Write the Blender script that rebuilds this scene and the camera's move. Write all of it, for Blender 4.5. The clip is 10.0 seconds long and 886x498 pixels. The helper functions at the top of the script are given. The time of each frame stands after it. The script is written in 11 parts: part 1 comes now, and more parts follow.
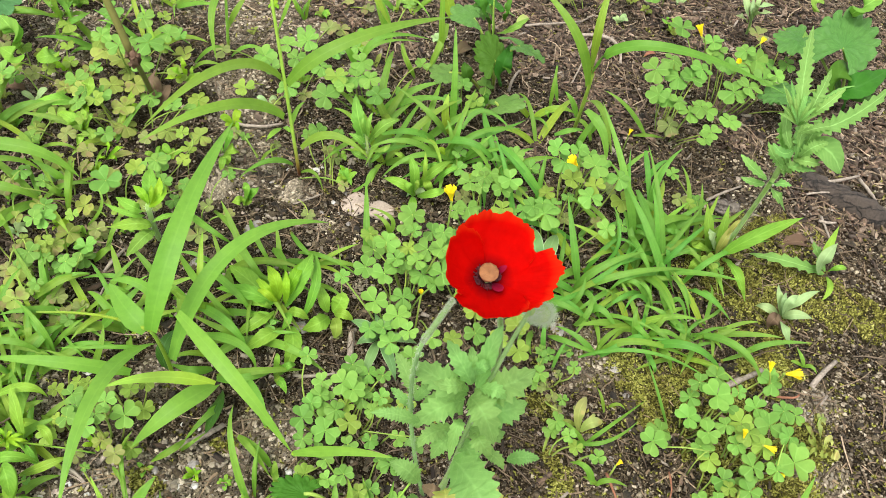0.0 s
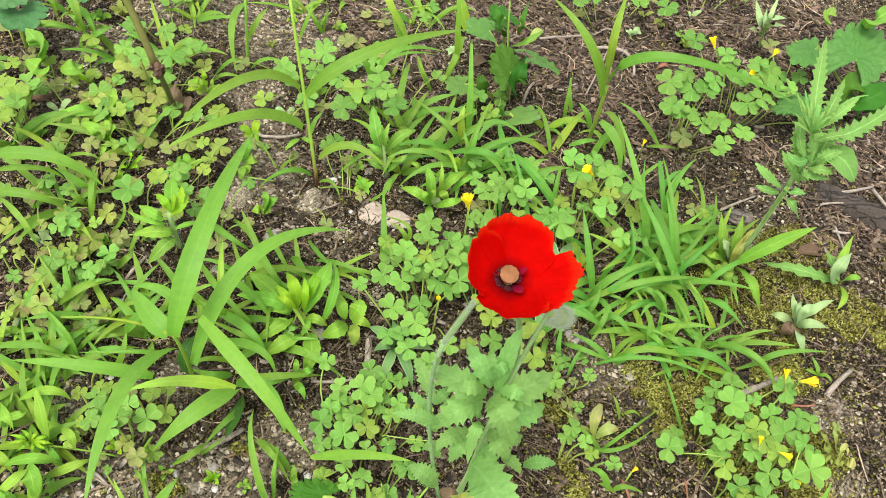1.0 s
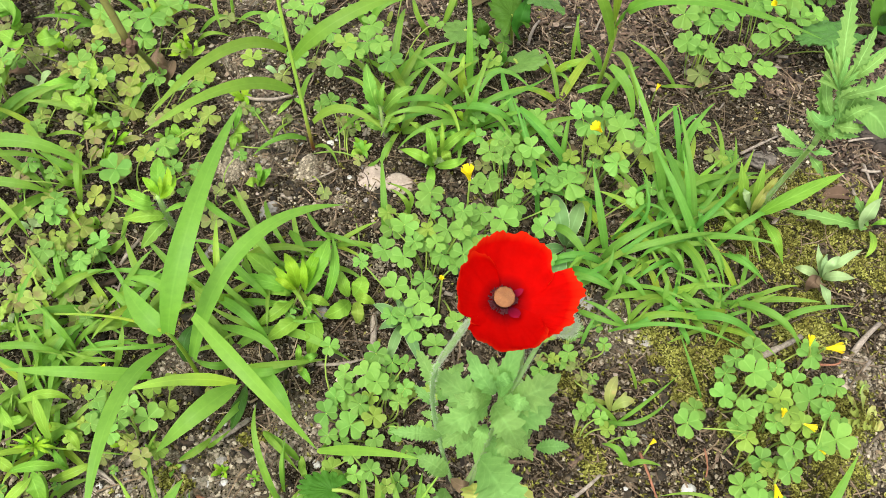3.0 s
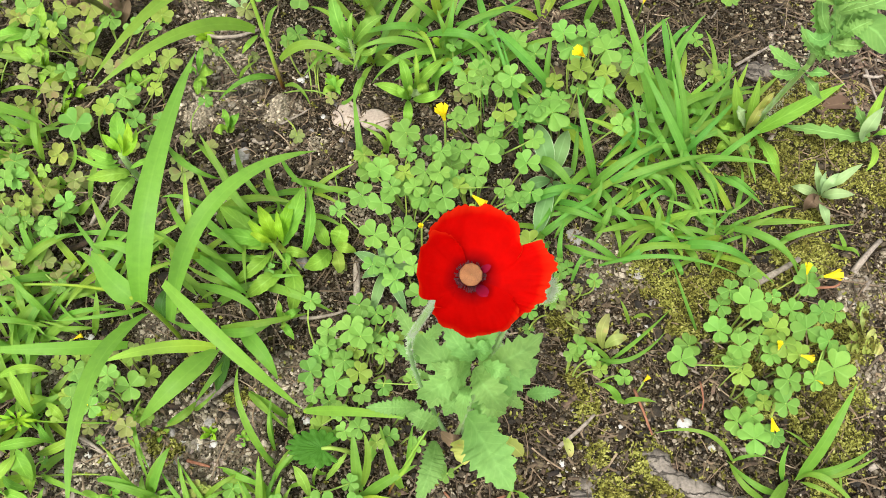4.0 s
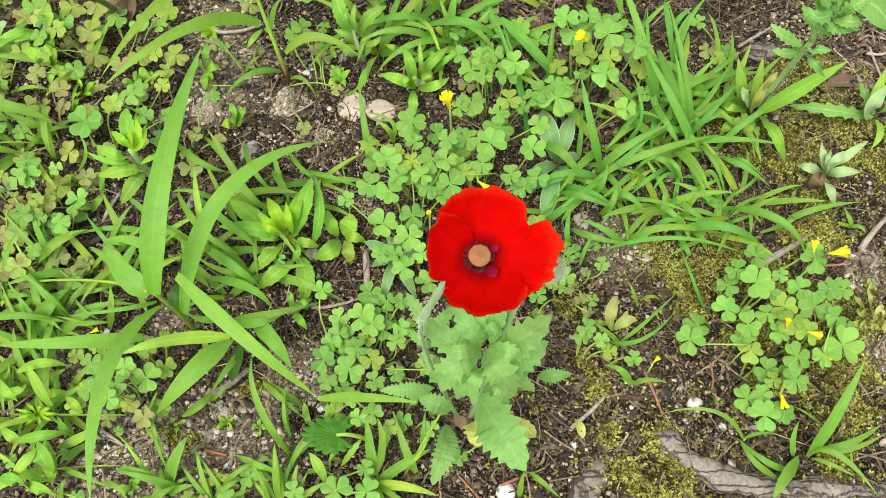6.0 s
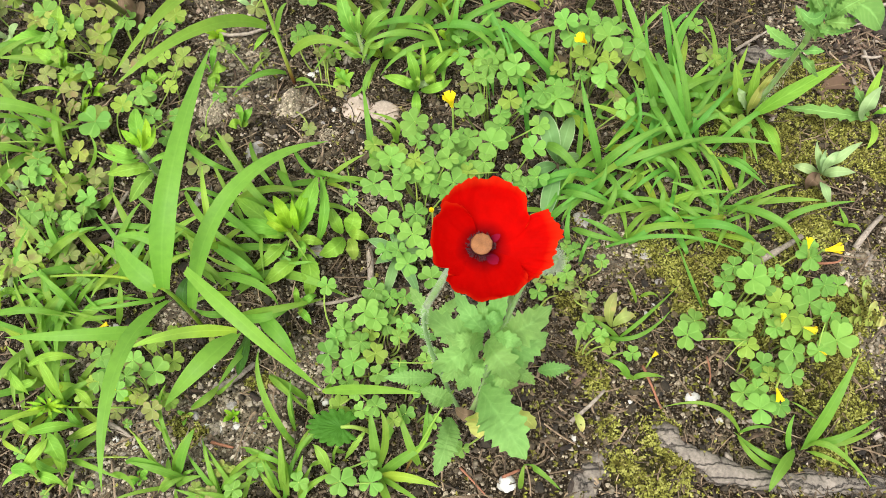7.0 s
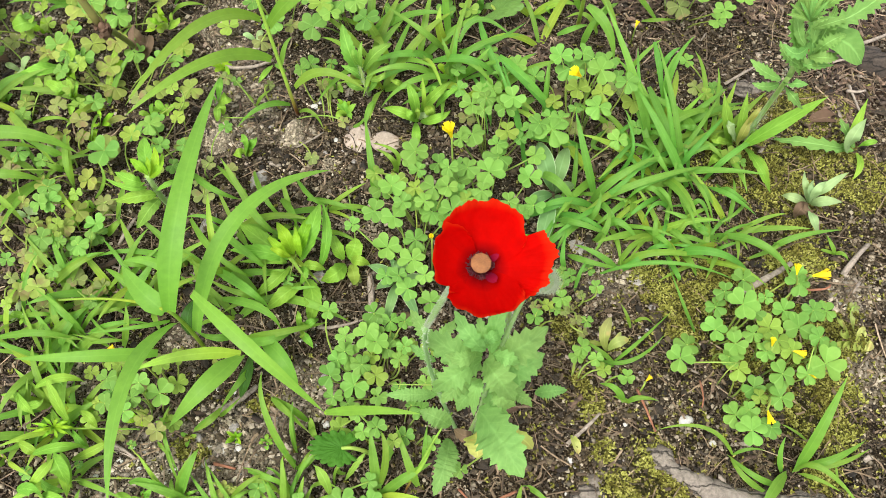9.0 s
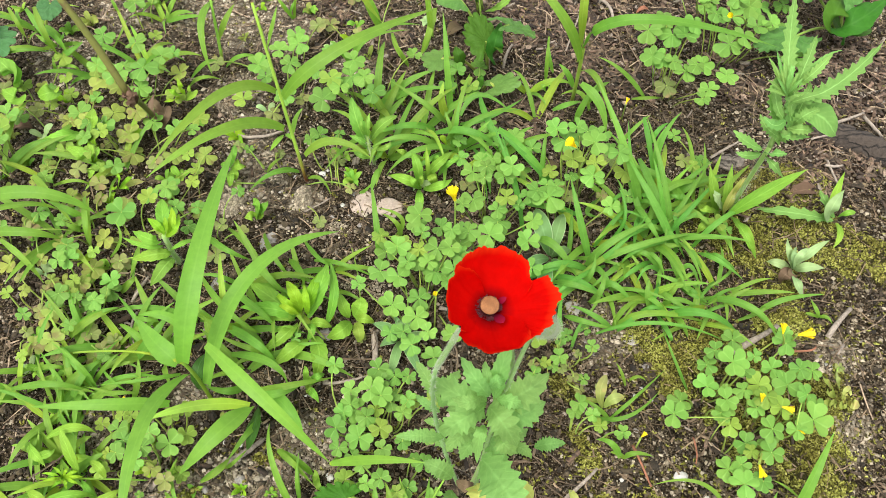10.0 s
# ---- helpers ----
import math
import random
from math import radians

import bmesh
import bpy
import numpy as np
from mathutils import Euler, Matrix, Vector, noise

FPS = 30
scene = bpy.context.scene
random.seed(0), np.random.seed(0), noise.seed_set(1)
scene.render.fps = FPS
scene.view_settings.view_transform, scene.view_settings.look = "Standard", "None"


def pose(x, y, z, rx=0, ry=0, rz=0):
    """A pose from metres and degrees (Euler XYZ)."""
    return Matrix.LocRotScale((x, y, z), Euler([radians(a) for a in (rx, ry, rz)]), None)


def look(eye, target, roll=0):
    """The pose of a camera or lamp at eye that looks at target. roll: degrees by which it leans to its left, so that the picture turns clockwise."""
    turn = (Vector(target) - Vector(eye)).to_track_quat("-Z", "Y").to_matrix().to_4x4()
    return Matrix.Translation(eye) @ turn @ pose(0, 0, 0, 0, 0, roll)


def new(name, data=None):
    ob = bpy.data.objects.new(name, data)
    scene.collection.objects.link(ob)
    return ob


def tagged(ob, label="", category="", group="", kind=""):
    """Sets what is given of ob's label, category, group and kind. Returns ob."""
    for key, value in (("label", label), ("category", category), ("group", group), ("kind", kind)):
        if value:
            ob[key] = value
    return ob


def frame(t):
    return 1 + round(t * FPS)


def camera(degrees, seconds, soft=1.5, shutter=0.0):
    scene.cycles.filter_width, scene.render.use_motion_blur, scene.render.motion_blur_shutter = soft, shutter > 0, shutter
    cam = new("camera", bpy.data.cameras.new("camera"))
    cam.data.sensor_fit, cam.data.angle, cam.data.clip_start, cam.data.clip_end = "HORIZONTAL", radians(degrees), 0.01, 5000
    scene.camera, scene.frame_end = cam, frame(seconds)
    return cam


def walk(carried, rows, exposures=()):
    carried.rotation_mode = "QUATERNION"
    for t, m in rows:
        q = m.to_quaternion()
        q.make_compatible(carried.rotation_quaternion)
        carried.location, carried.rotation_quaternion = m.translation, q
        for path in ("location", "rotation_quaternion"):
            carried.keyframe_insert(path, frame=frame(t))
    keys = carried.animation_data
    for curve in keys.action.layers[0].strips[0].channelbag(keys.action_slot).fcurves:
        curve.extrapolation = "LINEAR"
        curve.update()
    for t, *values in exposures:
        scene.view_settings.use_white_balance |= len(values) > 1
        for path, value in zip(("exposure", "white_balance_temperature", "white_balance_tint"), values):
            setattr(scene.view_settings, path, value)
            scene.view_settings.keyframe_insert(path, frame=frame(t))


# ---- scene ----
cam = camera(58.0, 10.0, soft=0.45)
PATH = [
    (0, (0.0139, 0.0080, 0.4273), (0.0131, 0.3231, 0.0391), 10.82),
    (0.5, (0.0131, 0.0047, 0.4295), (0.0078, 0.3217, 0.0429), 10.22),
    (1, (0.0110, 0.0002, 0.4290), (0.0020, 0.3213, 0.0459), 9.82),
    (1.5, (0.0102, -0.0001, 0.4299), (-0.0003, 0.3225, 0.0480), 9.60),
    (2, (0.0109, 0.0010, 0.4291), (-0.0024, 0.3256, 0.0490), 9.27),
    (2.2, (0.0110, 0.0046, 0.4288), (-0.0036, 0.3274, 0.0473), 8.98),
    (3.3, (0.0184, 0.0575, 0.4336), (0.0070, 0.3122, 0.0035), 5.26),
    (3.5, (0.0207, 0.0626, 0.4304), (0.0105, 0.3069, -0.0057), 4.88),
    (4, (0.0255, 0.0746, 0.4280), (0.0166, 0.2991, -0.0187), 3.29),
    (4.5, (0.0243, 0.0752, 0.4251), (0.0147, 0.2903, -0.0261), 2.31),
    (5, (0.0245, 0.0745, 0.4265), (0.0135, 0.2869, -0.0261), 1.37),
    (5.5, (0.0256, 0.0740, 0.4279), (0.0131, 0.2900, -0.0229), 0.96),
    (7, (0.0256, 0.0606, 0.4360), (0.0110, 0.2846, -0.0108), 0.68),
    (7.5, (0.0260, 0.0623, 0.4369), (0.0111, 0.2882, -0.0089), 0.69),
    (8, (0.0266, 0.0633, 0.4357), (0.0119, 0.2937, -0.0079), 0.78),
    (8.5, (0.0253, 0.0613, 0.4398), (0.0104, 0.2945, -0.0022), 0.84),
    (9, (0.0247, 0.0506, 0.4449), (0.0109, 0.2934, 0.0080), 1.26),
    (9.5, (0.0235, 0.0380, 0.4565), (0.0106, 0.3085, 0.0362), 1.95),
    (10, (0.0186, 0.0281, 0.4575), (0.0072, 0.3133, 0.0471), 2.66),
]
walk(cam, [(t, look(eye, target, roll)) for t, eye, target, roll in PATH])

# ---- light: bright overcast sky ----
world = bpy.data.worlds.new("overcast_sky")
scene.world = world
world.use_nodes = True
wn = world.node_tree.nodes
sky = wn.new("ShaderNodeTexSky")
sky.sky_type, sky.sun_disc = "NISHITA", False
sky.sun_elevation, sky.sun_rotation = radians(62), radians(200)
sky.air_density, sky.dust_density, sky.ozone_density = 1.0, 2.0, 0.6
wn["Background"].inputs["Strength"].default_value = 0.122
veil = wn.new("ShaderNodeHueSaturation")
veil.inputs["Saturation"].default_value = 0.06
world.node_tree.links.new(sky.outputs["Color"], veil.inputs["Color"])
world.node_tree.links.new(veil.outputs["Color"], wn["Background"].inputs["Color"])
sun = new("sun", bpy.data.lights.new("sun", "SUN"))
sun.data.energy, sun.data.angle, sun.data.color = 1.3, radians(24), (1.0, 0.955, 0.86)
sun.matrix_world = look((-0.4, -1.0, 3.0), (0.25, 0.3, 0))
scene.view_settings.exposure = 1.81


# ---- materials ----
def nodes_of(name):
    m = bpy.data.materials.new(name)
    m.use_nodes = True
    n, l = m.node_tree.nodes, m.node_tree.links
    return m, n, l, n["Principled BSDF"]


def node(n, kind, **values):
    made = n.new(kind)
    for key, value in values.items():
        made.inputs[key].default_value = value
    return made


def noise_of(n, l, scale, detail=4.0, rough=0.6, coords="Object"):
    tc = n.new("ShaderNodeTexCoord")
    t = node(n, "ShaderNodeTexNoise", Scale=scale, Detail=detail, Roughness=rough)
    l.new(tc.outputs[coords], t.inputs["Vector"])
    return t.outputs["Fac"]


def ramp(n, l, fac, *stops):
    r = n.new("ShaderNodeValToRGB")
    while len(r.color_ramp.elements) < len(stops):
        r.color_ramp.elements.new(0.5)
    for e, (pos, col) in zip(r.color_ramp.elements, stops):
        e.position, e.color = pos, (*col, 1)
    l.new(fac, r.inputs["Fac"])
    return r.outputs["Color"]


def mixed(n, l, kind, fac, a, b):
    m = n.new("ShaderNodeMix")
    m.data_type, m.blend_type = "RGBA", kind
    for sock, v in ((m.inputs[0], fac), (m.inputs[6], a), (m.inputs[7], b)):
        if isinstance(v, (int, float)):
            sock.default_value = v
        elif isinstance(v, tuple):
            sock.default_value = (*v, 1)
        else:
            l.new(v, sock)
    return m.outputs[2]


def calc(n, l, op, a, b=0.0, clamp=False):
    m = n.new("ShaderNodeMath")
    m.operation, m.use_clamp = op, clamp
    for sock, v in ((m.inputs[0], a), (m.inputs[1], b)):
        if isinstance(v, (int, float)):
            sock.default_value = v
        else:
            l.new(v, sock)
    return m.outputs[0]


def leaf_material(name, col, tip=None, veins=0.0, rib=0.3, through_light=0.3, rough=0.42, vary=0.14, spots=None, edge=None, gloss=0.12, hue=0.035, turn_green=1.0, fringe=None, side_veins=0):
    """Leaf tissue: per-leaf tint, mottling, lengthwise veins and a paler midrib from the UVs (u across, v along)."""
    m, n, l, bsdf = nodes_of(name)
    uv = n.new("ShaderNodeUVMap")
    sep = n.new("ShaderNodeSeparateXYZ")
    l.new(uv.outputs["UV"], sep.inputs[0])
    u, v = sep.outputs[0], sep.outputs[1]
    tip = tip or tuple(c * 0.9 for c in col)
    base = mixed(n, l, "MIX", calc(n, l, "MULTIPLY", v, turn_green, True), col, tip)
    info = n.new("ShaderNodeObjectInfo")
    shift = node(n, "ShaderNodeHueSaturation")
    l.new(calc(n, l, "MULTIPLY_ADD", info.outputs["Random"], hue), shift.inputs["Hue"])
    shift.inputs["Hue"].links[0].from_node.inputs[2].default_value = 0.5 - hue / 2
    val = calc(n, l, "MULTIPLY_ADD", calc(n, l, "FRACT", calc(n, l, "MULTIPLY", info.outputs["Random"], 7.31)), vary * 2)
    val.node.inputs[2].default_value = 1 - vary
    l.new(val, shift.inputs["Value"])
    l.new(base, shift.inputs["Color"])
    tinted = mixed(n, l, "MULTIPLY", 1.0, shift.outputs[0], info.outputs["Color"])
    mottle = noise_of(n, l, 260, 3)
    c = mixed(n, l, "MULTIPLY", 0.28, tinted, ramp(n, l, mottle, (0.3, (0.66, 0.72, 0.62)), (0.65, (1.15, 1.12, 1.1))))
    big = noise_of(n, l, 45, 2)
    c = mixed(n, l, "MULTIPLY", 0.32, c, ramp(n, l, big, (0.35, (0.74, 0.84, 0.72)), (0.65, (1.16, 1.10, 1.0))))
    off = calc(n, l, "ABSOLUTE", calc(n, l, "SUBTRACT", u, 0.5))
    if rib:
        line = calc(n, l, "SUBTRACT", 1.0, calc(n, l, "MULTIPLY", off, 16.0), True)
        c = mixed(n, l, "MIX", calc(n, l, "MULTIPLY", line, rib), c, tuple(min(1, x * 1.7 + 0.04) for x in col))
    crease = 0.0
    if side_veins:
        slant = calc(n, l, "SUBTRACT", calc(n, l, "MULTIPLY", v, float(side_veins)), calc(n, l, "MULTIPLY", off, side_veins * 0.55))
        near = calc(n, l, "ABSOLUTE", calc(n, l, "SUBTRACT", calc(n, l, "FRACT", slant), 0.5))
        crease = calc(n, l, "SUBTRACT", 1.0, calc(n, l, "MULTIPLY", near, 9.0), True)
        c = mixed(n, l, "MIX", calc(n, l, "MULTIPLY", crease, 0.08), c, tuple(min(1, x * 1.6 + 0.03) for x in col))
        c = mixed(n, l, "MULTIPLY", 0.16, c, ramp(n, l, near, (0.1, (1.15, 1.12, 1.1)), (0.5, (0.72, 0.78, 0.72))))
    if edge:
        rim = calc(n, l, "MULTIPLY", calc(n, l, "SUBTRACT", off, 0.44), 14.0, True)
        c = mixed(n, l, "MIX", calc(n, l, "MULTIPLY", rim, 0.8), c, edge)
    if fringe:
        # petal rim: naturally paler, with light through the thin edge painted in
        lit_rim = calc(n, l, "MULTIPLY", calc(n, l, "SUBTRACT", v, 0.82), 4.5, True)
        c = mixed(n, l, "MIX", calc(n, l, "MULTIPLY", lit_rim, 0.7), c, fringe)
    if spots:
        s = noise_of(n, l, 120, 2)
        c = mixed(n, l, "MIX", ramp(n, l, s, (0.56, (0, 0, 0)), (0.7, (0.8, 0.8, 0.8))), c, spots)
    wave = calc(n, l, "SINE", calc(n, l, "MULTIPLY", u, veins or 22.0))
    h = calc(n, l, "ADD", calc(n, l, "MULTIPLY", wave, 0.07), calc(n, l, "MULTIPLY", mottle, 1.4))
    if side_veins:
        h = calc(n, l, "SUBTRACT", h, calc(n, l, "MULTIPLY", crease, 0.7))
    bump = node(n, "ShaderNodeBump", Strength=0.22, Distance=0.0005)
    l.new(h, bump.inputs["Height"])
    l.new(bump.outputs[0], bsdf.inputs["Normal"])
    l.new(c, bsdf.inputs["Base Color"])
    bsdf.inputs["Roughness"].default_value = rough
    bsdf.inputs["Specular IOR Level"].default_value = gloss
    tr = n.new("ShaderNodeBsdfTranslucent")
    l.new(mixed(n, l, "MULTIPLY", 1.0, c, (1.2, 1.3, 0.75)), tr.inputs["Color"])
    mix = node(n, "ShaderNodeMixShader", Fac=through_light)
    l.new(bsdf.outputs[0], mix.inputs[1])
    l.new(tr.outputs[0], mix.inputs[2])
    l.new(mix.outputs[0], n["Material Output"].inputs["Surface"])
    return m


def rough_material(name, dark, light, scale, rough=0.9, bump_mm=0.8, island=0.0, fine=5.0, stretch=None):
    """Mineral, bark and litter: two scales of mottling and relief, and a tint of its own for each piece."""
    m, n, l, bsdf = nodes_of(name)
    tc = n.new("ShaderNodeTexCoord")
    vec = tc.outputs["Object"]
    if stretch:
        mp = n.new("ShaderNodeMapping")
        mp.inputs["Scale"].default_value = stretch
        l.new(vec, mp.inputs["Vector"])
        vec = mp.outputs[0]
    a = node(n, "ShaderNodeTexNoise", Scale=scale, Detail=6.0, Roughness=0.65)
    b = node(n, "ShaderNodeTexNoise", Scale=scale * fine, Detail=4.0, Roughness=0.7)
    l.new(vec, a.inputs["Vector"]), l.new(vec, b.inputs["Vector"])
    f = calc(n, l, "MULTIPLY_ADD", b.outputs["Fac"], 0.5)
    l.new(calc(n, l, "MULTIPLY", a.outputs["Fac"], 0.5), f.node.inputs[2])
    c = ramp(n, l, f, (0.36, dark), (0.64, light))
    if island:
        g = n.new("ShaderNodeNewGeometry")
        c = mixed(n, l, "MULTIPLY", island, c, ramp(n, l, g.outputs["Random Per Island"], (0.0, (0.13, 0.11, 0.09)), (0.55, (0.75, 0.68, 0.57)), (1.0, (2.1, 2.05, 1.95))))
    l.new(c, bsdf.inputs["Base Color"])
    bsdf.inputs["Roughness"].default_value = rough
    bump = node(n, "ShaderNodeBump", Strength=0.8, Distance=bump_mm / 1000)
    l.new(f, bump.inputs["Height"])
    l.new(bump.outputs[0], bsdf.inputs["Normal"])
    return m


GRASS = leaf_material("grass_blade", (0.138, 0.274, 0.034), (0.164, 0.304, 0.042), veins=70.0, rib=0.13, through_light=0.46, gloss=0.22, rough=0.5, vary=0.09)
GRASS_COOL = leaf_material("tussock_blade", (0.116, 0.284, 0.042), (0.142, 0.314, 0.050), veins=70.0, rib=0.13, through_light=0.46, gloss=0.22, rough=0.5, vary=0.1)
GRASS_BROAD = leaf_material("broad_grass_blade", (0.146, 0.310, 0.040), (0.166, 0.332, 0.048), veins=70.0, rib=0.1, through_light=0.46, gloss=0.22, rough=0.5, vary=0.05, hue=0.02)
GRASS_YELLOW = leaf_material("grass_sheath", (0.216, 0.320, 0.032), (0.178, 0.320, 0.048), veins=60.0, rib=0.2, through_light=0.35)
GRASS_PALE = leaf_material("grass_pale", (0.265, 0.330, 0.080), (0.300, 0.310, 0.120), veins=60.0, rib=0.2, through_light=0.3, spots=(0.35, 0.28, 0.1))
CULM = leaf_material("culm", (0.20, 0.045, 0.025), (0.23, 0.38, 0.055), veins=50.0, rib=0.0, through_light=0.15, turn_green=4.0)
SORREL = leaf_material("sorrel_leaflet", (0.112, 0.232, 0.040), (0.130, 0.250, 0.048), veins=14.0, rib=0.3, through_light=0.24, rough=0.55, vary=0.04, hue=0.008)
SORREL_YELLOW = leaf_material("sorrel_young", (0.180, 0.272, 0.042), (0.198, 0.286, 0.050), veins=14.0, rib=0.3, through_light=0.35, rough=0.55, vary=0.04, hue=0.008)
SORREL_BROWN = leaf_material("sorrel_old", (0.160, 0.196, 0.058), (0.184, 0.198, 0.068), veins=14.0, rib=0.3, through_light=0.25, rough=0.6, spots=(0.22, 0.15, 0.08), vary=0.05, hue=0.008)
SORREL_DULL = leaf_material("sorrel_dull", (0.184, 0.238, 0.046), (0.208, 0.244, 0.056), veins=14.0, rib=0.3, through_light=0.28, rough=0.6, spots=(0.17, 0.13, 0.06), vary=0.05, hue=0.008)
PALE_STALK = leaf_material("pale_stalk", (0.30, 0.43, 0.14), (0.28, 0.42, 0.13), rib=0.0, through_light=0.2)
STALK = leaf_material("stalk", (0.248, 0.330, 0.070), (0.238, 0.340, 0.070), rib=0.0, through_light=0.2)
POPPY_STALK = leaf_material("poppy_stalk", (0.205, 0.320, 0.115), (0.195, 0.310, 0.120), rib=0.0, through_light=0.25, rough=0.75)
HERB = leaf_material("herb_leaf", (0.135, 0.275, 0.032), (0.165, 0.305, 0.036), veins=30.0, rib=0.3, through_light=0.24, rough=0.5, side_veins=8)
HERB_YOUNG = leaf_material("herb_leaf_young", (0.176, 0.335, 0.018), (0.190, 0.345, 0.022), veins=30.0, rib=0.2, through_light=0.35, rough=0.5, side_veins=8)
GREY_HERB = leaf_material("grey_herb_leaf", (0.22, 0.32, 0.14), (0.25, 0.345, 0.16), veins=12.0, rib=0.2, through_light=0.2, rough=0.75)
EDGED = leaf_material("downy_edged_leaf", (0.108, 0.220, 0.075), (0.130, 0.240, 0.090), veins=12.0, rib=0.25, through_light=0.2, rough=0.65, edge=(0.4, 0.5, 0.3))
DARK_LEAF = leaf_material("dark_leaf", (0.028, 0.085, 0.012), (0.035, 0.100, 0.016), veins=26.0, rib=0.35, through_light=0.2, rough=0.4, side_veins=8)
MALLOW = leaf_material("mallow_leaf", (0.078, 0.180, 0.040), (0.092, 0.196, 0.047), veins=9.0, rib=0.16, through_light=0.25, rough=0.5, side_veins=4)
MALLOW_BLUE = leaf_material("mallow_bluish_leaf", (0.046, 0.130, 0.046), (0.055, 0.145, 0.052), veins=9.0, rib=0.16, through_light=0.2, rough=0.6, side_veins=4)
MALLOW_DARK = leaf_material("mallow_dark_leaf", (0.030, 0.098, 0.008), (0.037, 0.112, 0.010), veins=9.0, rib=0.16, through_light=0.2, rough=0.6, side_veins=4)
LOBED = leaf_material("lobed_leaf", (0.128, 0.258, 0.036), (0.154, 0.280, 0.048), veins=24.0, rib=0.5, through_light=0.3, rough=0.55, side_veins=7)
POPPY_LEAF = leaf_material("poppy_leaf", (0.150, 0.294, 0.080), (0.174, 0.320, 0.094), veins=18.0, rib=0.16, through_light=0.38, rough=0.7, vary=0.13, hue=0.02, side_veins=7)
THISTLE_LEAF = leaf_material("prickly_leaf", (0.132, 0.264, 0.064), (0.152, 0.286, 0.074), veins=18.0, rib=0.55, through_light=0.3, rough=0.6, vary=0.15, side_veins=8)
YELLOW_LEAF = leaf_material("yellow_leaf", (0.34, 0.365, 0.085), (0.33, 0.320, 0.095), rib=0.3, through_light=0.3, spots=(0.42, 0.28, 0.08))
DRY_STEM = leaf_material("dry_stem", (0.125, 0.125, 0.038), (0.15, 0.17, 0.045), rib=0.0, through_light=0.05, rough=0.7, spots=(0.1, 0.06, 0.035))
BROWN_LEAF = leaf_material("withered_leaf", (0.14, 0.095, 0.06), (0.11, 0.075, 0.048), rib=0.2, through_light=0.12, rough=0.8, spots=(0.1, 0.06, 0.04))
PETAL = leaf_material("poppy_petal", (0.045, 0.0008, 0.003), (0.49, 0.0013, 0.0006), veins=90.0, rib=0.0, through_light=0.45, rough=0.8, vary=0.04, gloss=0.03, hue=0.0, turn_green=3.7, fringe=(0.62, 0.03, 0.006))
SPOT = leaf_material("petal_spot", (0.05, 0.001, 0.008), (0.30, 0.006, 0.034), rib=0.0, through_light=0.2, rough=0.5, vary=0.2, gloss=0.1, hue=0.0)
YELLOW_PETAL = leaf_material("sorrel_petal", (0.62, 0.49, 0.012), (0.68, 0.54, 0.015), rib=0.0, through_light=0.3, rough=0.5, vary=0.06)
HAIR = rough_material("plant_hair", (0.24, 0.30, 0.19), (0.37, 0.43, 0.30), 200, 0.6, 0.01)
CAPSULE = rough_material("capsule_disc", (0.140, 0.055, 0.017), (0.250, 0.105, 0.034), 500, 0.8, 0.5)
STAMEN = rough_material("stamen", (0.030, 0.001, 0.003), (0.075, 0.003, 0.008), 900, 0.7, 0.2)
PEBBLE = rough_material("quartz_grains", (0.10, 0.084, 0.058), (0.27, 0.24, 0.185), 260, 0.75, 0.3, island=0.85)
CAST = rough_material("sandy_cast", (0.16, 0.135, 0.098), (0.35, 0.31, 0.235), 260, 0.9, 0.3, island=0.5)
WHITE_STONE = rough_material("white_stone", (0.30, 0.29, 0.265), (0.52, 0.515, 0.49), 160, 0.7, 0.5)
GRIT = rough_material("pale_grit", (0.15, 0.13, 0.098), (0.35, 0.315, 0.255), 240, 0.75, 0.3, island=0.6)
GREY_STONE = rough_material("grey_stone", (0.11, 0.10, 0.09), (0.32, 0.30, 0.28), 130, 0.85, 0.7)
BEIGE_STONE = rough_material("beige_chip", (0.22, 0.17, 0.135), (0.40, 0.33, 0.275), 120, 0.85, 0.4)
LITTER = rough_material("dead_litter", (0.034, 0.023, 0.014), (0.15, 0.112, 0.073), 90, 0.9, 0.3, island=0.85)
STRAW = rough_material("straw", (0.06, 0.044, 0.029), (0.25, 0.195, 0.14), 120, 0.9, 0.2, island=0.7)
CHIP = rough_material("bark_chip", (0.030, 0.020, 0.014), (0.20, 0.155, 0.12), 140, 0.95, 0.6, island=0.8)
MULCH = rough_material("bark_mulch", (0.014, 0.009, 0.006), (0.150, 0.102, 0.074), 110, 0.95, 0.5, island=1.0)
CRUMB = rough_material("soil_crumbs", (0.005, 0.0036, 0.0025), (0.080, 0.062, 0.036), 300, 0.95, 0.3, island=0.9)


def moss_material():
    """Moss leaves: olive, yellow-green and withered tan shoots side by side, in drifts."""
    m, n, l, bsdf = nodes_of("moss_tufts")
    g = n.new("ShaderNodeNewGeometry")
    c = ramp(n, l, g.outputs["Random Per Island"], (0.0, (0.012, 0.012, 0.003)), (0.35, (0.075, 0.072, 0.014)), (0.6, (0.150, 0.156, 0.034)), (0.85, (0.225, 0.232, 0.064)), (1.0, (0.31, 0.31, 0.12)))
    drift = noise_of(n, l, 55, 4, 0.7)
    c = mixed(n, l, "MULTIPLY", 0.9, c, ramp(n, l, drift, (0.36, (0.45, 0.38, 0.25)), (0.6, (1.1, 1.1, 0.9))))
    l.new(c, bsdf.inputs["Base Color"])
    bsdf.inputs["Roughness"].default_value = 0.85
    bsdf.inputs["Specular IOR Level"].default_value = 0.1
    return m


MOSS = moss_material()

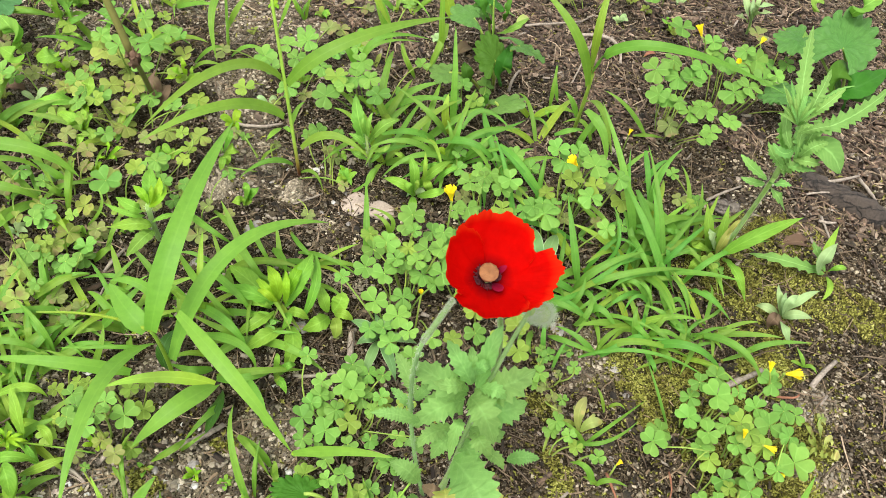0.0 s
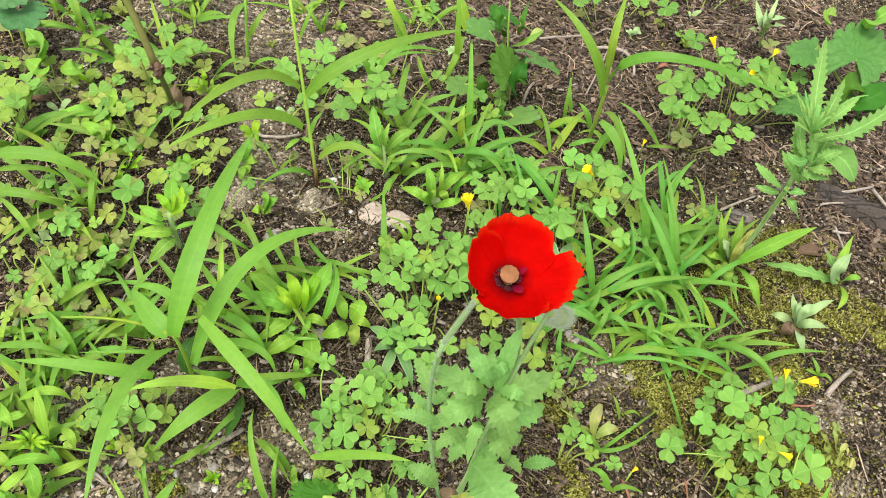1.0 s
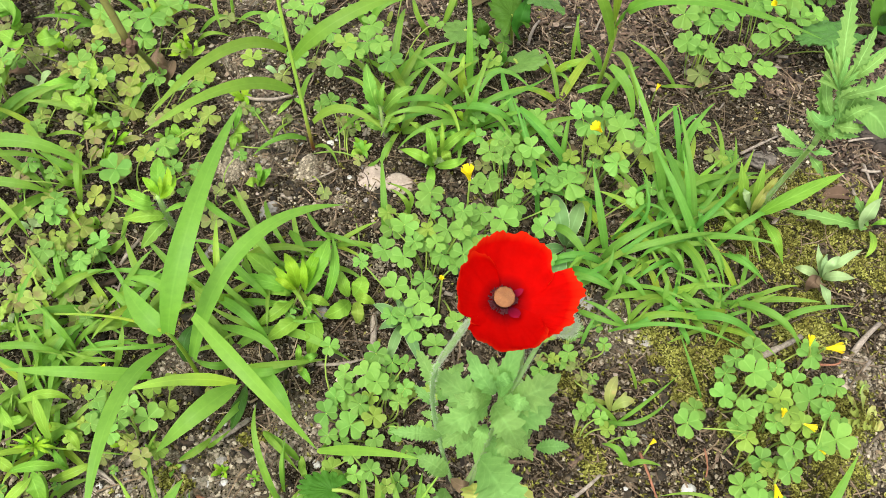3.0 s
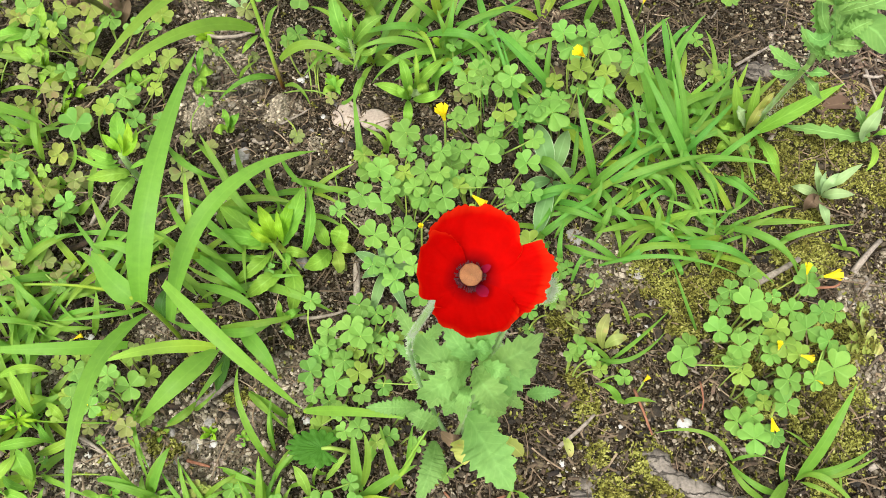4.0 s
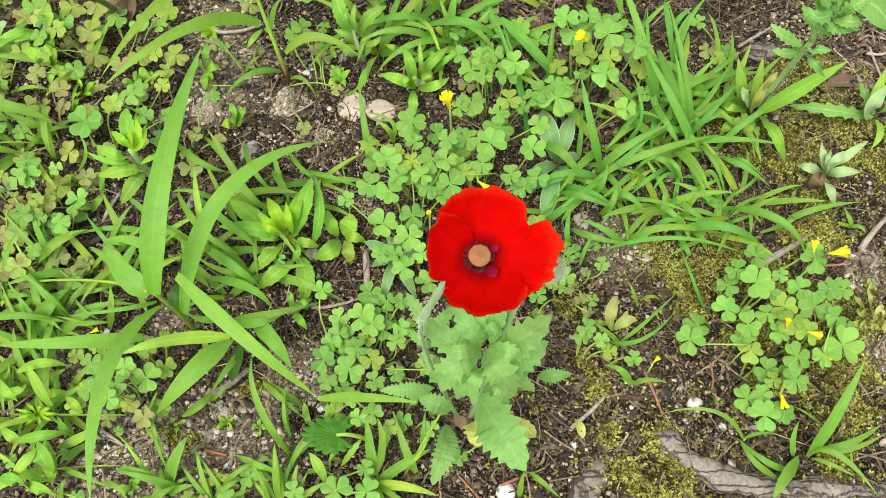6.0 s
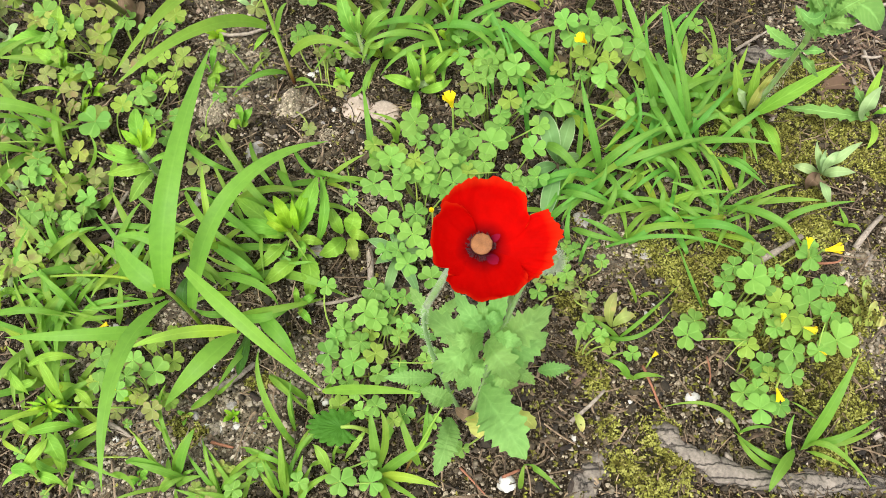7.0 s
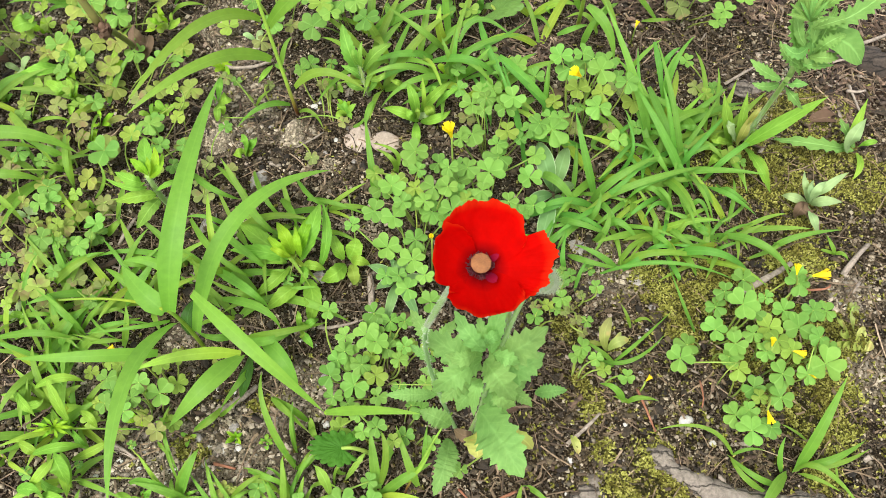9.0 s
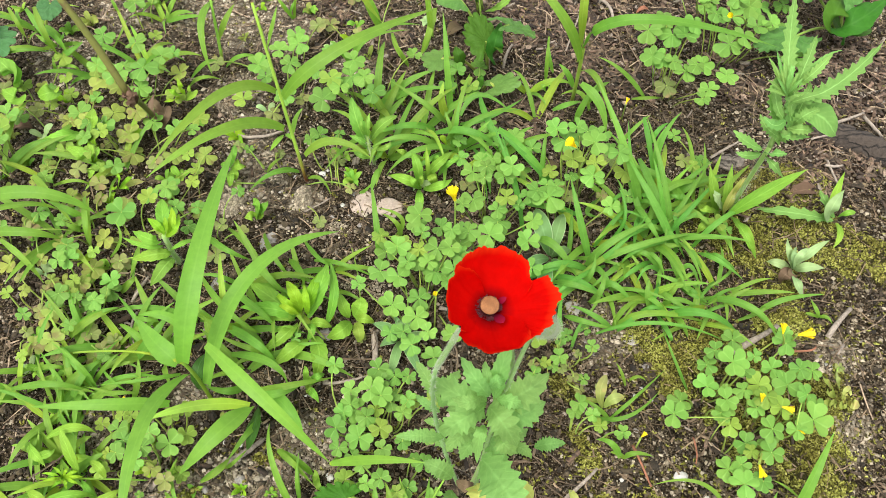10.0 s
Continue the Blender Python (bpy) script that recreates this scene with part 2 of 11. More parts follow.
TWIG = rough_material("weathered_twig", (0.10, 0.082, 0.064), (0.32, 0.27, 0.22), 160, 0.9, 0.4, stretch=(1, 1, 0.2))
RED_TWIG = rough_material("reddish_needle", (0.12, 0.045, 0.022), (0.26, 0.11, 0.06), 160, 0.85, 0.2)


def bark_material(name="root_bark", dark=(0.050, 0.040, 0.031), light=(0.215, 0.185, 0.152)):
    """Weathered root bark: grey plates parted by dark cracks along the grain."""
    m, n, l, bsdf = nodes_of(name)
    tc, mp = n.new("ShaderNodeTexCoord"), n.new("ShaderNodeMapping")
    mp.inputs["Scale"].default_value = (15, 130, 130)
    l.new(tc.outputs["Object"], mp.inputs["Vector"])
    cracks = n.new("ShaderNodeTexVoronoi")
    cracks.feature = "DISTANCE_TO_EDGE"
    cracks.inputs["Scale"].default_value = 1.0
    a, b = noise_of(n, l, 60, 6, 0.7), noise_of(n, l, 420, 5, 0.75)
    wob = mixed(n, l, "ADD", 0.6, mp.outputs[0], ramp(n, l, a, (0.3, (0, 0, 0)), (0.7, (1, 1, 1))))
    l.new(wob, cracks.inputs["Vector"])
    gap = ramp(n, l, cracks.outputs["Distance"], (0.0, (0.1, 0.08, 0.06)), (0.07, (1, 1, 1)))
    c = ramp(n, l, calc(n, l, "ADD", calc(n, l, "MULTIPLY", a, 0.5), calc(n, l, "MULTIPLY", b, 0.5)), (0.36, dark), (0.62, light))
    l.new(mixed(n, l, "MULTIPLY", 0.85, c, gap), bsdf.inputs["Base Color"])
    bsdf.inputs["Roughness"].default_value = 0.95
    h = calc(n, l, "ADD", calc(n, l, "MULTIPLY", b, 0.5), calc(n, l, "MULTIPLY", gap, 0.8))
    bump = node(n, "ShaderNodeBump", Strength=1.0, Distance=0.0018)
    l.new(h, bump.inputs["Height"])
    l.new(bump.outputs[0], bsdf.inputs["Normal"])
    return m


ROOT = bark_material()
DARK_ROOT = bark_material("dark_root_bark", (0.011, 0.008, 0.006), (0.060, 0.045, 0.034))


def soil_material():
    """Dark crumbly soil: grit, humus and pale sand, with moss where the mesh carries its mask."""
    m, n, l, bsdf = nodes_of("soil")
    big, mid, fine = noise_of(n, l, 14, 5), noise_of(n, l, 95, 6, 0.7), noise_of(n, l, 780, 5, 0.8)
    tone = calc(n, l, "ADD", calc(n, l, "MULTIPLY", mid, 0.38), calc(n, l, "MULTIPLY", fine, 0.62))
    c = ramp(n, l, tone, (0.38, (0.004, 0.003, 0.002)), (0.47, (0.015, 0.011, 0.0065)), (0.54, (0.044, 0.033, 0.020)), (0.62, (0.26, 0.215, 0.145)))
    c = mixed(n, l, "MIX", ramp(n, l, big, (0.45, (0, 0, 0)), (0.7, (0.6, 0.6, 0.6))), c, mixed(n, l, "MULTIPLY", 1.0, c, (1.7, 1.55, 1.35)))
    for mask, shades in (("moss", ((0.008, 0.007, 0.003), (0.042, 0.038, 0.012))), ("mulch", ((0.005, 0.003, 0.002), (0.05, 0.032, 0.021))), ("sand", ((0.030, 0.024, 0.016), (0.30, 0.25, 0.175)))):
        at = n.new("ShaderNodeAttribute")
        at.attribute_name = mask
        patchy = calc(n, l, "MULTIPLY", at.outputs["Fac"], calc(n, l, "MULTIPLY_ADD", mid, 1.6), True)
        c = mixed(n, l, "MIX", patchy, c, ramp(n, l, fine, (0.35, shades[0]), (0.65, shades[1])))
    # single grains: most dark, some tan, a few pale
    tc = n.new("ShaderNodeTexCoord")
    woody = n.new("ShaderNodeAttribute")
    woody.attribute_name = "mulch"
    bare_soil = calc(n, l, "SUBTRACT", 1.0, calc(n, l, "MULTIPLY", woody.outputs["Fac"], 0.85))
    for scale, least, shade in ((620, 0.80, (0.13, 0.10, 0.062)), (1050, 0.87, (0.20, 0.17, 0.12)), (800, 0.72, (0.006, 0.0045, 0.003))):
        cells = n.new("ShaderNodeTexVoronoi")
        cells.inputs["Scale"].default_value = scale
        l.new(tc.outputs["Object"], cells.inputs["Vector"])
        split = n.new("ShaderNodeSeparateColor")
        l.new(cells.outputs["Color"], split.inputs[0])
        chosen = calc(n, l, "GREATER_THAN", split.outputs[0], least)
        inside = calc(n, l, "LESS_THAN", cells.outputs["Distance"], 0.42)
        c = mixed(n, l, "MIX", calc(n, l, "MULTIPLY", bare_soil, calc(n, l, "MULTIPLY", chosen, inside)), c, shade)
    l.new(c, bsdf.inputs["Base Color"])
    bsdf.inputs["Roughness"].default_value = 0.95
    bsdf.inputs["Specular IOR Level"].default_value = 0.08
    b = node(n, "ShaderNodeBump", Strength=1.0, Distance=0.0022)
    l.new(tone, b.inputs["Height"])
    l.new(b.outputs[0], bsdf.inputs["Normal"])
    return m


SOIL = soil_material()


# ---- shape tools ----
def height(x, y):
    """The ground's height: gentle swells and crumbs."""
    return 0.0045 * noise.noise((x * 9, y * 9, 3.1)) + 0.0022 * noise.noise((x * 38, y * 38, 7.7))


def part(name, bm, material, parent=None, label=""):
    me = bpy.data.meshes.new(name)
    bm.to_mesh(me)
    bm.free()
    for mat in material if isinstance(material, (list, tuple)) else (material,):
        me.materials.append(mat)
    me.shade_smooth()
    ob = new(name, me)
    if parent is not None:
        ob.parent = parent
        ob.matrix_parent_inverse = parent.matrix_world.inverted()
    return tagged(ob, label)


def thing(name, place, label, category, group="", kind=""):
    ob = new(name)
    ob.empty_display_size = 0.01
    ob.matrix_world = Matrix.Translation(place)
    return tagged(ob, label, category, group, kind)


def bend(b, m, t, s):
    """A curve from b through m to t."""
    b, m, t = Vector(b), Vector(m), Vector(t)
    c = 2 * m - (b + t) / 2
    return b * (1 - s) ** 2 + c * 2 * s * (1 - s) + t * s * s


def grass_shape(s):
    return min(1.0, 0.5 + 2.2 * s) * max(0.0, 1 - s ** 2.4) ** 0.85


def lance_shape(s):
    return max(0.0, math.sin(math.pi * min(1, s ** 0.85 + 0.02))) ** 0.8 * (0.85 + 0.15 * s) + 0.08 * (1 - s)


def oval_shape(s):
    return max(0.0, math.sin(math.pi * s ** 1.25)) ** 0.6 + 0.07 * (1 - s)


def lobe_shape(lobes, deep, seed=0.0):
    def shape(s):
        body = max(0.0, math.sin(math.pi * min(1, s ** 0.9))) ** 0.75 * (1 + 0.16 * noise.noise((s * 5, seed, 1.7)))
        saw = (s * lobes + 0.55 * noise.noise((s * lobes * 0.6, seed, 4.2)) + seed * 0.37) % 1.0
        tooth = saw ** 1.4 if saw < 0.8 else (1 - saw) / 0.2 * 0.73
        fine = (s * lobes * 3) % 1.0
        return body * (1 - deep + deep * tooth + 0.05 * fine) + 0.09 * (1 - s)
    return shape


def sheet(bm, b, m, t, w, shape=grass_shape, n=12, fold=0.18, wave=0.0, facing=(0, -0.55, 0.85), seed=0.0, mat=0, cross=4, twist=0.0, other=None):
    """A leaf blade along a bent line: folded at the midrib, tapering by shape, with UVs across and along."""
    uv = bm.loops.layers.uv.verify()
    rows = []
    for i in range(n + 1):
        s = i / n
        p = bend(b, m, t, s)
        d = (bend(b, m, t, min(1, s + 0.02)) - bend(b, m, t, max(0, s - 0.02))).normalized()
        side = d.cross(Vector(facing))
        if side.length < 1e-4:
            side = Vector((1, 0, 0))
        side.normalize()
        if twist:
            side = Matrix.Rotation(twist * s, 3, d) @ side
        up = side.cross(d)
        halves = [0.5 * w * max(0.012, edge(s)) for edge in (other or shape, shape)]
        row = []
        for j in range(cross + 1):
            a = 2 * j / cross - 1
            half = halves[a > 0]
            dip = fold * half * (abs(a) - 0.5) + wave * w * noise.noise((s * 7 + seed, a * 1.5, seed * 3.7))
            row.append(bm.verts.new(p + side * (a * half) + up * dip))
        rows.append(row)
    for i in range(n):
        for j in range(cross):
            f = bm.faces.new((rows[i][j], rows[i][j + 1], rows[i + 1][j + 1], rows[i + 1][j]))
            f.material_index = mat
            for loop, (du, dv) in zip(f.loops, ((0, 0), (1, 0), (1, 1), (0, 1))):
                loop[uv].uv = ((j + du) / cross, (i + dv) / n)


def tube(bm, points, radii, sides=6, mat=0, wobble=0.0):
    """A closed round stem through points."""
    uv = bm.loops.layers.uv.verify()
    rings = []
    for i, p in enumerate(points):
        p = Vector(p)
        d = Vector(points[min(i + 1, len(points) - 1)]) - Vector(points[max(i - 1, 0)])
        a = d.orthogonal().normalized() if not rings else (axis - d * axis.dot(d) / d.length_squared).normalized()
        axis = a
        c = d.normalized().cross(a)
        rings.append([bm.verts.new(p + (a * math.cos(q) + c * math.sin(q)) * radii[i] * (1 + wobble * noise.noise(p * 160 + Vector((q, 0, 0))))) for q in (2 * math.pi * k / sides for k in range(sides))])
    for i in range(len(rings) - 1):
        for k in range(sides):
            f = bm.faces.new((rings[i][k], rings[i][(k + 1) % sides], rings[i + 1][(k + 1) % sides], rings[i + 1][k]))
            f.material_index = mat
            for loop, (du, dv) in zip(f.loops, ((0, 0), (1, 0), (1, 1), (0, 1))):
                loop[uv].uv = ((k + du) / sides, (i + dv) / (len(rings) - 1))
    for ring, way in ((rings[0], -1), (rings[-1], 1)):
        f = bm.faces.new(ring[::way])
        f.material_index = mat


def stem(bm, b, m, t, r0, r1, n=8, sides=6, mat=0):
    tube(bm, [bend(b, m, t, i / n) for i in range(n + 1)], [r0 + (r1 - r0) * i / n for i in range(n + 1)], sides, mat)


def lump(bm, place, size, seed, rough=0.35, turn=0.0, div=1, mat=0):
    """An uneven stone, of three half-widths."""
    made = bmesh.ops.create_icosphere(bm, subdivisions=div, radius=1.0)["verts"]
    m = Matrix.Translation(place) @ Matrix.Rotation(turn, 4, "Z") @ Matrix.Diagonal((*size, 1))
    for v in made:
        v.co = m @ (v.co * (1 + rough * noise.noise(v.co * 1.3 + Vector((seed * 5.3, seed, 0)))))
    for f in {f for v in made for f in v.link_faces}:
        f.material_index = mat


def hairs(bm, b, m, t, r, n, length, rng, mat=0):
    """Fine bristles standing off a stem."""
    for _ in range(n):
        s = rng.random()
        p = bend(b, m, t, s)
        d = (bend(b, m, t, min(1, s + 0.03)) - bend(b, m, t, max(0, s - 0.03))).normalized()
        o = Matrix.Rotation(rng.uniform(0, 6.28), 3, d) @ d.orthogonal().normalized()
        a = d.cross(o) * 0.00005
        tip = p + o * (r + length * rng.uniform(0.6, 1.2)) + d * length * rng.uniform(-0.2, 0.5)
        q = [bm.verts.new(v) for v in (p + o * r * 0.6 - a, p + o * r * 0.6 + a, tip)]
        bm.faces.new(q).material_index = mat


rnd = random.Random(7)


# ---- plants ----
def plant(name, x, y, label, category, group=""):
    return thing(name, (x, y, height(x, y)), label, category, group)


def blade(p, b, m, t, w, mat=None, name="blade", shape=grass_shape, wave=0.03, fold=0.22, label=""):
    bm = bmesh.new()
    k = rnd.random() * 50
    sheet(bm, b, m, t, w, shape, 16, fold, wave, (rnd.uniform(-0.25, 0.25), -0.5, 0.85), k, twist=rnd.uniform(-0.25, 0.25))
    return part(name, bm, mat or GRASS, p, label)


def culm(p, b, m, t, w, mat=None, name="stem"):
    bm = bmesh.new()
    stem(bm, b, m, t, w / 2, w / 2 * 0.8, 10, 7)
    return part(name, bm, mat or CULM, p)


def culm_hairs(p, b, m, t, r):
    bm = bmesh.new()
    hairs(bm, b, m, t, r * 0.8, 420, 0.0022, random.Random(9))
    return part("stem_hairs", bm, HAIR, p, "fine pale bristles along the stem")


def toothed(p, b, m, t, w, mat, lobes=6, deep=0.45, name="leaf", label="", wave=0.06):
    bm = bmesh.new()
    k = rnd.random() * 50
    sheet(bm, b, m, t, w, lobe_shape(lobes, deep, k), lobes * 9, 0.2, wave, (rnd.uniform(-0.2, 0.2), -0.45, 0.9), k, cross=6, other=lobe_shape(lobes, deep, k + 9.3))
    return part(name, bm, mat, p, label)


LEAVES = []


def trefoil(p, base, place, across, mat, flower=False):
    """A wood-sorrel leaf: three heart-shaped, creased leaflets on a thin stalk."""
    c, b = Vector(place), Vector(base)
    LEAVES.append((c.x, c.y))
    bm = bmesh.new()
    mid = (b + c) / 2 + Vector((rnd.uniform(-0.004, 0.004), rnd.uniform(-0.004, 0.004), 0.004))
    stem(bm, b, mid, c, 0.0006, 0.0005, 5, 4)
    leaf = part("leaf", bm, STALK, p)
    tint = rnd.uniform(0.82, 1.2)
    warm = tint * rnd.uniform(0.9, 1.06)
    r = across / 2 * 0.93
    yaw = rnd.uniform(0, 2.1)
    lean = Euler((rnd.uniform(0.05, 0.42), rnd.uniform(-0.25, 0.25), 0)).to_matrix()
    droop, crease = rnd.uniform(-0.12, 0.34), rnd.uniform(0.05, 0.42)
    for k in range(3):
        bm = bmesh.new()
        uv = bm.loops.layers.uv.verify()
        q = yaw + k * 2.094 + rnd.uniform(-0.2, 0.2)
        size = r * rnd.uniform(0.9, 1.08)
        sag, tilt = droop + rnd.uniform(-0.1, 0.1), rnd.uniform(-0.16, 0.16)
        turn = Matrix.Rotation(q, 3, "Z")
        grid = []
        for i in range(4):
            s = i / 3
            row = []
            for j in range(13):
                a = (j - 6) / 6
                round_lobe = -0.96 + 3.42 * abs(a)
                x, y = s * (0.63 + 0.34 * math.cos(round_lobe)), s * math.copysign(0.28 + 0.34 * math.sin(round_lobe), a) if j != 6 else 0.0
                v = Vector((x, y, crease * abs(y) + tilt * y - sag * s * s))
                row.append(bm.verts.new(c + lean @ (turn @ (v * size))))
            grid.append(row)
        for i in range(3):
            for j in range(12):
                f = bm.faces.new((grid[i][j], grid[i + 1][j], grid[i + 1][j + 1], grid[i][j + 1]))
                for loop, (du, dv) in zip(f.loops, ((0, 0), (0, 1), (1, 1), (1, 0))):
                    loop[uv].uv = ((j + du) / 12, (i + dv) / 3)
        part("leaflet", bm, mat, leaf).color = (warm, tint, tint, 1)
    return leaf


def sorrel(x, y, leaves, group="wood sorrel"):
    """A clump of wood sorrel: leaves as (x, y, z, width, tone), all from its base."""
    p = plant("wood_sorrel", x, y, "low clump of three-leaved green wood sorrel on soil", "wood sorrel", group)
    for lx, ly, lz, w, tone in leaves:
        base = (x + (lx - x) * rnd.uniform(0.25, 0.6), y + (ly - y) * rnd.uniform(0.25, 0.6))
        trefoil(p, (*base, height(*base) - 0.001), (lx, ly, lz), w, (SORREL, SORREL_YELLOW, SORREL_BROWN, SORREL_DULL)[tone])
    return p


def sorrel_flower(p, base, place, way, size, wide=0.3):
    """A half-closed yellow sorrel flower on its stalk."""
    bm = bmesh.new()
    stem(bm, base, (Vector(base) + Vector(place)) / 2 + Vector((0, 0, 0.006)), place, 0.0006, 0.0006, 6, 5)
    part("flower_stalk", bm, STALK, p)
    c, d = Vector(place), Vector(way).normalized()
    a = d.orthogonal().normalized()
    bm = bmesh.new()
    lump(bm, c, (size * 0.1,) * 3, 2.0, 0.1, 0, 1)
    flower = part("flower", bm, STALK, p, "yellow sorrel blossom, half closed")
    for k in range(5):
        bm = bmesh.new()
        r = Matrix.Rotation(k * 1.2566, 3, d) @ a
        sheet(bm, c, c + d * size * 0.55 + r * size * 0.1, c + d * size + r * size * wide, size * wide, lambda s: 0.35 + 0.65 * math.sin(1.75 * s), 5, 0.1, 0.04, r, k * 1.7, cross=2)
        part("petal", bm, YELLOW_PETAL, flower)


def rosette_leaf(p, c, m, t, w, mat, shape=lance_shape, wave=0.07):
    return blade(p, c, m, t, w, mat, "leaf", shape, wave, 0.14)


def scalloped(p, base, heel, tip, wide, mat, lobes=11):
    """A round, scalloped, puckered leaf that fans out from the top of its stalk."""
    bm = bmesh.new()
    uv = bm.loops.layers.uv.verify()
    k = rnd.random() * 30
    heel, tip = Vector(heel), Vector(tip)
    along = tip - heel
    size = along.length
    along.normalize()
    side = along.cross(Vector((0, 0, 1))).normalized()
    up = side.cross(along)
    rings, n, span = 12, lobes * 7, 2.35
    grid = []
    for i in range(rings + 1):
        s = i / rings
        row = []
        for j in range(n + 1):
            q = span * (2 * j / n - 1)
            scallop = abs(math.cos(math.pi * lobes * j / n + math.pi / 2))
            edge = 0.78 + 0.2 * math.cos(q * 0.72) + (0.17 * scallop ** 0.6 - 0.1) * s ** 5 + 0.14 * s * noise.noise((q * 1.1, k, 0))
            r = s * edge * size
            x, y = r * math.sin(q) * wide / (1.72 * size), r * math.cos(q)
            z = size * (0.16 * s * s * noise.noise((q * 0.8, k, 3)) + 0.10 * (s - s * s) + 0.10 * s * noise.noise((x * 190 + k, y * 210, k)) + 0.04 * s * noise.noise((x * 480, y * 520 + k, k)) - 0.012 * s * (1 - scallop))
            row.append(bm.verts.new(heel + side * x + along * y + up * z))
        grid.append(row)
    for i in range(rings):
        for j in range(n):
            f = bm.faces.new((grid[i][j], grid[i + 1][j], grid[i + 1][j + 1], grid[i][j + 1]))
            for loop, (dj, di) in zip(f.loops, ((0, 0), (0, 1), (1, 1), (1, 0))):
                q = (j + dj) * lobes / n
                loop[uv].uv = (q % 1.0 if dj == 0 or (q % 1.0) > 1e-4 else 1.0, (i + di) / rings)
    stem(bm, base, (Vector(base) + heel) / 2 + Vector((0, 0, 0.006)), heel, 0.0014, 0.001, 6, 5, 1)
    return part("leaf", bm, (mat, STALK), p)


def withered_head(p, place, size):
    """A shrunken brown flower head: crumpled scales round a knot."""
    bm = bmesh.new()
    r = random.Random(int(size * 1e5))
    for k in range(26):
        q, h = r.uniform(0, 6.28), r.uniform(-0.6, 0.6) * size
        o = Vector(place) + Vector((math.cos(q) * size * 0.22, math.sin(q) * size * 0.22, h))
        t = o + Vector((math.cos(q) * size * 0.3, math.sin(q) * size * 0.3, size * r.uniform(0.0, 0.5)))
        sheet(bm, o, (o + t) / 2 + Vector((0, 0, size * 0.1)), t, size * 0.3, oval_shape, 5, 0.5, 0.2, (0.1, 0, 1), k)
    lump(bm, place, (size * 0.28, size * 0.28, size * 0.7), 3, 0.6, 0, 2)
    return part("withered_head", bm, BROWN_LEAF, p, "shrunken brown flower head")


def stone(x, y, w, d, h, mat, label, name="pebble", turn=0.0, group="pebbles"):
    bm = bmesh.new()
    lump(bm, (0, 0, 0), (w / 2, d / 2, h / 2), x * 97 + y * 31, 0.32, turn, 3)
    ob = part(name, bm, mat)
    ob.matrix_world = Matrix.Translation((x, y, height(x, y) + h * 0.22))
    return tagged(ob, label, "stone", group)


def twig(b, m, t, w, mat, label, name="twig", group="twigs"):
    bm = bmesh.new()
    b, m, t = Vector(b), Vector(m), Vector(t)
    n = 9
    tube(bm, [bend(b, m, t, i / n) - b + Vector((0, 0, 0.0006 * noise.noise((i * 1.9, b.x * 90, 0)))) for i in range(n + 1)], [w / 2 * (1 - 0.3 * i / n) * (1 + 0.25 * noise.noise((i * 1.3, b.y * 70, 5))) for i in range(n + 1)], 7, 0, 0.2)
    ob = part(name, bm, mat)
    ob.matrix_world = Matrix.Translation(b)
    return tagged(ob, label, "twig", group)


def curled_leaf(x, y, l, w, turn, mat, label, lift=0.004, name="fallen_leaf"):
    bm = bmesh.new()
    d = Vector((math.cos(turn), math.sin(turn), 0)) * l / 2
    sheet(bm, -d, (0, 0, lift), d, w, oval_shape, 10, 0.5, 0.12, (0.1, 0, 1), x * 50)
    ob = part(name, bm, mat)
    ob.matrix_world = Matrix.Translation((x, y, height(x, y) + 0.002))
    return tagged(ob, label, "dead leaf", "fallen leaves")


def root(b, m, t, w, label, mat=ROOT):
    """A root that breaks the surface, with cracked bark."""
    bm = bmesh.new()
    n = 48
    pts = [bend(b, m, t, i / n) for i in range(n + 1)]
    o = Vector(pts[0])
    tube(bm, [q - o + Vector((0.003 * noise.noise((i * 0.3, o.x * 40, 1)), 0.003 * noise.noise((i * 0.3, o.y * 40, 6)), -0.22 * w)) for i, q in enumerate(pts)], [w / 2 * (0.85 + 0.35 * noise.noise((i * 0.16, o.x * 30, 2)) + 0.06 * noise.noise((i * 0.9, o.y * 30, 8))) for i in range(n + 1)], 32, 0, 0.15)
    ob = part("tree_root", bm, mat)
    ob.matrix_world = Matrix.Translation(o)
    return tagged(ob, label, "root", "tree roots")


# ---- random growth over a patch of ground ----
def spot_in(quad, r):
    """A random place within four corners, in turn round the patch."""
    u, v = r.random(), r.random()
    (ax, ay), (bx, by), (cx, cy), (dx, dy) = quad
    return (ax * (1 - u) + bx * u) * (1 - v) + (dx * (1 - u) + cx * u) * v, (ay * (1 - u) + by * u) * (1 - v) + (dy * (1 - u) + cy * u) * v


def sorrel_patch(seed, quad, n, z, lo, hi, tones):
    """Wood sorrel filling the gaps of a patch, a clump for each few leaves."""
    r = random.Random(seed)
    found = []
    for _ in range(n * 40):
        if len(found) >= n:
            break
        x, y = spot_in(quad, r)
        w = r.uniform(lo, hi)
        if all((x - a) ** 2 + (y - b) ** 2 > (0.72 * w) ** 2 for a, b in LEAVES) and all((x - q[0]) ** 2 + (y - q[1]) ** 2 > (0.8 * w) ** 2 for q in found):
            tone = r.choice(tones)
            found.append((x, y, max(0.006, z * (0.55 if tone > 1 else 1) + r.uniform(-0.006, 0.008)), w, tone))
    while found:
        x, y = found[0][:2]
        found.sort(key=lambda q: (q[0] - x) ** 2 + (q[1] - y) ** 2)
        some, found = found[:7], found[7:]
        sorrel(sum(q[0] for q in some) / len(some), sum(q[1] for q in some) / len(some), some)


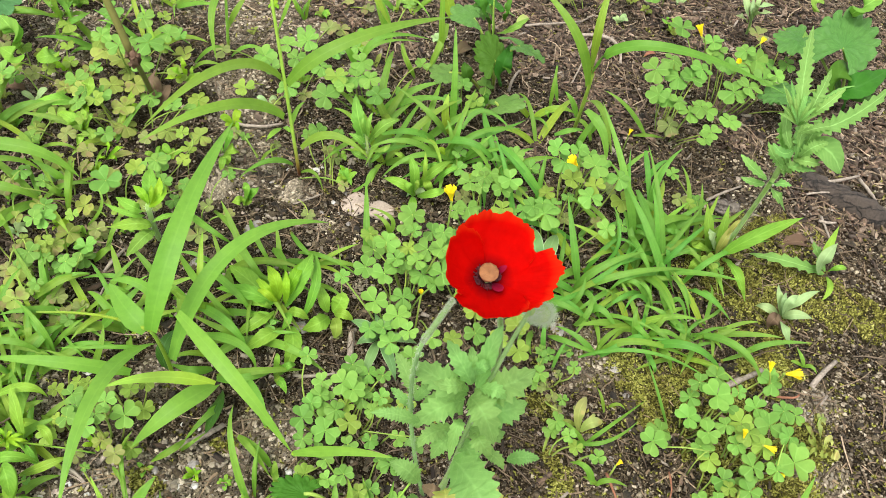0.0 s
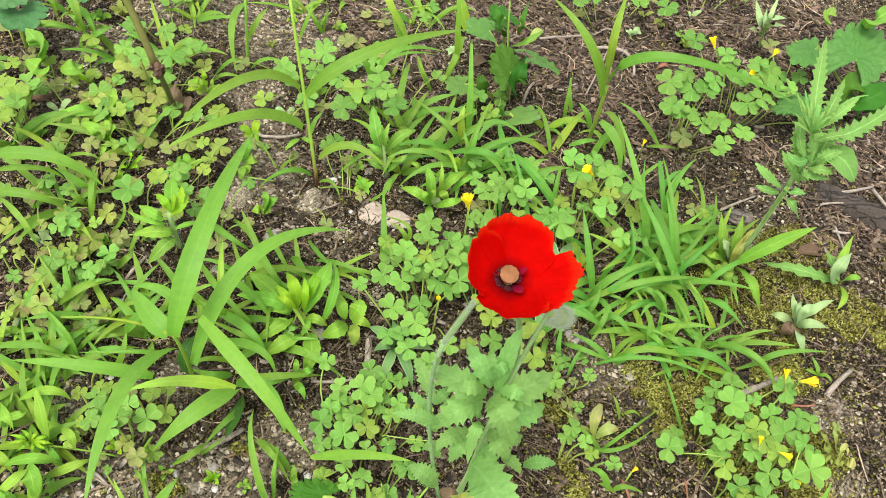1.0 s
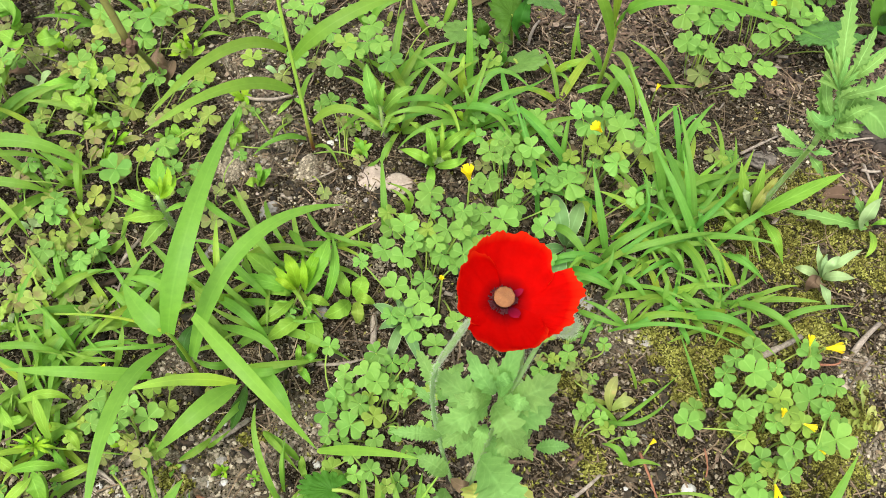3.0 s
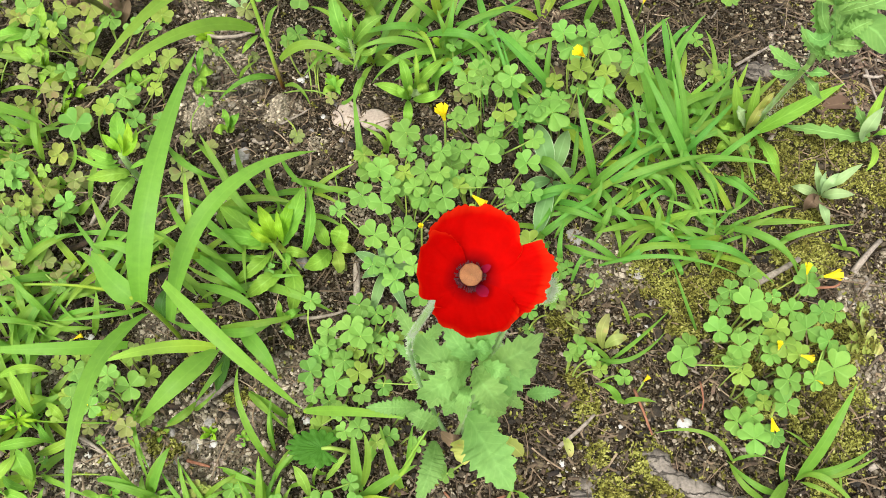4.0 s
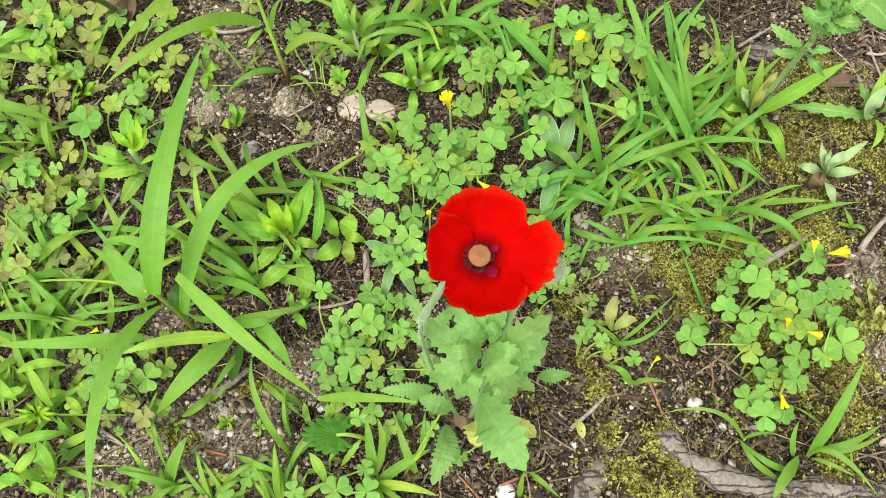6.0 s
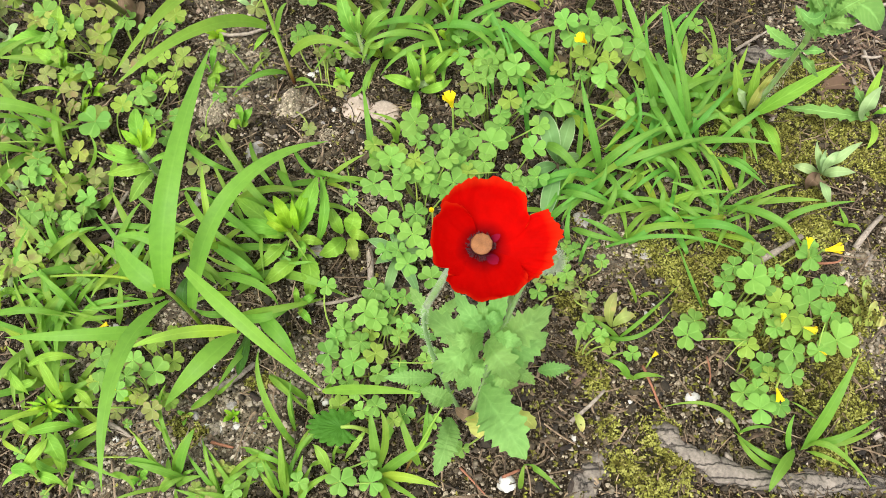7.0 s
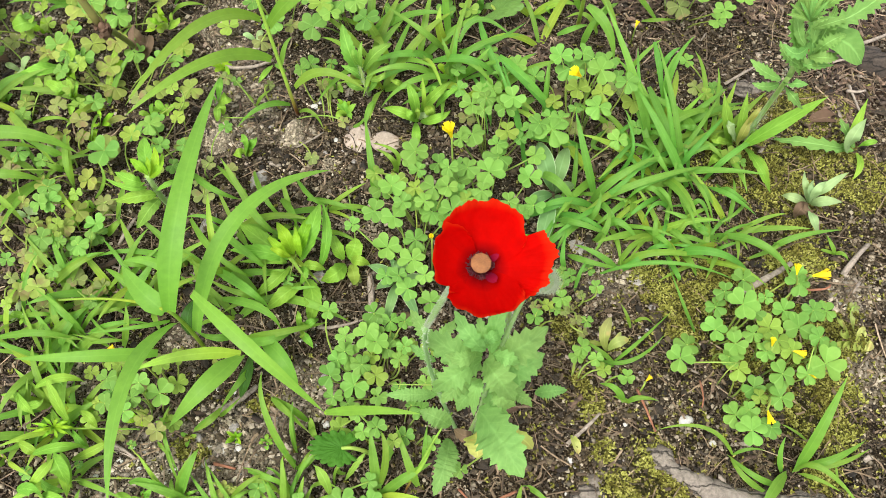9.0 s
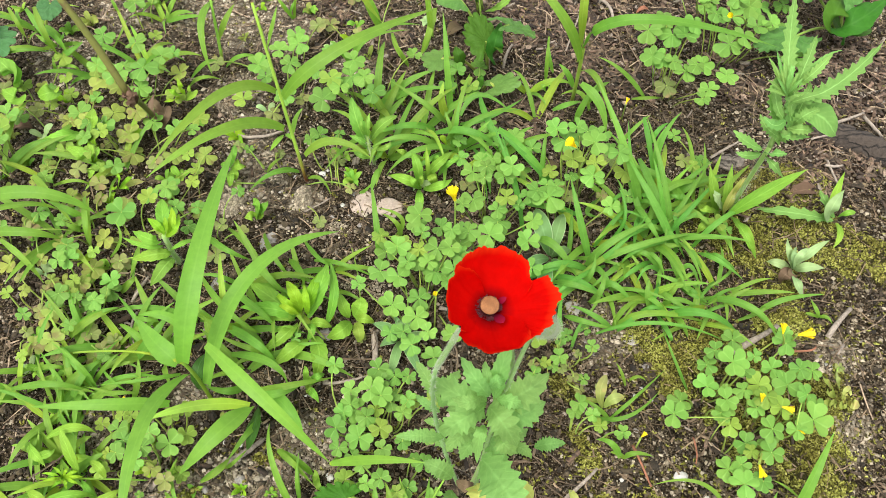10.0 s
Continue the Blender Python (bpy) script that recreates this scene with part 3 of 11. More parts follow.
def grass_patch(seed, quad, n, lo, hi, wide, z, label="small weedy grass tuft with narrow bright green blades"):
    """Small grass tufts, each of a few blades from one foot."""
    r = random.Random(seed)
    for _ in range(n):
        x, y = spot_in(quad, r)
        p = plant("fine_grass", x, y, label, "grass", "small grass tufts")
        turn = r.uniform(0, 6.28)
        for k in range(r.randint(3, 6)):
            a = turn + k * r.uniform(0.9, 2.4)
            l = r.uniform(lo, hi) * 1.25
            up = min(z * r.uniform(0.5, 1.2), 0.55 * l)
            dx, dy = l * math.cos(a), l * math.sin(a)
            blade(p, (x, y, height(x, y) - 0.001), (x + dx * 0.5, y + dy * 0.5, up * 0.8), (x + dx, y + dy, up * r.uniform(0.4, 1.3)), wide * r.uniform(0.6, 1.15), r.choice((GRASS, GRASS, GRASS, GRASS_YELLOW)))


def seedling_patch(seed, quad, n, lo, hi):
    """Little weeds with a few small leaves."""
    r = random.Random(seed)
    for _ in range(n):
        x, y = spot_in(quad, r)
        p = plant("seedling", x, y, "small green weed seedling on bare soil", "weed", "weed seedlings")
        mat, shape, turn, many = r.choice((HERB, HERB, GREY_HERB, HERB_YOUNG, SORREL_DULL)), r.choice((oval_shape, lance_shape)), r.uniform(0, 6.28), r.randint(3, 6)
        g = height(x, y)
        for k in range(many):
            a, l = turn + k * 6.28 / many + r.uniform(-0.4, 0.4), r.uniform(lo, hi)
            rosette_leaf(p, (x, y, g), (x + l * 0.5 * math.cos(a), y + l * 0.5 * math.sin(a), g + l * 0.8), (x + l * math.cos(a), y + l * math.sin(a), g + l * r.uniform(0.5, 1.1)), l * r.uniform(0.4, 0.6), mat, shape)


def sand_heap(x, y, rx, ry, h, n):
    """A small heap of pale crumbly sand, as worms cast up."""
    r = random.Random(int(x * 9000) + 3)
    verts, faces = [], []
    for _ in range(n):
        a, d = r.uniform(0, 6.28), r.random() ** 0.6
        px, py = x + rx * d * math.cos(a), y + ry * d * math.sin(a)
        v, f = grain(r, px, py, 0.0004, 0.0009)
        lift = h * (1 - d * d) * r.uniform(0.5, 1.0)
        faces += [[i + len(verts) for i in q] for q in f]
        verts += [(vx, vy, vz + lift) for vx, vy, vz in v]
    me = bpy.data.meshes.new("sandy_cast")
    me.from_pydata(verts, [], faces)
    me.materials.append(CAST)
    me.shade_smooth()
    return tagged(new("sandy_cast", me), "small heap of pale sandy worm casts", "sand heap", "sand heaps")


# ---- ground ----
def lines(lo, hi, step, far):
    """Grid lines: even between lo and hi, then ever wider out to far."""
    out = list(np.arange(lo, hi + step / 2, step))
    gap = step
    while out[-1] < far:
        gap *= 1.4
        out.append(out[-1] + gap)
        out.insert(0, out[0] - gap)
    return out


MOSS_SPOTS = [(0.121, 0.156, 0.013), (0.140, 0.154, 0.013), (0.103, 0.203, 0.009), (0.162, 0.269, 0.020), (0.189, 0.203, 0.009), (0.240, 0.201, 0.018), (0.143, 0.282, 0.015), (0.230, 0.173, 0.010), (0.205, 0.380, 0.029), (0.177, 0.278, 0.031), (0.233, 0.345, 0.021), (0.225, 0.369, 0.029), (0.088, 0.247, 0.008), (0.098, 0.216, 0.008), (0.136, 0.150, 0.018), (0.232, 0.196, 0.018), (-0.086, 0.187, 0.007), (-0.120, 0.157, 0.010), (0.268, 0.394, 0.018), (0.214, 0.253, 0.036), (0.200, 0.215, 0.012), (0.232, 0.221, 0.025), (0.249, 0.256, 0.019), (0.236, 0.309, 0.020), (0.236, 0.422, 0.019), (0.254, 0.394, 0.023), (0.279, 0.370, 0.025), (0.310, 0.365, 0.018), (0.266, 0.427, 0.017), (0.112, 0.175, 0.007), (0.127, 0.176, 0.009), (0.142, 0.176, 0.007)]
MULCH_SPOTS = [(0.085, 0.611, 0.070), (0.217, 0.670, 0.074), (0.331, 0.553, 0.052), (0.302, 0.462, 0.031), (0.127, 0.538, 0.042), (0.060, 0.478, 0.027), (-0.059, 0.558, 0.029), (0.010, 0.639, 0.041), (0.330, 0.706, 0.065), (0.233, 0.540, 0.028), (-0.117, 0.597, 0.030), (0.272, 0.422, 0.019)]
SAND_SPOTS = [(-0.091, 0.154, 0.018), (-0.163, 0.155, 0.012), (-0.196, 0.191, 0.014), (-0.181, 0.603, 0.036), (-0.097, 0.621, 0.031), (-0.283, 0.570, 0.025), (-0.226, 0.579, 0.030), (-0.322, 0.440, 0.022), (-0.099, 0.380, 0.014), (-0.148, 0.368, 0.012), (-0.118, 0.151, 0.033), (-0.092, 0.171, 0.021), (-0.153, 0.145, 0.027), (-0.131, 0.130, 0.020), (-0.076, 0.146, 0.021), (-0.204, 0.216, 0.016), (-0.137, 0.397, 0.030), (-0.135, 0.222, 0.013), (-0.243, 0.425, 0.015), (-0.060, 0.196, 0.019), (0.117, 0.287, 0.020), (0.263, 0.286, 0.017), (0.260, 0.230, 0.019), (-0.312, 0.501, 0.032), (-0.183, 0.550, 0.029), (-0.150, 0.569, 0.034), (-0.170, 0.479, 0.024), (-0.080, 0.521, 0.019), (-0.155, 0.443, 0.021)]


def spot_mask(spots, x, y):
    best = 0.0
    for sx, sy, r in spots:
        if abs(x - sx) > 1.9 * r or abs(y - sy) > 1.9 * r:
            continue
        d = math.hypot(x - sx, y - sy) / r + 0.45 * noise.noise((x * 45, y * 45, sx * 9)) + 0.25 * noise.noise((x * 160, y * 160, 2))
        best = max(best, min(1.0, max(0.0, (1.15 - d) * 2.2)))
    return best


def build_ground():
    xs, ys = lines(-0.5, 0.56, 0.0032, 260), lines(0.02, 0.92, 0.0032, 260)
    verts, moss, mulch, sand = [], [], [], []
    for y in ys:
        for x in xs:
            near = -0.6 < x < 0.7 and -0.1 < y < 1.1
            z = height(x, y) + (0.0016 * noise.noise((x * 150, y * 150, 1)) if near else 0)
            a = spot_mask(MOSS_SPOTS, x, y) if near else 0.1
            b = spot_mask(MULCH_SPOTS, x, y) if near else 0.1
            verts.append((x, y, z + 0.0025 * a))
            moss.append(a), mulch.append(b), sand.append(1.0 * spot_mask(SAND_SPOTS, x, y) if near else 0.0)
    w = len(xs)
    faces = [(j * w + i, j * w + i + 1, (j + 1) * w + i + 1, (j + 1) * w + i) for j in range(len(ys) - 1) for i in range(w - 1)]
    me = bpy.data.meshes.new("ground")
    me.from_pydata(verts, [], faces)
    for name, values in (("moss", moss), ("mulch", mulch), ("sand", sand)):
        me.attributes.new(name, "FLOAT", "POINT").data.foreach_set("value", values)
    me.materials.append(SOIL)
    me.shade_smooth()
    return tagged(new("ground", me), "dark crumbly garden soil with patches of moss and bark mulch", "soil", kind="structure")


build_ground()


def scatter(name, n, label, category, mat, make, seed, weight, area=(-0.46, 0.5, 0.08, 0.86), rounded=True):
    """Many small pieces in one mesh, denser where weight is high."""
    r = random.Random(seed)
    verts, faces = [], []
    while n > 0:
        x, y = r.uniform(*area[:2]), r.uniform(*area[2:])
        if r.random() < weight(x, y):
            v, f = make(r, x, y)
            faces += [[i + len(verts) for i in q] for q in f]
            verts += v
            n -= 1
    me = bpy.data.meshes.new(name)
    me.from_pydata(verts, [], faces)
    me.materials.append(mat)
    if rounded:
        me.shade_smooth()
    return tagged(new(name, me), label, category, kind="stuff")


def grain(r, x, y, lo=0.0004, hi=0.0011):
    s = r.uniform(lo, hi) * (1 if r.random() > 0.06 else 2.0)
    z = height(x, y) + s * 0.5 + 0.0008
    k = [s * r.uniform(0.7, 1.3) for _ in range(6)]
    q = r.uniform(0, 1.57)
    c, d = math.cos(q), math.sin(q)
    v = [(x + k[0] * c, y + k[0] * d, z), (x - k[1] * d, y + k[1] * c, z), (x - k[2] * c, y - k[2] * d, z), (x + k[3] * d, y - k[3] * c, z), (x, y, z + k[4] * 0.8), (x, y, z - k[5])]
    return v, [(0, 1, 4), (1, 2, 4), (2, 3, 4), (3, 0, 4), (1, 0, 5), (2, 1, 5), (3, 2, 5), (0, 3, 5)]


def fibre(r, x, y, lo=0.005, hi=0.024, wide=0.00026):
    l, q, w = r.uniform(lo, hi), r.uniform(0, 6.28), wide * r.uniform(0.6, 1.8)
    bow = r.uniform(-0.3, 0.3) * l * r.random()
    z = height(x, y) + 0.0015 + r.uniform(0, 0.003)
    v = []
    for s in (-0.5, -0.17, 0.17, 0.5):
        px, py = s * l, bow * (0.25 - s * s) * 4
        for side, up in ((-1, 0), (0, 1), (1, 0)):
            a, b = px, py + side * w
            v.append((x + a * math.cos(q) - b * math.sin(q), y + a * math.sin(q) + b * math.cos(q), z + up * w + s * r.uniform(-0.001, 0.001)))
    return v, [(i * 3 + k, i * 3 + k + 1, i * 3 + k + 4, i * 3 + k + 3) for i in range(3) for k in range(2)]


def flake(r, x, y):
    l, w, h = r.uniform(0.002, 0.012), r.uniform(0.0006, 0.0034), r.uniform(0.0004, 0.0014)
    turn = Matrix.Translation((x, y, height(x, y) + r.uniform(0.0005, 0.004))) @ Euler((r.uniform(-0.6, 0.6), r.uniform(-0.6, 0.6), r.uniform(0, 6.28))).to_matrix().to_4x4()
    v = [tuple(turn @ Vector((sx * l / 2 * r.uniform(0.7, 1.1), sy * w / 2 * r.uniform(0.5, 1.2), sz * h / 2))) for sx in (-1, 1) for sy in (-1, 1) for sz in (-1, 1)]
    return v, [(0, 1, 3, 2), (4, 6, 7, 5), (0, 4, 5, 1), (2, 3, 7, 6), (1, 5, 7, 3), (0, 2, 6, 4)]


def chip(r, x, y):
    """A flat splintered plate of bark with an uneven outline."""
    l, w, h = r.uniform(0.005, 0.014), r.uniform(0.002, 0.006), r.uniform(0.0006, 0.0016)
    turn = Matrix.Translation((x, y, height(x, y) + r.uniform(0.001, 0.0035))) @ Euler((r.uniform(-0.35, 0.35), r.uniform(-0.35, 0.35), r.uniform(0, 6.28))).to_matrix().to_4x4()
    ring = [(math.cos(k * 0.785) * l / 2 * r.uniform(0.6, 1.15), math.sin(k * 0.785) * w / 2 * r.uniform(0.55, 1.2)) for k in range(8)]
    v = [tuple(turn @ Vector((px, py, sz * h / 2 + r.uniform(-0.3, 0.3) * h))) for sz in (-1, 1) for px, py in ring]
    return v, [tuple(range(7, -1, -1)), tuple(range(8, 16))] + [(k, (k + 1) % 8, 8 + (k + 1) % 8, 8 + k) for k in range(8)]


def moss_tuft(r, x, y):
    z = height(x, y) + 0.002 + r.uniform(0, 0.0015)
    v, f = [], []
    for k in range(r.randint(3, 6)):
        q, l = r.uniform(0, 6.28), r.uniform(0.0008, 0.0022)
        up = r.uniform(0.1, 0.9) * l
        c, d = math.cos(q), math.sin(q)
        w = l * 0.30
        n = len(v)
        v += [(x + d * w * 0.5, y - c * w * 0.5, z), (x + c * l * 0.5 + d * w, y + d * l * 0.5 - c * w, z + up * 0.75), (x + c * l, y + d * l, z + up * 0.9), (x + c * l * 0.5 - d * w, y + d * l * 0.5 + c * w, z + up * 0.75), (x - d * w * 0.5, y + c * w * 0.5, z)]
        f.append((n, n + 1, n + 2, n + 3, n + 4))
    return v, f


def pebble(r, x, y, lo=0.0007, hi=0.0017):
    """A rounded gravel stone."""
    s, k = r.uniform(lo, hi), r.uniform(0, 50)
    z = height(x, y) + s * 0.3 + 0.0008
    a, b, c, q = s * r.uniform(0.8, 1.3), s * r.uniform(0.7, 1.1), s * r.uniform(0.5, 0.8), r.uniform(0, 3.14)
    v = []
    for p in ROUND_VERTS:
        m = 1 + 0.75 * noise.noise(p * 1.1 + Vector((k, 0, 0)))
        px, py = p.x * a * m, p.y * b * m
        v.append((x + px * math.cos(q) - py * math.sin(q), y + px * math.sin(q) + py * math.cos(q), z + p.z * c * m))
    return v, ROUND_FACES


ball = bmesh.new()
bmesh.ops.create_icosphere(ball, subdivisions=1, radius=1.0)
ROUND_VERTS = [v.co.copy() for v in ball.verts]
ROUND_FACES = [[v.index for v in q.verts] for q in ball.faces]
ball.free()


def bare(x, y):
    return 0.9 * spot_mask(SAND_SPOTS, x, y) + 0.07 + 0.35 * max(0.0, min(1.0, 0.5 + 1.6 * noise.noise((x * 22, y * 22, 5)))) * (1 - 0.7 * spot_mask(MULCH_SPOTS, x, y)) * (1 - 0.8 * spot_mask(MOSS_SPOTS, x, y))


scatter("sand_grains", 52000, "pale quartz grit scattered over dark soil", "grit", PEBBLE, grain, 11, bare)
scatter("pale_grit", 11000, "white and buff grit stones on the soil", "grit", GRIT, lambda r, x, y: pebble(r, x, y, 0.0005, 0.0014), 18, bare, rounded=False)
scatter("small_gravel", 5200, "small pale gravel stones pressed into the soil", "gravel", PEBBLE, pebble, 12, bare, rounded=False)
scatter("gravel_stones", 1500, "pale buff and white gravel stones on the sandy soil", "gravel", GRIT, lambda r, x, y: pebble(r, x, y, 0.0009, 0.0021), 23, lambda x, y: 0.01 + 0.9 * spot_mask(SAND_SPOTS, x, y), rounded=False)
scatter("litter_scraps", 9000, "brown scraps of dead leaves and stalks on the soil", "litter", LITTER, lambda r, x, y: fibre(r, x, y, 0.0015, 0.006, 0.0005), 19, lambda x, y: 0.4 + 0.6 * max(0.0, min(1.0, 0.5 + noise.noise((x * 26, y * 26, 9)))))
scatter("straw_fibres", 2500, "pale tan straws and root threads over the mulch and soil", "litter", STRAW, lambda r, x, y: fibre(r, x, y, 0.006, 0.034, 0.00034), 21, lambda x, y: 0.16 + 0.8 * spot_mask(MULCH_SPOTS, x, y) + (0.12 if y > 0.45 else 0))
scatter("dead_fibres", 10000, "dry brown stalks and root fibres lying on the soil", "litter", LITTER, fibre, 13, lambda x, y: 0.45 + 0.3 * spot_mask(MULCH_SPOTS, x, y))
scatter("bark_mulch", 5600, "shredded reddish brown bark mulch", "mulch", MULCH, flake, 14, lambda x, y: 0.008 + 0.95 * spot_mask(MULCH_SPOTS, x, y))
scatter("moss", 30000, "low yellow-green moss cushions on the soil", "moss", MOSS, moss_tuft, 15, lambda x, y: 0.004 + (0.010 if x > 0.06 and y < 0.36 else 0) + 0.9 * spot_mask(MOSS_SPOTS, x, y) * max(0.04, min(1, 0.42 + 1.3 * noise.noise((x * 60, y * 60, 4)) + 0.9 * noise.noise((x * 190, y * 190, 4)))))
scatter("soil_clods", 5200, "dark clods of humus and rotted bark", "soil", CRUMB, lambda r, x, y: pebble(r, x, y, 0.0010, 0.0032), 20, lambda x, y: (0.25 + 0.75 * max(0.0, min(1.0, 0.5 + 1.5 * noise.noise((x * 40, y * 40, 2))))) * (1 - 0.85 * spot_mask(SAND_SPOTS, x, y)), rounded=False)
scatter("soil_crumbs", 52000, "dark crumbs of humus covering the soil", "soil", CRUMB, lambda r, x, y: grain(r, x, y, 0.0004, 0.0014), 16, lambda x, y: (0.3 + 0.7 * max(0.0, min(1.0, 0.5 + noise.noise((x * 30, y * 30, 8))))) * (1 - 0.6 * spot_mask(SAND_SPOTS, x, y)))
scatter("bark_chips", 420, "grey and tan plates of shredded bark among the mulch", "mulch", CHIP, chip, 22, lambda x, y: 0.01 + 0.95 * spot_mask(MULCH_SPOTS, x, y), rounded=False)
scatter("wood_splinters", 480, "pale grey and tan wood splinters among mulch", "litter", TWIG, flake, 17, lambda x, y: 0.04 + 0.9 * spot_mask(MULCH_SPOTS, x, y))


# ---- poppy ----
def poppy_petal(p, centre, axis_turn, azimuth, spread, radius, depth, flare, k, lean, curl):
    """A broad crinkled petal of the bowl, narrow at its foot, with a frayed rim."""
    bm = bmesh.new()
    uv = bm.loops.layers.uv.verify()
    rows, cols = 16, 84
    grid = []
    for i in range(rows + 1):
        s = i / rows
        row = []
        for j in range(cols + 1):
            a = 2 * j / cols - 1
            q = azimuth + a * spread * (1.25 - 0.25 * s)
            rim = 1 - 0.42 * s * abs(a) ** 6 - 0.34 * s * math.exp(-(((q % 6.2832) - 3.88) / 0.085) ** 2) - 0.17 * s * math.exp(-(((q % 6.2832) - 0.74) / 0.12) ** 2) - abs(lean) * s * (0.5 * (a - math.copysign(1, lean))) ** 2 + 0.10 * s ** 4 * noise.noise((a * 5 + k, k, 0)) + 0.055 * s ** 6 * noise.noise((a * 15 + k, k, 4)) + 0.024 * s ** 6 * noise.noise((a * 34 + k, k, 7))
            reach = s * rim
            r = radius * (0.10 + 0.9 * math.sin(min(1.15, reach) * math.pi / 2.4) ** 0.8 * 1.04) * (1 + flare * reach ** 3)
            z = depth * reach ** 1.45 + 0.0011 * s * noise.noise((a * 5 + k, s * 3, k)) + 0.0007 * s * s * noise.noise((a * 16 + k, s * 5, k))
            r += 0.0012 * s * noise.noise((a * 4, s * 3 + k, 9)) + 0.0006 * math.sin(k * 3 + a * 2)
            roll_in = curl * max(0.0, (-a - 0.5) / 0.5) ** 1.5 * s
            r, z = r * (1 - 0.40 * roll_in), z + 0.0060 * roll_in + 0.0008 * s ** 5 * noise.noise((a * 26 + k, 2, k))
            row.append(bm.verts.new(Vector(centre) + axis_turn @ Vector((r * math.cos(q), r * math.sin(q), z))))
        grid.append(row)
    for i in range(rows):
        for j in range(cols):
            f = bm.faces.new((grid[i][j], grid[i + 1][j], grid[i + 1][j + 1], grid[i][j + 1]))
            for loop, (du, dv) in zip(f.loops, ((0, 0), (0, 1), (1, 1), (1, 0))):
                loop[uv].uv = ((j + du) / cols, (i + dv) / rows)
    return part("petal", bm, PETAL, p, "glossy scarlet crinkled petal")


def build_poppy():
    rng = random.Random(5)
    p = thing("poppy", (0.0337, 0.1782, 0.0), "tall red poppy in full bloom with hairy stem and grey-green leaves", "poppy")
    c = Vector((0.0300, 0.1755, 0.2100))
    turn = Euler((radians(16), radians(2), 0)).to_matrix()
    foot = c - turn @ Vector((0, 0, 0.003))
    b, m = Vector((0.0337, 0.1782, 0.0)), Vector((0.0462, 0.1940, 0.1150))
    bm = bmesh.new()
    stem(bm, b, m, foot, 0.0015, 0.0011, 16, 8)
    part("stem", bm, POPPY_STALK, p)
    bm = bmesh.new()
    hairs(bm, b, m, foot, 0.0013, 1200, 0.0013, rng)
    part("stem_hairs", bm, HAIR, p, "fine white bristles along the stem")
    R = 0.0170
    # two outer and two inner petals
    for az, spread, r, depth, flare, k, lean, curl in ((88, 62, 1.05, 0.78, 0.06, 1.0, 0.02, 0.0), (-81, 56, 1.02, 0.80, 0.05, 2.3, 0.03, 0.0), (178, 56, 0.99, 1.0, -0.04, 3.9, 0.04, 1.0), (-8, 46, 1.17, 0.66, 0.26, 5.2, 0.52, 0.0)):
        poppy_petal(p, c, turn, radians(az), radians(spread), R * r, R * depth, flare, k, lean, curl)
    for az, reach, wide in ((30, 0.0064, 0.0022), (-48, 0.0080, 0.0034)):
        bm = bmesh.new()
        out = Vector((math.cos(radians(az)), math.sin(radians(az)), 0))
        up = Vector((0, 0, 1))
        sheet(bm, c + turn @ (out * 0.0030 + up * 0.0020), c + turn @ (out * reach * 0.7 + up * 0.0042), c + turn @ (out * reach + up * 0.0066), wide, oval_shape, 8, 0.1, 0.1, turn @ up, az)
        part("petal_spot", bm, SPOT, p, "dark purple blotch at the foot of a petal")
    bm = bmesh.new()
    prof = ((0.0, 0.0010), (0.0018, 0.0023), (0.0034, 0.0028), (0.0046, 0.0030), (0.0053, 0.0034), (0.0057, 0.0030), (0.0060, 0.0001))
    rings = []
    for z, r in prof:
        rings.append([bm.verts.new(c + turn @ Vector((r * (1 + (0.025 if k % 2 else 0)) * math.cos(k * math.pi / 10), r * (1 + (0.025 if k % 2 else 0)) * math.sin(k * math.pi / 10), z + (0.0004 if k % 2 and z > 0.0049 else 0)))) for k in range(20)])
    for a, d in zip(rings, rings[1:]):
        for k in range(20):
            bm.faces.new((a[k], a[(k + 1) % 20], d[(k + 1) % 20], d[k]))
    part("seed_capsule", bm, CAPSULE, p, "pale tan ribbed capsule disc")
    for k in range(130):
        q, l = rng.uniform(0, 6.28), rng.uniform(0.0010, 0.0025)
        out = Vector((math.cos(q), math.sin(q), 0))
        bm = bmesh.new() if k == 0 else bm
        tip = c + turn @ (out * rng.uniform(0.0032, 0.0048) + Vector((0, 0, l)))
        stem(bm, c + turn @ (out * 0.002), c + turn @ (out * 0.003 + Vector((0, 0, l * 0.5))), tip, 0.00018, 0.00015, 3, 4)
        lump(bm, tip, (0.00026, 0.00026, 0.0004), k, 0.2, q, 1)
    part("stamen_ring", bm, STAMEN, p, "ring of dark purple stamens")
    # nodding buds
    for base, mid, neck, tip, w in (((0.0281, 0.1799, 0.0000), (0.0130, 0.1816, 0.0900), (0.0125, 0.1692, 0.1720), (0.0205, 0.1739, 0.1960), 0.0023), ((0.0377, 0.1802, 0.0000), (0.0405, 0.1760, 0.1150), (0.0505, 0.1862, 0.1815), (0.0585, 0.1905, 0.1745), 0.0082)):
        bm = bmesh.new()
        stem(bm, base, mid, neck, 0.0011, 0.0009, 12, 7)
        stalk = part("bud_stem", bm, POPPY_STALK, p)
        bm = bmesh.new()
        hairs(bm, base, mid, neck, 0.0010, 850, 0.0012, rng)
        part("bud_stem_hairs", bm, HAIR, stalk, "fine white bristles")
        bm = bmesh.new()
        n, t = Vector(neck), Vector(tip)
        d = t - n
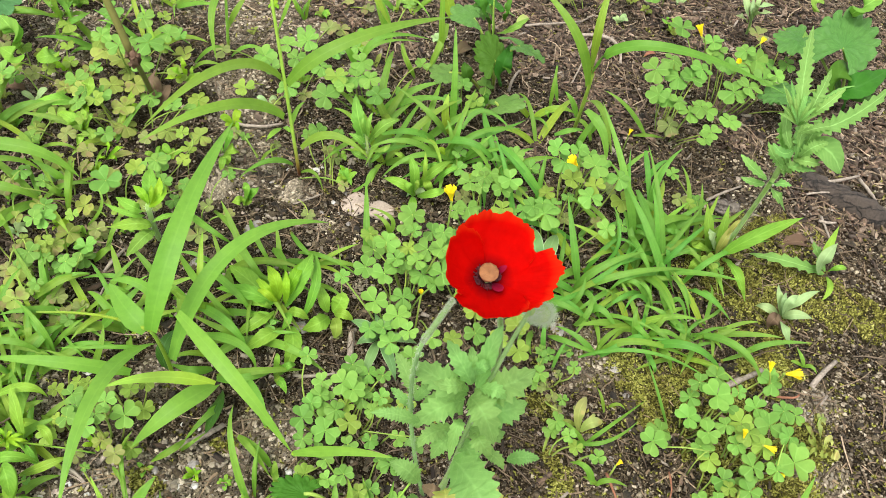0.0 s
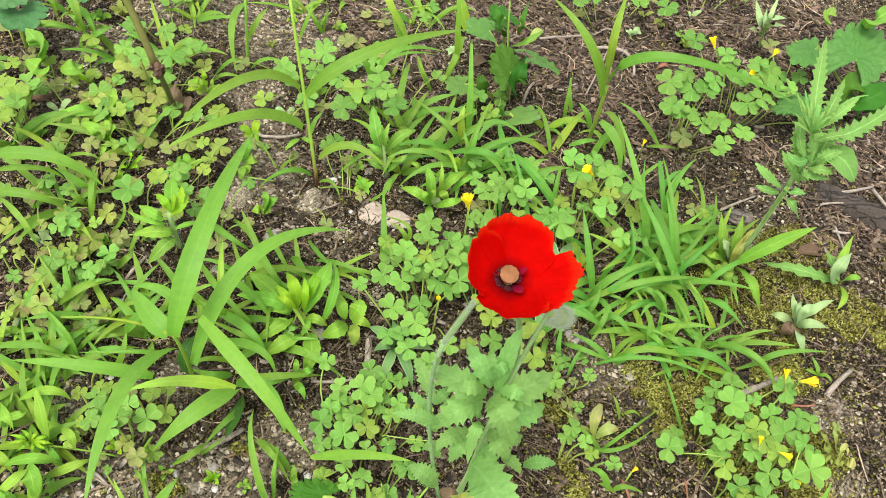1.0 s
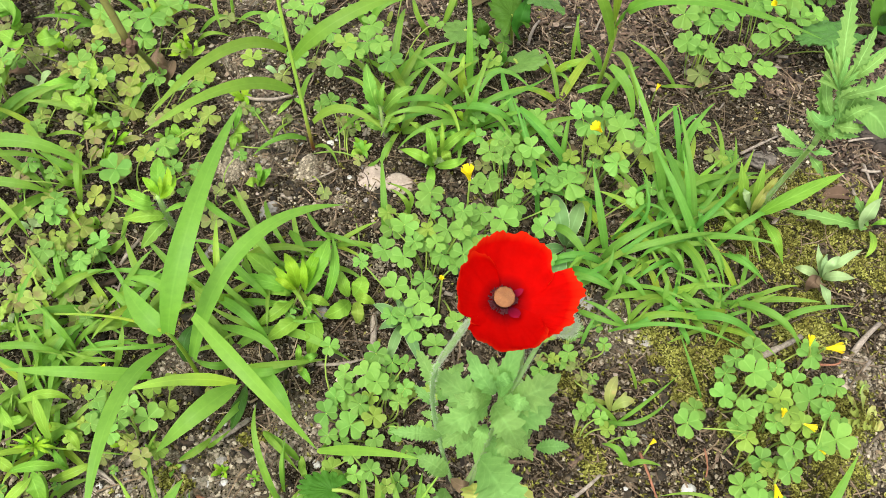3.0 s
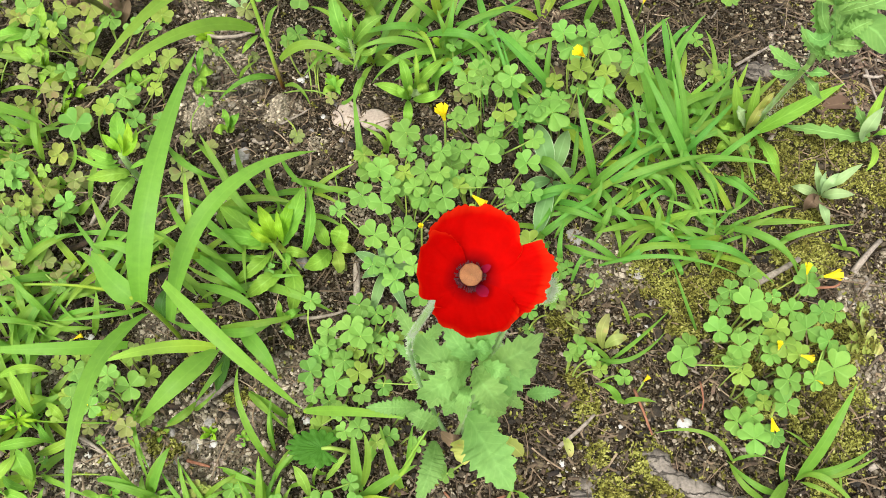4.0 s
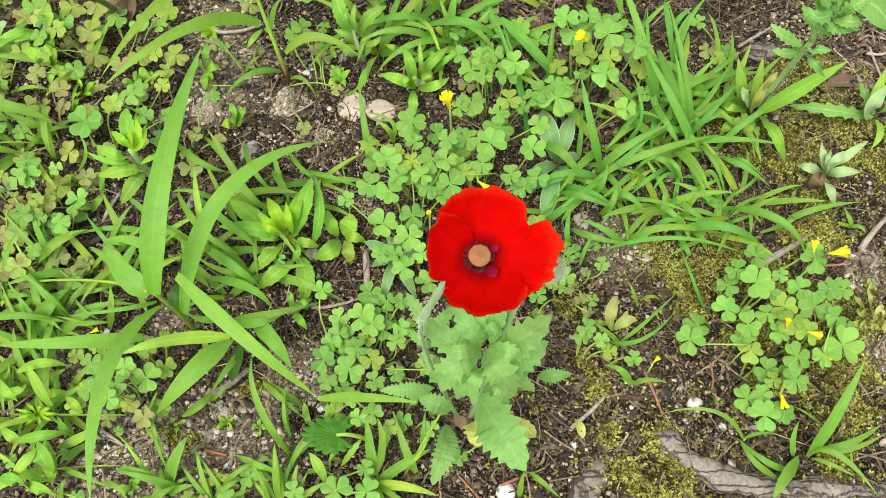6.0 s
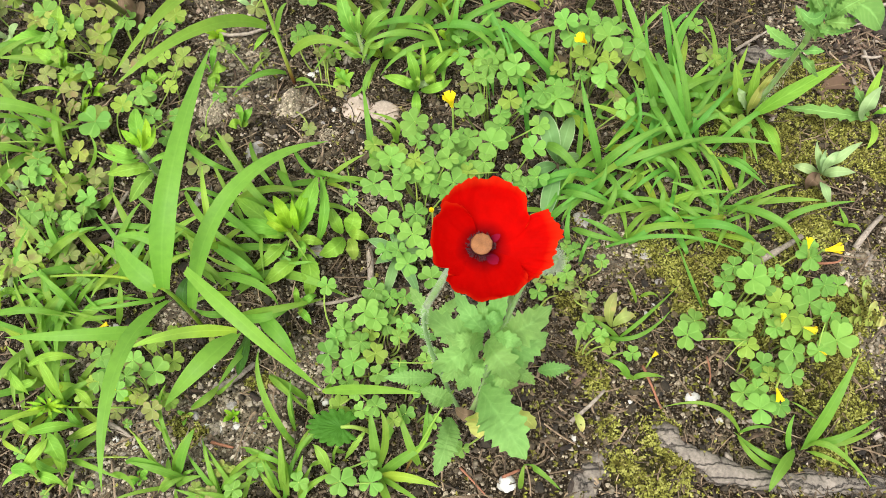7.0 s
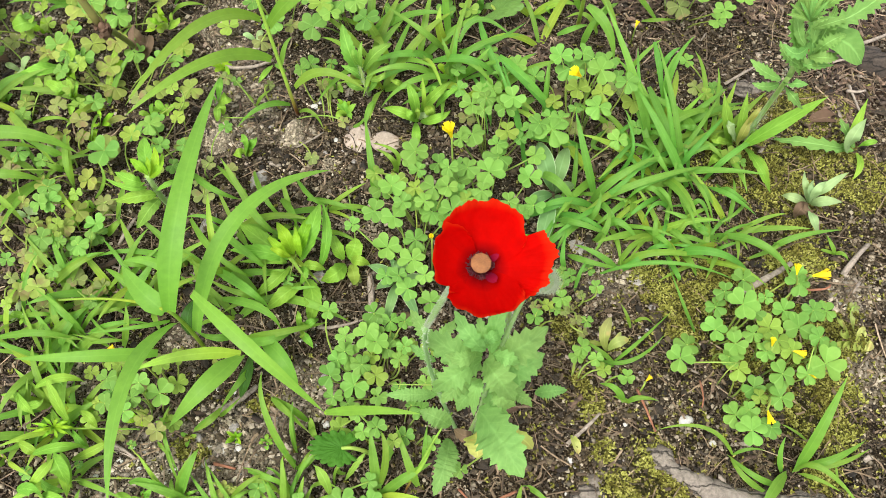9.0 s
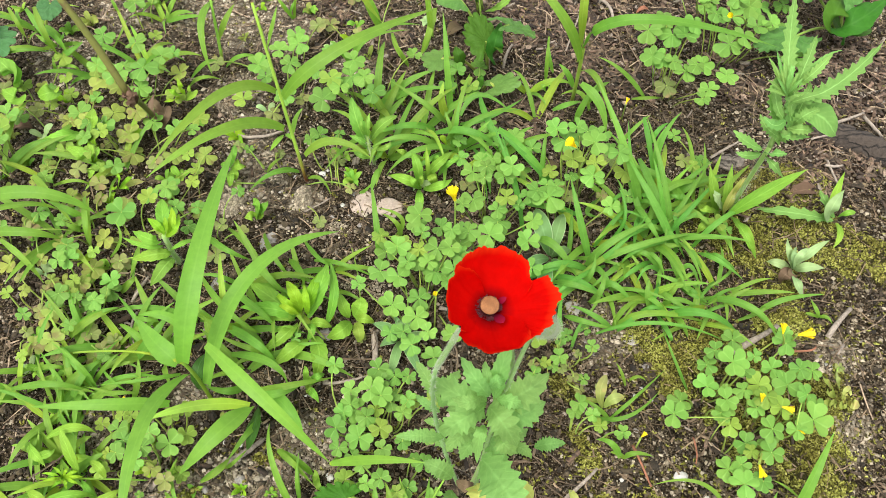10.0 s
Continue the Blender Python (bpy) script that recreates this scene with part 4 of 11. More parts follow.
        tube(bm, [n + d * s for s in (0, 0.08, 0.25, 0.5, 0.75, 0.92, 1)], [w * r for r in (0.12, 0.3, 0.46, 0.5, 0.42, 0.22, 0.04)], 12)
        bud = part("bud", bm, POPPY_STALK, p, "hairy green nodding flower bud")
        bm = bmesh.new()
        hairs(bm, n, n + d / 2, t, w * 0.40, 3600, w * 0.30, rng)
        part("bud_hairs", bm, HAIR, bud, "dense white bristles")
    return p


poppy = build_poppy()
toothed(poppy, (0.0384, 0.1755, 0.1350), (0.0387, 0.1768, 0.1600), (0.0419, 0.1835, 0.1720), 0.0083, POPPY_LEAF, 6, 0.26)
toothed(poppy, (0.0356, 0.1737, 0.1400), (0.0289, 0.1739, 0.1550), (0.0222, 0.1864, 0.1500), 0.0096, POPPY_LEAF, 6, 0.42)
toothed(poppy, (0.0356, 0.1743, 0.1400), (0.0335, 0.1754, 0.1550), (0.0323, 0.1841, 0.1520), 0.0060, POPPY_LEAF, 6, 0.42)
toothed(poppy, (0.0379, 0.1767, 0.1280), (0.0490, 0.1751, 0.1420), (0.0617, 0.1883, 0.1370), 0.0186, POPPY_LEAF, 7, 0.46)
toothed(poppy, (0.0403, 0.1776, 0.1100), (0.0511, 0.1743, 0.1220), (0.0636, 0.1861, 0.1120), 0.0169, POPPY_LEAF, 7, 0.46)
toothed(poppy, (0.0348, 0.1755, 0.1300), (0.0225, 0.1722, 0.1420), (0.0098, 0.1877, 0.1250), 0.0155, POPPY_LEAF, 7, 0.46)
toothed(poppy, (0.0349, 0.1767, 0.1200), (0.0242, 0.1666, 0.1280), (0.0148, 0.1651, 0.1100), 0.0146, POPPY_LEAF, 7, 0.48)
toothed(poppy, (0.0361, 0.1735, 0.1300), (0.0420, 0.1628, 0.1380), (0.0504, 0.1624, 0.1150), 0.0154, POPPY_LEAF, 7, 0.46)
toothed(poppy, (0.0322, 0.1740, 0.1400), (0.0268, 0.1659, 0.1500), (0.0197, 0.1706, 0.1420), 0.0078, POPPY_LEAF, 6, 0.42)
toothed(poppy, (0.0391, 0.1725, 0.1400), (0.0443, 0.1675, 0.1500), (0.0498, 0.1689, 0.1420), 0.0072, POPPY_LEAF, 6, 0.42)
toothed(poppy, (0.0137, 0.1981, 0.0750), (0.0069, 0.2040, 0.0880), (-0.0001, 0.2146, 0.0860), 0.0095, POPPY_LEAF, 9, 0.48)
toothed(poppy, (0.0141, 0.1947, 0.0700), (0.0073, 0.1944, 0.0800), (0.0009, 0.2007, 0.0750), 0.0067, POPPY_LEAF, 8, 0.48)
toothed(poppy, (0.0130, 0.1934, 0.1000), (0.0191, 0.1946, 0.1100), (0.0221, 0.2049, 0.1000), 0.0076, POPPY_LEAF, 7, 0.48)
toothed(poppy, (0.0174, 0.1555, 0.1350), (0.0082, 0.1511, 0.1460), (-0.0022, 0.1509, 0.1440), 0.0068, POPPY_LEAF, 13, 0.42)
toothed(poppy, (0.0234, 0.1746, 0.0300), (0.0164, 0.1748, 0.0420), (0.0070, 0.1784, 0.0400), 0.0131, POPPY_LEAF, 12, 0.42)
toothed(poppy, (0.0367, 0.1804, 0.0800), (0.0299, 0.1721, 0.0850), (0.0266, 0.1702, 0.0700), 0.0105, POPPY_LEAF, 7, 0.42)
toothed(poppy, (0.0680, 0.1959, 0.0300), (0.0746, 0.1938, 0.0420), (0.0840, 0.1961, 0.0390), 0.0091, POPPY_LEAF, 11, 0.42)
toothed(poppy, (0.0534, 0.1876, 0.0500), (0.0590, 0.1846, 0.0550), (0.0646, 0.1836, 0.0450), 0.0083, POPPY_LEAF, 7, 0.42)
toothed(poppy, (0.0183, 0.1899, 0.0600), (0.0122, 0.1890, 0.0700), (0.0061, 0.1935, 0.0600), 0.0059, POPPY_LEAF, 9, 0.42)
toothed(poppy, (0.0223, 0.1836, 0.0450), (0.0174, 0.1840, 0.0550), (0.0130, 0.1859, 0.0450), 0.0076, POPPY_LEAF, 9, 0.42)
toothed(poppy, (0.0370, 0.1698, 0.0750), (0.0462, 0.1500, 0.0960), (0.0571, 0.1365, 0.0890), 0.0241, POPPY_LEAF, 8, 0.38)
toothed(poppy, (0.0239, 0.1677, 0.0300), (0.0225, 0.1511, 0.0450), (0.0177, 0.1366, 0.0360), 0.0137, POPPY_LEAF, 13, 0.38)
toothed(poppy, (0.0363, 0.1673, 0.0450), (0.0374, 0.1596, 0.0540), (0.0380, 0.1534, 0.0500), 0.0142, YELLOW_LEAF, 4, 0.28)
toothed(poppy, (0.0534, 0.1647, 0.0600), (0.0597, 0.1603, 0.0640), (0.0646, 0.1588, 0.0550), 0.0086, YELLOW_LEAF, 4, 0.30)
toothed(poppy, (0.0437, 0.1736, 0.1000), (0.0460, 0.1663, 0.1050), (0.0532, 0.1685, 0.0900), 0.0108, POPPY_LEAF, 7, 0.42)
toothed(poppy, (0.0361, 0.1724, 0.1100), (0.0335, 0.1648, 0.1150), (0.0340, 0.1621, 0.0900), 0.0069, POPPY_LEAF, 6, 0.37)
toothed(poppy, (0.0258, 0.1715, 0.0350), (0.0310, 0.1658, 0.0450), (0.0347, 0.1695, 0.0400), 0.0069, BROWN_LEAF, 5, 0.25)
toothed(poppy, (0.0361, 0.1809, 0.1000), (0.0267, 0.1800, 0.1120), (0.0176, 0.1827, 0.1000), 0.0105, POPPY_LEAF, 8, 0.46)
toothed(poppy, (0.0407, 0.1797, 0.0900), (0.0492, 0.1743, 0.0980), (0.0580, 0.1812, 0.0900), 0.0118, POPPY_LEAF, 8, 0.46)
toothed(poppy, (0.0392, 0.1831, 0.0700), (0.0440, 0.1723, 0.0800), (0.0511, 0.1697, 0.0650), 0.0111, POPPY_LEAF, 8, 0.42)
toothed(poppy, (0.0351, 0.1832, 0.0800), (0.0246, 0.1739, 0.0900), (0.0192, 0.1701, 0.0800), 0.0098, POPPY_LEAF, 8, 0.46)
toothed(poppy, (0.0357, 0.1746, 0.1450), (0.0376, 0.1725, 0.1580), (0.0428, 0.1787, 0.1500), 0.0060, POPPY_LEAF, 6, 0.42)
toothed(poppy, (0.0140, 0.1913, 0.0850), (0.0171, 0.1916, 0.0950), (0.0212, 0.1988, 0.0900), 0.0072, POPPY_LEAF, 8, 0.48)


# ---- weeds, stones and litter ----
sorrel(-0.027, 0.196, [(-0.0224, 0.2278, 0.0320, 0.0130, 0), (-0.0148, 0.2341, 0.0260, 0.0126, 0), (-0.0386, 0.2213, 0.0300, 0.0130, 0), (-0.0064, 0.2339, 0.0280, 0.0112, 0), (-0.0402, 0.1851, 0.0320, 0.0111, 0), (-0.0167, 0.1892, 0.0260, 0.0119, 0)])
sorrel(-0.235, 0.406, [(-0.2799, 0.4241, 0.0156, 0.0167, 3), (-0.2684, 0.4244, 0.0165, 0.0148, 3), (-0.2473, 0.4148, 0.0239, 0.0182, 0), (-0.2299, 0.4123, 0.0197, 0.0190, 3), (-0.2264, 0.4012, 0.0113, 0.0202, 3), (-0.2257, 0.3735, 0.0296, 0.0156, 0), (-0.2557, 0.3764, 0.0197, 0.0142, 2), (-0.2542, 0.3954, 0.0319, 0.0141, 0), (-0.2493, 0.4080, 0.0101, 0.0111, 2), (-0.2381, 0.3671, 0.0169, 0.0141, 2), (-0.2448, 0.4032, 0.0303, 0.0142, 1), (-0.1919, 0.4102, 0.0324, 0.0149, 0), (-0.1932, 0.3969, 0.0186, 0.0162, 3), (-0.1821, 0.4149, 0.0272, 0.0115, 0)])
sorrel(-0.174, 0.357, [(-0.1697, 0.3982, 0.0191, 0.0173, 3), (-0.1842, 0.3570, 0.0311, 0.0163, 0), (-0.1938, 0.3478, 0.0310, 0.0135, 1), (-0.1606, 0.3459, 0.0265, 0.0119, 0), (-0.1754, 0.3441, 0.0272, 0.0129, 0), (-0.1603, 0.3251, 0.0333, 0.0112, 0)])
sorrel(-0.234, 0.335, [(-0.2177, 0.3519, 0.0079, 0.0205, 3), (-0.2531, 0.3508, 0.0195, 0.0173, 3), (-0.2460, 0.3550, 0.0148, 0.0123, 3), (-0.2368, 0.3592, 0.0102, 0.0124, 2), (-0.2382, 0.3084, 0.0244, 0.0152, 0), (-0.2208, 0.3222, 0.0142, 0.0153, 3), (-0.2152, 0.3005, 0.0317, 0.0097, 1), (-0.2411, 0.3400, 0.0155, 0.0121, 2), (-0.2360, 0.2926, 0.0310, 0.0128, 0)])
sorrel(-0.153, 0.338, [(-0.1456, 0.3411, 0.0149, 0.0110, 2), (-0.1324, 0.3391, 0.0104, 0.0125, 2), (-0.1473, 0.3221, 0.0060, 0.0152, 2), (-0.1500, 0.3275, 0.0130, 0.0096, 2), (-0.2056, 0.3055, 0.0145, 0.0134, 2), (-0.1388, 0.3664, 0.0217, 0.0104, 0)])
sorrel(-0.221, 0.278, [(-0.2313, 0.2954, 0.0290, 0.0162, 0), (-0.2185, 0.2966, 0.0176, 0.0165, 3), (-0.2254, 0.2834, 0.0230, 0.0103, 1), (-0.2231, 0.2846, 0.0180, 0.0147, 3), (-0.2030, 0.2870, 0.0202, 0.0150, 0), (-0.2307, 0.2719, 0.0247, 0.0159, 0), (-0.2198, 0.2709, 0.0231, 0.0096, 0), (-0.2035, 0.2659, 0.0312, 0.0141, 0), (-0.2350, 0.2649, 0.0146, 0.0136, 3), (-0.2135, 0.2489, 0.0291, 0.0093, 0), (-0.2260, 0.2425, 0.0183, 0.0157, 3)])
sorrel(-0.203, 0.250, [(-0.2069, 0.2517, 0.0137, 0.0128, 2), (-0.1931, 0.2507, 0.0071, 0.0116, 2), (-0.1957, 0.2413, 0.0140, 0.0126, 2), (-0.2027, 0.2373, 0.0060, 0.0102, 2), (-0.2171, 0.2473, 0.0060, 0.0097, 2)])
sorrel(-0.147, 0.178, [(-0.1342, 0.1808, 0.0284, 0.0167, 0), (-0.1449, 0.1842, 0.0337, 0.0128, 0), (-0.1641, 0.1860, 0.0302, 0.0130, 0), (-0.1440, 0.1735, 0.0401, 0.0125, 0), (-0.1455, 0.1654, 0.0414, 0.0124, 0), (-0.1328, 0.1619, 0.0231, 0.0120, 2), (-0.1442, 0.1698, 0.0169, 0.0117, 3), (-0.1584, 0.1703, 0.0370, 0.0117, 0), (-0.1568, 0.1781, 0.0358, 0.0113, 0)])
sorrel(-0.128, 0.144, [(-0.1860, 0.1335, 0.0077, 0.0103, 2), (-0.1482, 0.1559, 0.0121, 0.0058, 0), (-0.0928, 0.1361, 0.0060, 0.0121, 2), (-0.0846, 0.1348, 0.0091, 0.0086, 2)])
sorrel(-0.023, 0.208, [(-0.0354, 0.2095, 0.0303, 0.0176, 0), (-0.0298, 0.1926, 0.0312, 0.0178, 0), (-0.0186, 0.1980, 0.0343, 0.0138, 1), (-0.0431, 0.1957, 0.0347, 0.0143, 0), (-0.0058, 0.1938, 0.0272, 0.0105, 0), (-0.0147, 0.1701, 0.0328, 0.0123, 0), (-0.0226, 0.2117, 0.0273, 0.0118, 1), (-0.0266, 0.2202, 0.0356, 0.0176, 0), (-0.0203, 0.2169, 0.0359, 0.0161, 0), (-0.0149, 0.2169, 0.0278, 0.0125, 0), (-0.0369, 0.2099, 0.0358, 0.0116, 0), (-0.0403, 0.2054, 0.0335, 0.0116, 0), (-0.0266, 0.2026, 0.0365, 0.0129, 0), (-0.0072, 0.2089, 0.0319, 0.0117, 0), (-0.0048, 0.2150, 0.0369, 0.0105, 0)])
sorrel(-0.037, 0.137, [(-0.0293, 0.1325, 0.0253, 0.0169, 0), (-0.0150, 0.1347, 0.0153, 0.0162, 0), (-0.0520, 0.1321, 0.0158, 0.0117, 0)])
sorrel(-0.008, 0.280, [(-0.0188, 0.2942, 0.0413, 0.0172, 0), (-0.0206, 0.2756, 0.0375, 0.0179, 0), (-0.0047, 0.2816, 0.0381, 0.0161, 0), (-0.0053, 0.2687, 0.0374, 0.0178, 0), (-0.0063, 0.2493, 0.0382, 0.0150, 0), (0.0078, 0.2406, 0.0413, 0.0148, 0), (0.0034, 0.3023, 0.0372, 0.0174, 0), (0.0128, 0.2953, 0.0383, 0.0132, 0), (-0.0079, 0.3054, 0.0438, 0.0141, 0), (-0.0436, 0.2914, 0.0334, 0.0111, 0), (0.0029, 0.2574, 0.0410, 0.0120, 0), (-0.0118, 0.2550, 0.0433, 0.0114, 0)])
sorrel(-0.071, 0.377, [(-0.0406, 0.2685, 0.0060, 0.0072, 2), (-0.0791, 0.2578, 0.0183, 0.0082, 0), (-0.0946, 0.4348, 0.0103, 0.0169, 0), (-0.0800, 0.4378, 0.0096, 0.0098, 0), (-0.0776, 0.4138, 0.0061, 0.0112, 2), (-0.0833, 0.4172, 0.0098, 0.0096, 2), (-0.0107, 0.3252, 0.0084, 0.0116, 0), (-0.0998, 0.4284, 0.0115, 0.0127, 0)])
sorrel(-0.003, 0.315, [(-0.0097, 0.3347, 0.0527, 0.0190, 0), (-0.0058, 0.3160, 0.0597, 0.0117, 0), (-0.0209, 0.3080, 0.0541, 0.0169, 0), (-0.0072, 0.3094, 0.0504, 0.0140, 1), (0.0040, 0.3097, 0.0527, 0.0170, 0), (0.0116, 0.3215, 0.0571, 0.0130, 0), (0.0122, 0.3056, 0.0604, 0.0136, 0), (-0.0008, 0.2982, 0.0543, 0.0134, 0), (-0.0133, 0.2990, 0.0512, 0.0123, 0)])
sorrel(0.037, 0.374, [(0.0223, 0.3843, 0.0397, 0.0170, 0), (0.0435, 0.3783, 0.0454, 0.0174, 0), (0.0277, 0.3871, 0.0493, 0.0141, 0), (0.0482, 0.3837, 0.0497, 0.0173, 0), (0.0239, 0.3596, 0.0406, 0.0199, 0), (0.0169, 0.3543, 0.0419, 0.0125, 0), (0.0456, 0.3585, 0.0470, 0.0151, 1), (0.0302, 0.3724, 0.0493, 0.0112, 0), (0.0540, 0.3563, 0.0428, 0.0099, 0), (0.0606, 0.3677, 0.0398, 0.0140, 0), (0.0401, 0.3516, 0.0421, 0.0148, 0), (0.0313, 0.3821, 0.0491, 0.0133, 0)])
sorrel(0.089, 0.377, [(0.0737, 0.3636, 0.0448, 0.0231, 0), (0.0655, 0.3673, 0.0458, 0.0165, 0), (0.0884, 0.3815, 0.0468, 0.0100, 0), (0.0911, 0.3833, 0.0229, 0.0122, 2), (0.1135, 0.3855, 0.0227, 0.0105, 2), (0.1126, 0.3522, 0.0539, 0.0144, 0), (0.0790, 0.3747, 0.0432, 0.0150, 0)])
sorrel(0.099, 0.407, [(0.0850, 0.4149, 0.0451, 0.0214, 0), (0.1029, 0.4033, 0.0582, 0.0216, 0), (0.0876, 0.3858, 0.0588, 0.0164, 1), (0.1030, 0.3844, 0.0583, 0.0150, 1), (0.1007, 0.3738, 0.0580, 0.0194, 0), (0.1202, 0.4194, 0.0221, 0.0151, 2), (0.0988, 0.4154, 0.0554, 0.0142, 0), (0.1194, 0.3965, 0.0567, 0.0182, 0), (0.0773, 0.4165, 0.0543, 0.0170, 0), (0.0923, 0.4220, 0.0523, 0.0154, 0)])
sorrel(0.035, 0.321, [(0.0606, 0.3305, 0.0390, 0.0178, 0), (0.0358, 0.3323, 0.0398, 0.0211, 0), (0.0411, 0.3449, 0.0382, 0.0197, 0), (0.0173, 0.3254, 0.0360, 0.0178, 0), (0.0224, 0.3319, 0.0432, 0.0161, 0), (0.0180, 0.3114, 0.0463, 0.0132, 0), (0.0271, 0.3144, 0.0356, 0.0148, 0), (0.0153, 0.2979, 0.0477, 0.0179, 0), (0.0234, 0.3057, 0.0479, 0.0131, 1), (0.0323, 0.3127, 0.0476, 0.0138, 0), (0.0483, 0.3068, 0.0476, 0.0124, 0), (0.0567, 0.3012, 0.0431, 0.0125, 0), (0.0542, 0.3074, 0.0352, 0.0121, 0)])
sorrel(0.084, 0.264, [(0.0838, 0.2597, 0.0194, 0.0126, 0), (0.0900, 0.2794, 0.0114, 0.0098, 0), (0.0859, 0.2746, 0.0132, 0.0090, 0), (0.0756, 0.2561, 0.0163, 0.0082, 1), (0.0687, 0.2487, 0.0148, 0.0119, 0), (0.0930, 0.2490, 0.0141, 0.0082, 2), (0.0867, 0.2566, 0.0096, 0.0077, 2), (0.0807, 0.2546, 0.0138, 0.0076, 0), (0.0904, 0.2605, 0.0060, 0.0077, 2)])
sorrel(0.092, 0.214, [(0.0943, 0.2271, 0.0251, 0.0126, 0), (0.0929, 0.2245, 0.0197, 0.0109, 0), (0.1077, 0.2174, 0.0179, 0.0109, 1), (0.1211, 0.2149, 0.0158, 0.0109, 0), (0.1030, 0.2225, 0.0205, 0.0091, 0), (0.0305, 0.1535, 0.0244, 0.0095, 0)])
sorrel(0.179, 0.250, [(0.1693, 0.2545, 0.0334, 0.0133, 0), (0.1721, 0.2601, 0.0421, 0.0137, 0), (0.1808, 0.2523, 0.0439, 0.0212, 0), (0.1947, 0.2581, 0.0423, 0.0095, 0), (0.2148, 0.2687, 0.0425, 0.0165, 0), (0.2201, 0.2813, 0.0311, 0.0106, 0), (0.1653, 0.2373, 0.0398, 0.0161, 0), (0.1745, 0.2282, 0.0431, 0.0159, 0), (0.1516, 0.2304, 0.0317, 0.0148, 0), (0.1733, 0.2237, 0.0348, 0.0117, 0), (0.1769, 0.2377, 0.0384, 0.0071, 0), (0.1896, 0.2512, 0.0369, 0.0135, 0), (0.1454, 0.2197, 0.0376, 0.0168, 0)])
sorrel(0.208, 0.238, [(0.1973, 0.2433, 0.0350, 0.0179, 1), (0.2137, 0.2444, 0.0358, 0.0193, 0), (0.2228, 0.2552, 0.0368, 0.0144, 0), (0.2064, 0.2541, 0.0360, 0.0156, 0), (0.1958, 0.2305, 0.0470, 0.0149, 1), (0.1856, 0.2358, 0.0420, 0.0122, 0), (0.2229, 0.2375, 0.0394, 0.0135, 0), (0.2235, 0.2222, 0.0394, 0.0213, 0), (0.2129, 0.2151, 0.0399, 0.0143, 0), (0.1973, 0.2124, 0.0441, 0.0170, 0), (0.2064, 0.2278, 0.0401, 0.0145, 1), (0.2280, 0.2305, 0.0377, 0.0128, 0), (0.1933, 0.2278, 0.0367, 0.0128, 0)])
sorrel(0.186, 0.207, [(0.1773, 0.2254, 0.0328, 0.0135, 0), (0.1794, 0.2190, 0.0303, 0.0147, 1), (0.1876, 0.2099, 0.0275, 0.0146, 0), (0.1750, 0.1926, 0.0302, 0.0160, 0), (0.1995, 0.2032, 0.0335, 0.0160, 0), (0.1808, 0.1830, 0.0360, 0.0167, 0), (0.1935, 0.1872, 0.0303, 0.0142, 0), (0.1880, 0.2027, 0.0337, 0.0097, 1), (0.1997, 0.2120, 0.0310, 0.0128, 0), (0.1827, 0.1959, 0.0302, 0.0115, 0)])
sorrel(0.212, 0.349, [(0.1885, 0.4303, 0.0169, 0.0132, 0), (0.1791, 0.4392, 0.0080, 0.0142, 2), (0.1799, 0.4190, 0.0241, 0.0108, 1), (0.1719, 0.4553, 0.0162, 0.0112, 0), (0.1927, 0.3698, 0.0221, 0.0138, 1), (0.1995, 0.3694, 0.0175, 0.0118, 0)])
sorrel(-0.239, 0.461, [(-0.2631, 0.4605, 0.0244, 0.0245, 3), (-0.2385, 0.4810, 0.0454, 0.0189, 0), (-0.2270, 0.4586, 0.0423, 0.0247, 0), (-0.2178, 0.4740, 0.0409, 0.0176, 0), (-0.2092, 0.4773, 0.0212, 0.0199, 3), (-0.2442, 0.4551, 0.0150, 0.0192, 3), (-0.2286, 0.4460, 0.0336, 0.0185, 0), (-0.2507, 0.4371, 0.0144, 0.0188, 3), (-0.2656, 0.4649, 0.0355, 0.0168, 0), (-0.2486, 0.4548, 0.0248, 0.0189, 3), (-0.2284, 0.4309, 0.0248, 0.0180, 3), (-0.2435, 0.4468, 0.0447, 0.0183, 0)])
sorrel(-0.288, 0.448, [(-0.2955, 0.4652, 0.0191, 0.0128, 1), (-0.2909, 0.4557, 0.0115, 0.0128, 1), (-0.2735, 0.4302, 0.0182, 0.0207, 0), (-0.3088, 0.4572, 0.0125, 0.0146, 0), (-0.2596, 0.4161, 0.0241, 0.0161, 0), (-0.2782, 0.4590, 0.0065, 0.0147, 3), (-0.3111, 0.4378, 0.0099, 0.0143, 2), (-0.2842, 0.4280, 0.0136, 0.0124, 2)])
sorrel(-0.127, 0.484, [(-0.1494, 0.4876, 0.0264, 0.0195, 0), (-0.1368, 0.5059, 0.0265, 0.0177, 0), (-0.1214, 0.5096, 0.0316, 0.0220, 0), (-0.1233, 0.4834, 0.0335, 0.0171, 0), (-0.1229, 0.4559, 0.0285, 0.0188, 0), (-0.1323, 0.4505, 0.0131, 0.0153, 2), (-0.1134, 0.4676, 0.0136, 0.0130, 2), (-0.1046, 0.4853, 0.0279, 0.0173, 0), (-0.1401, 0.4726, 0.0289, 0.0162, 0)])
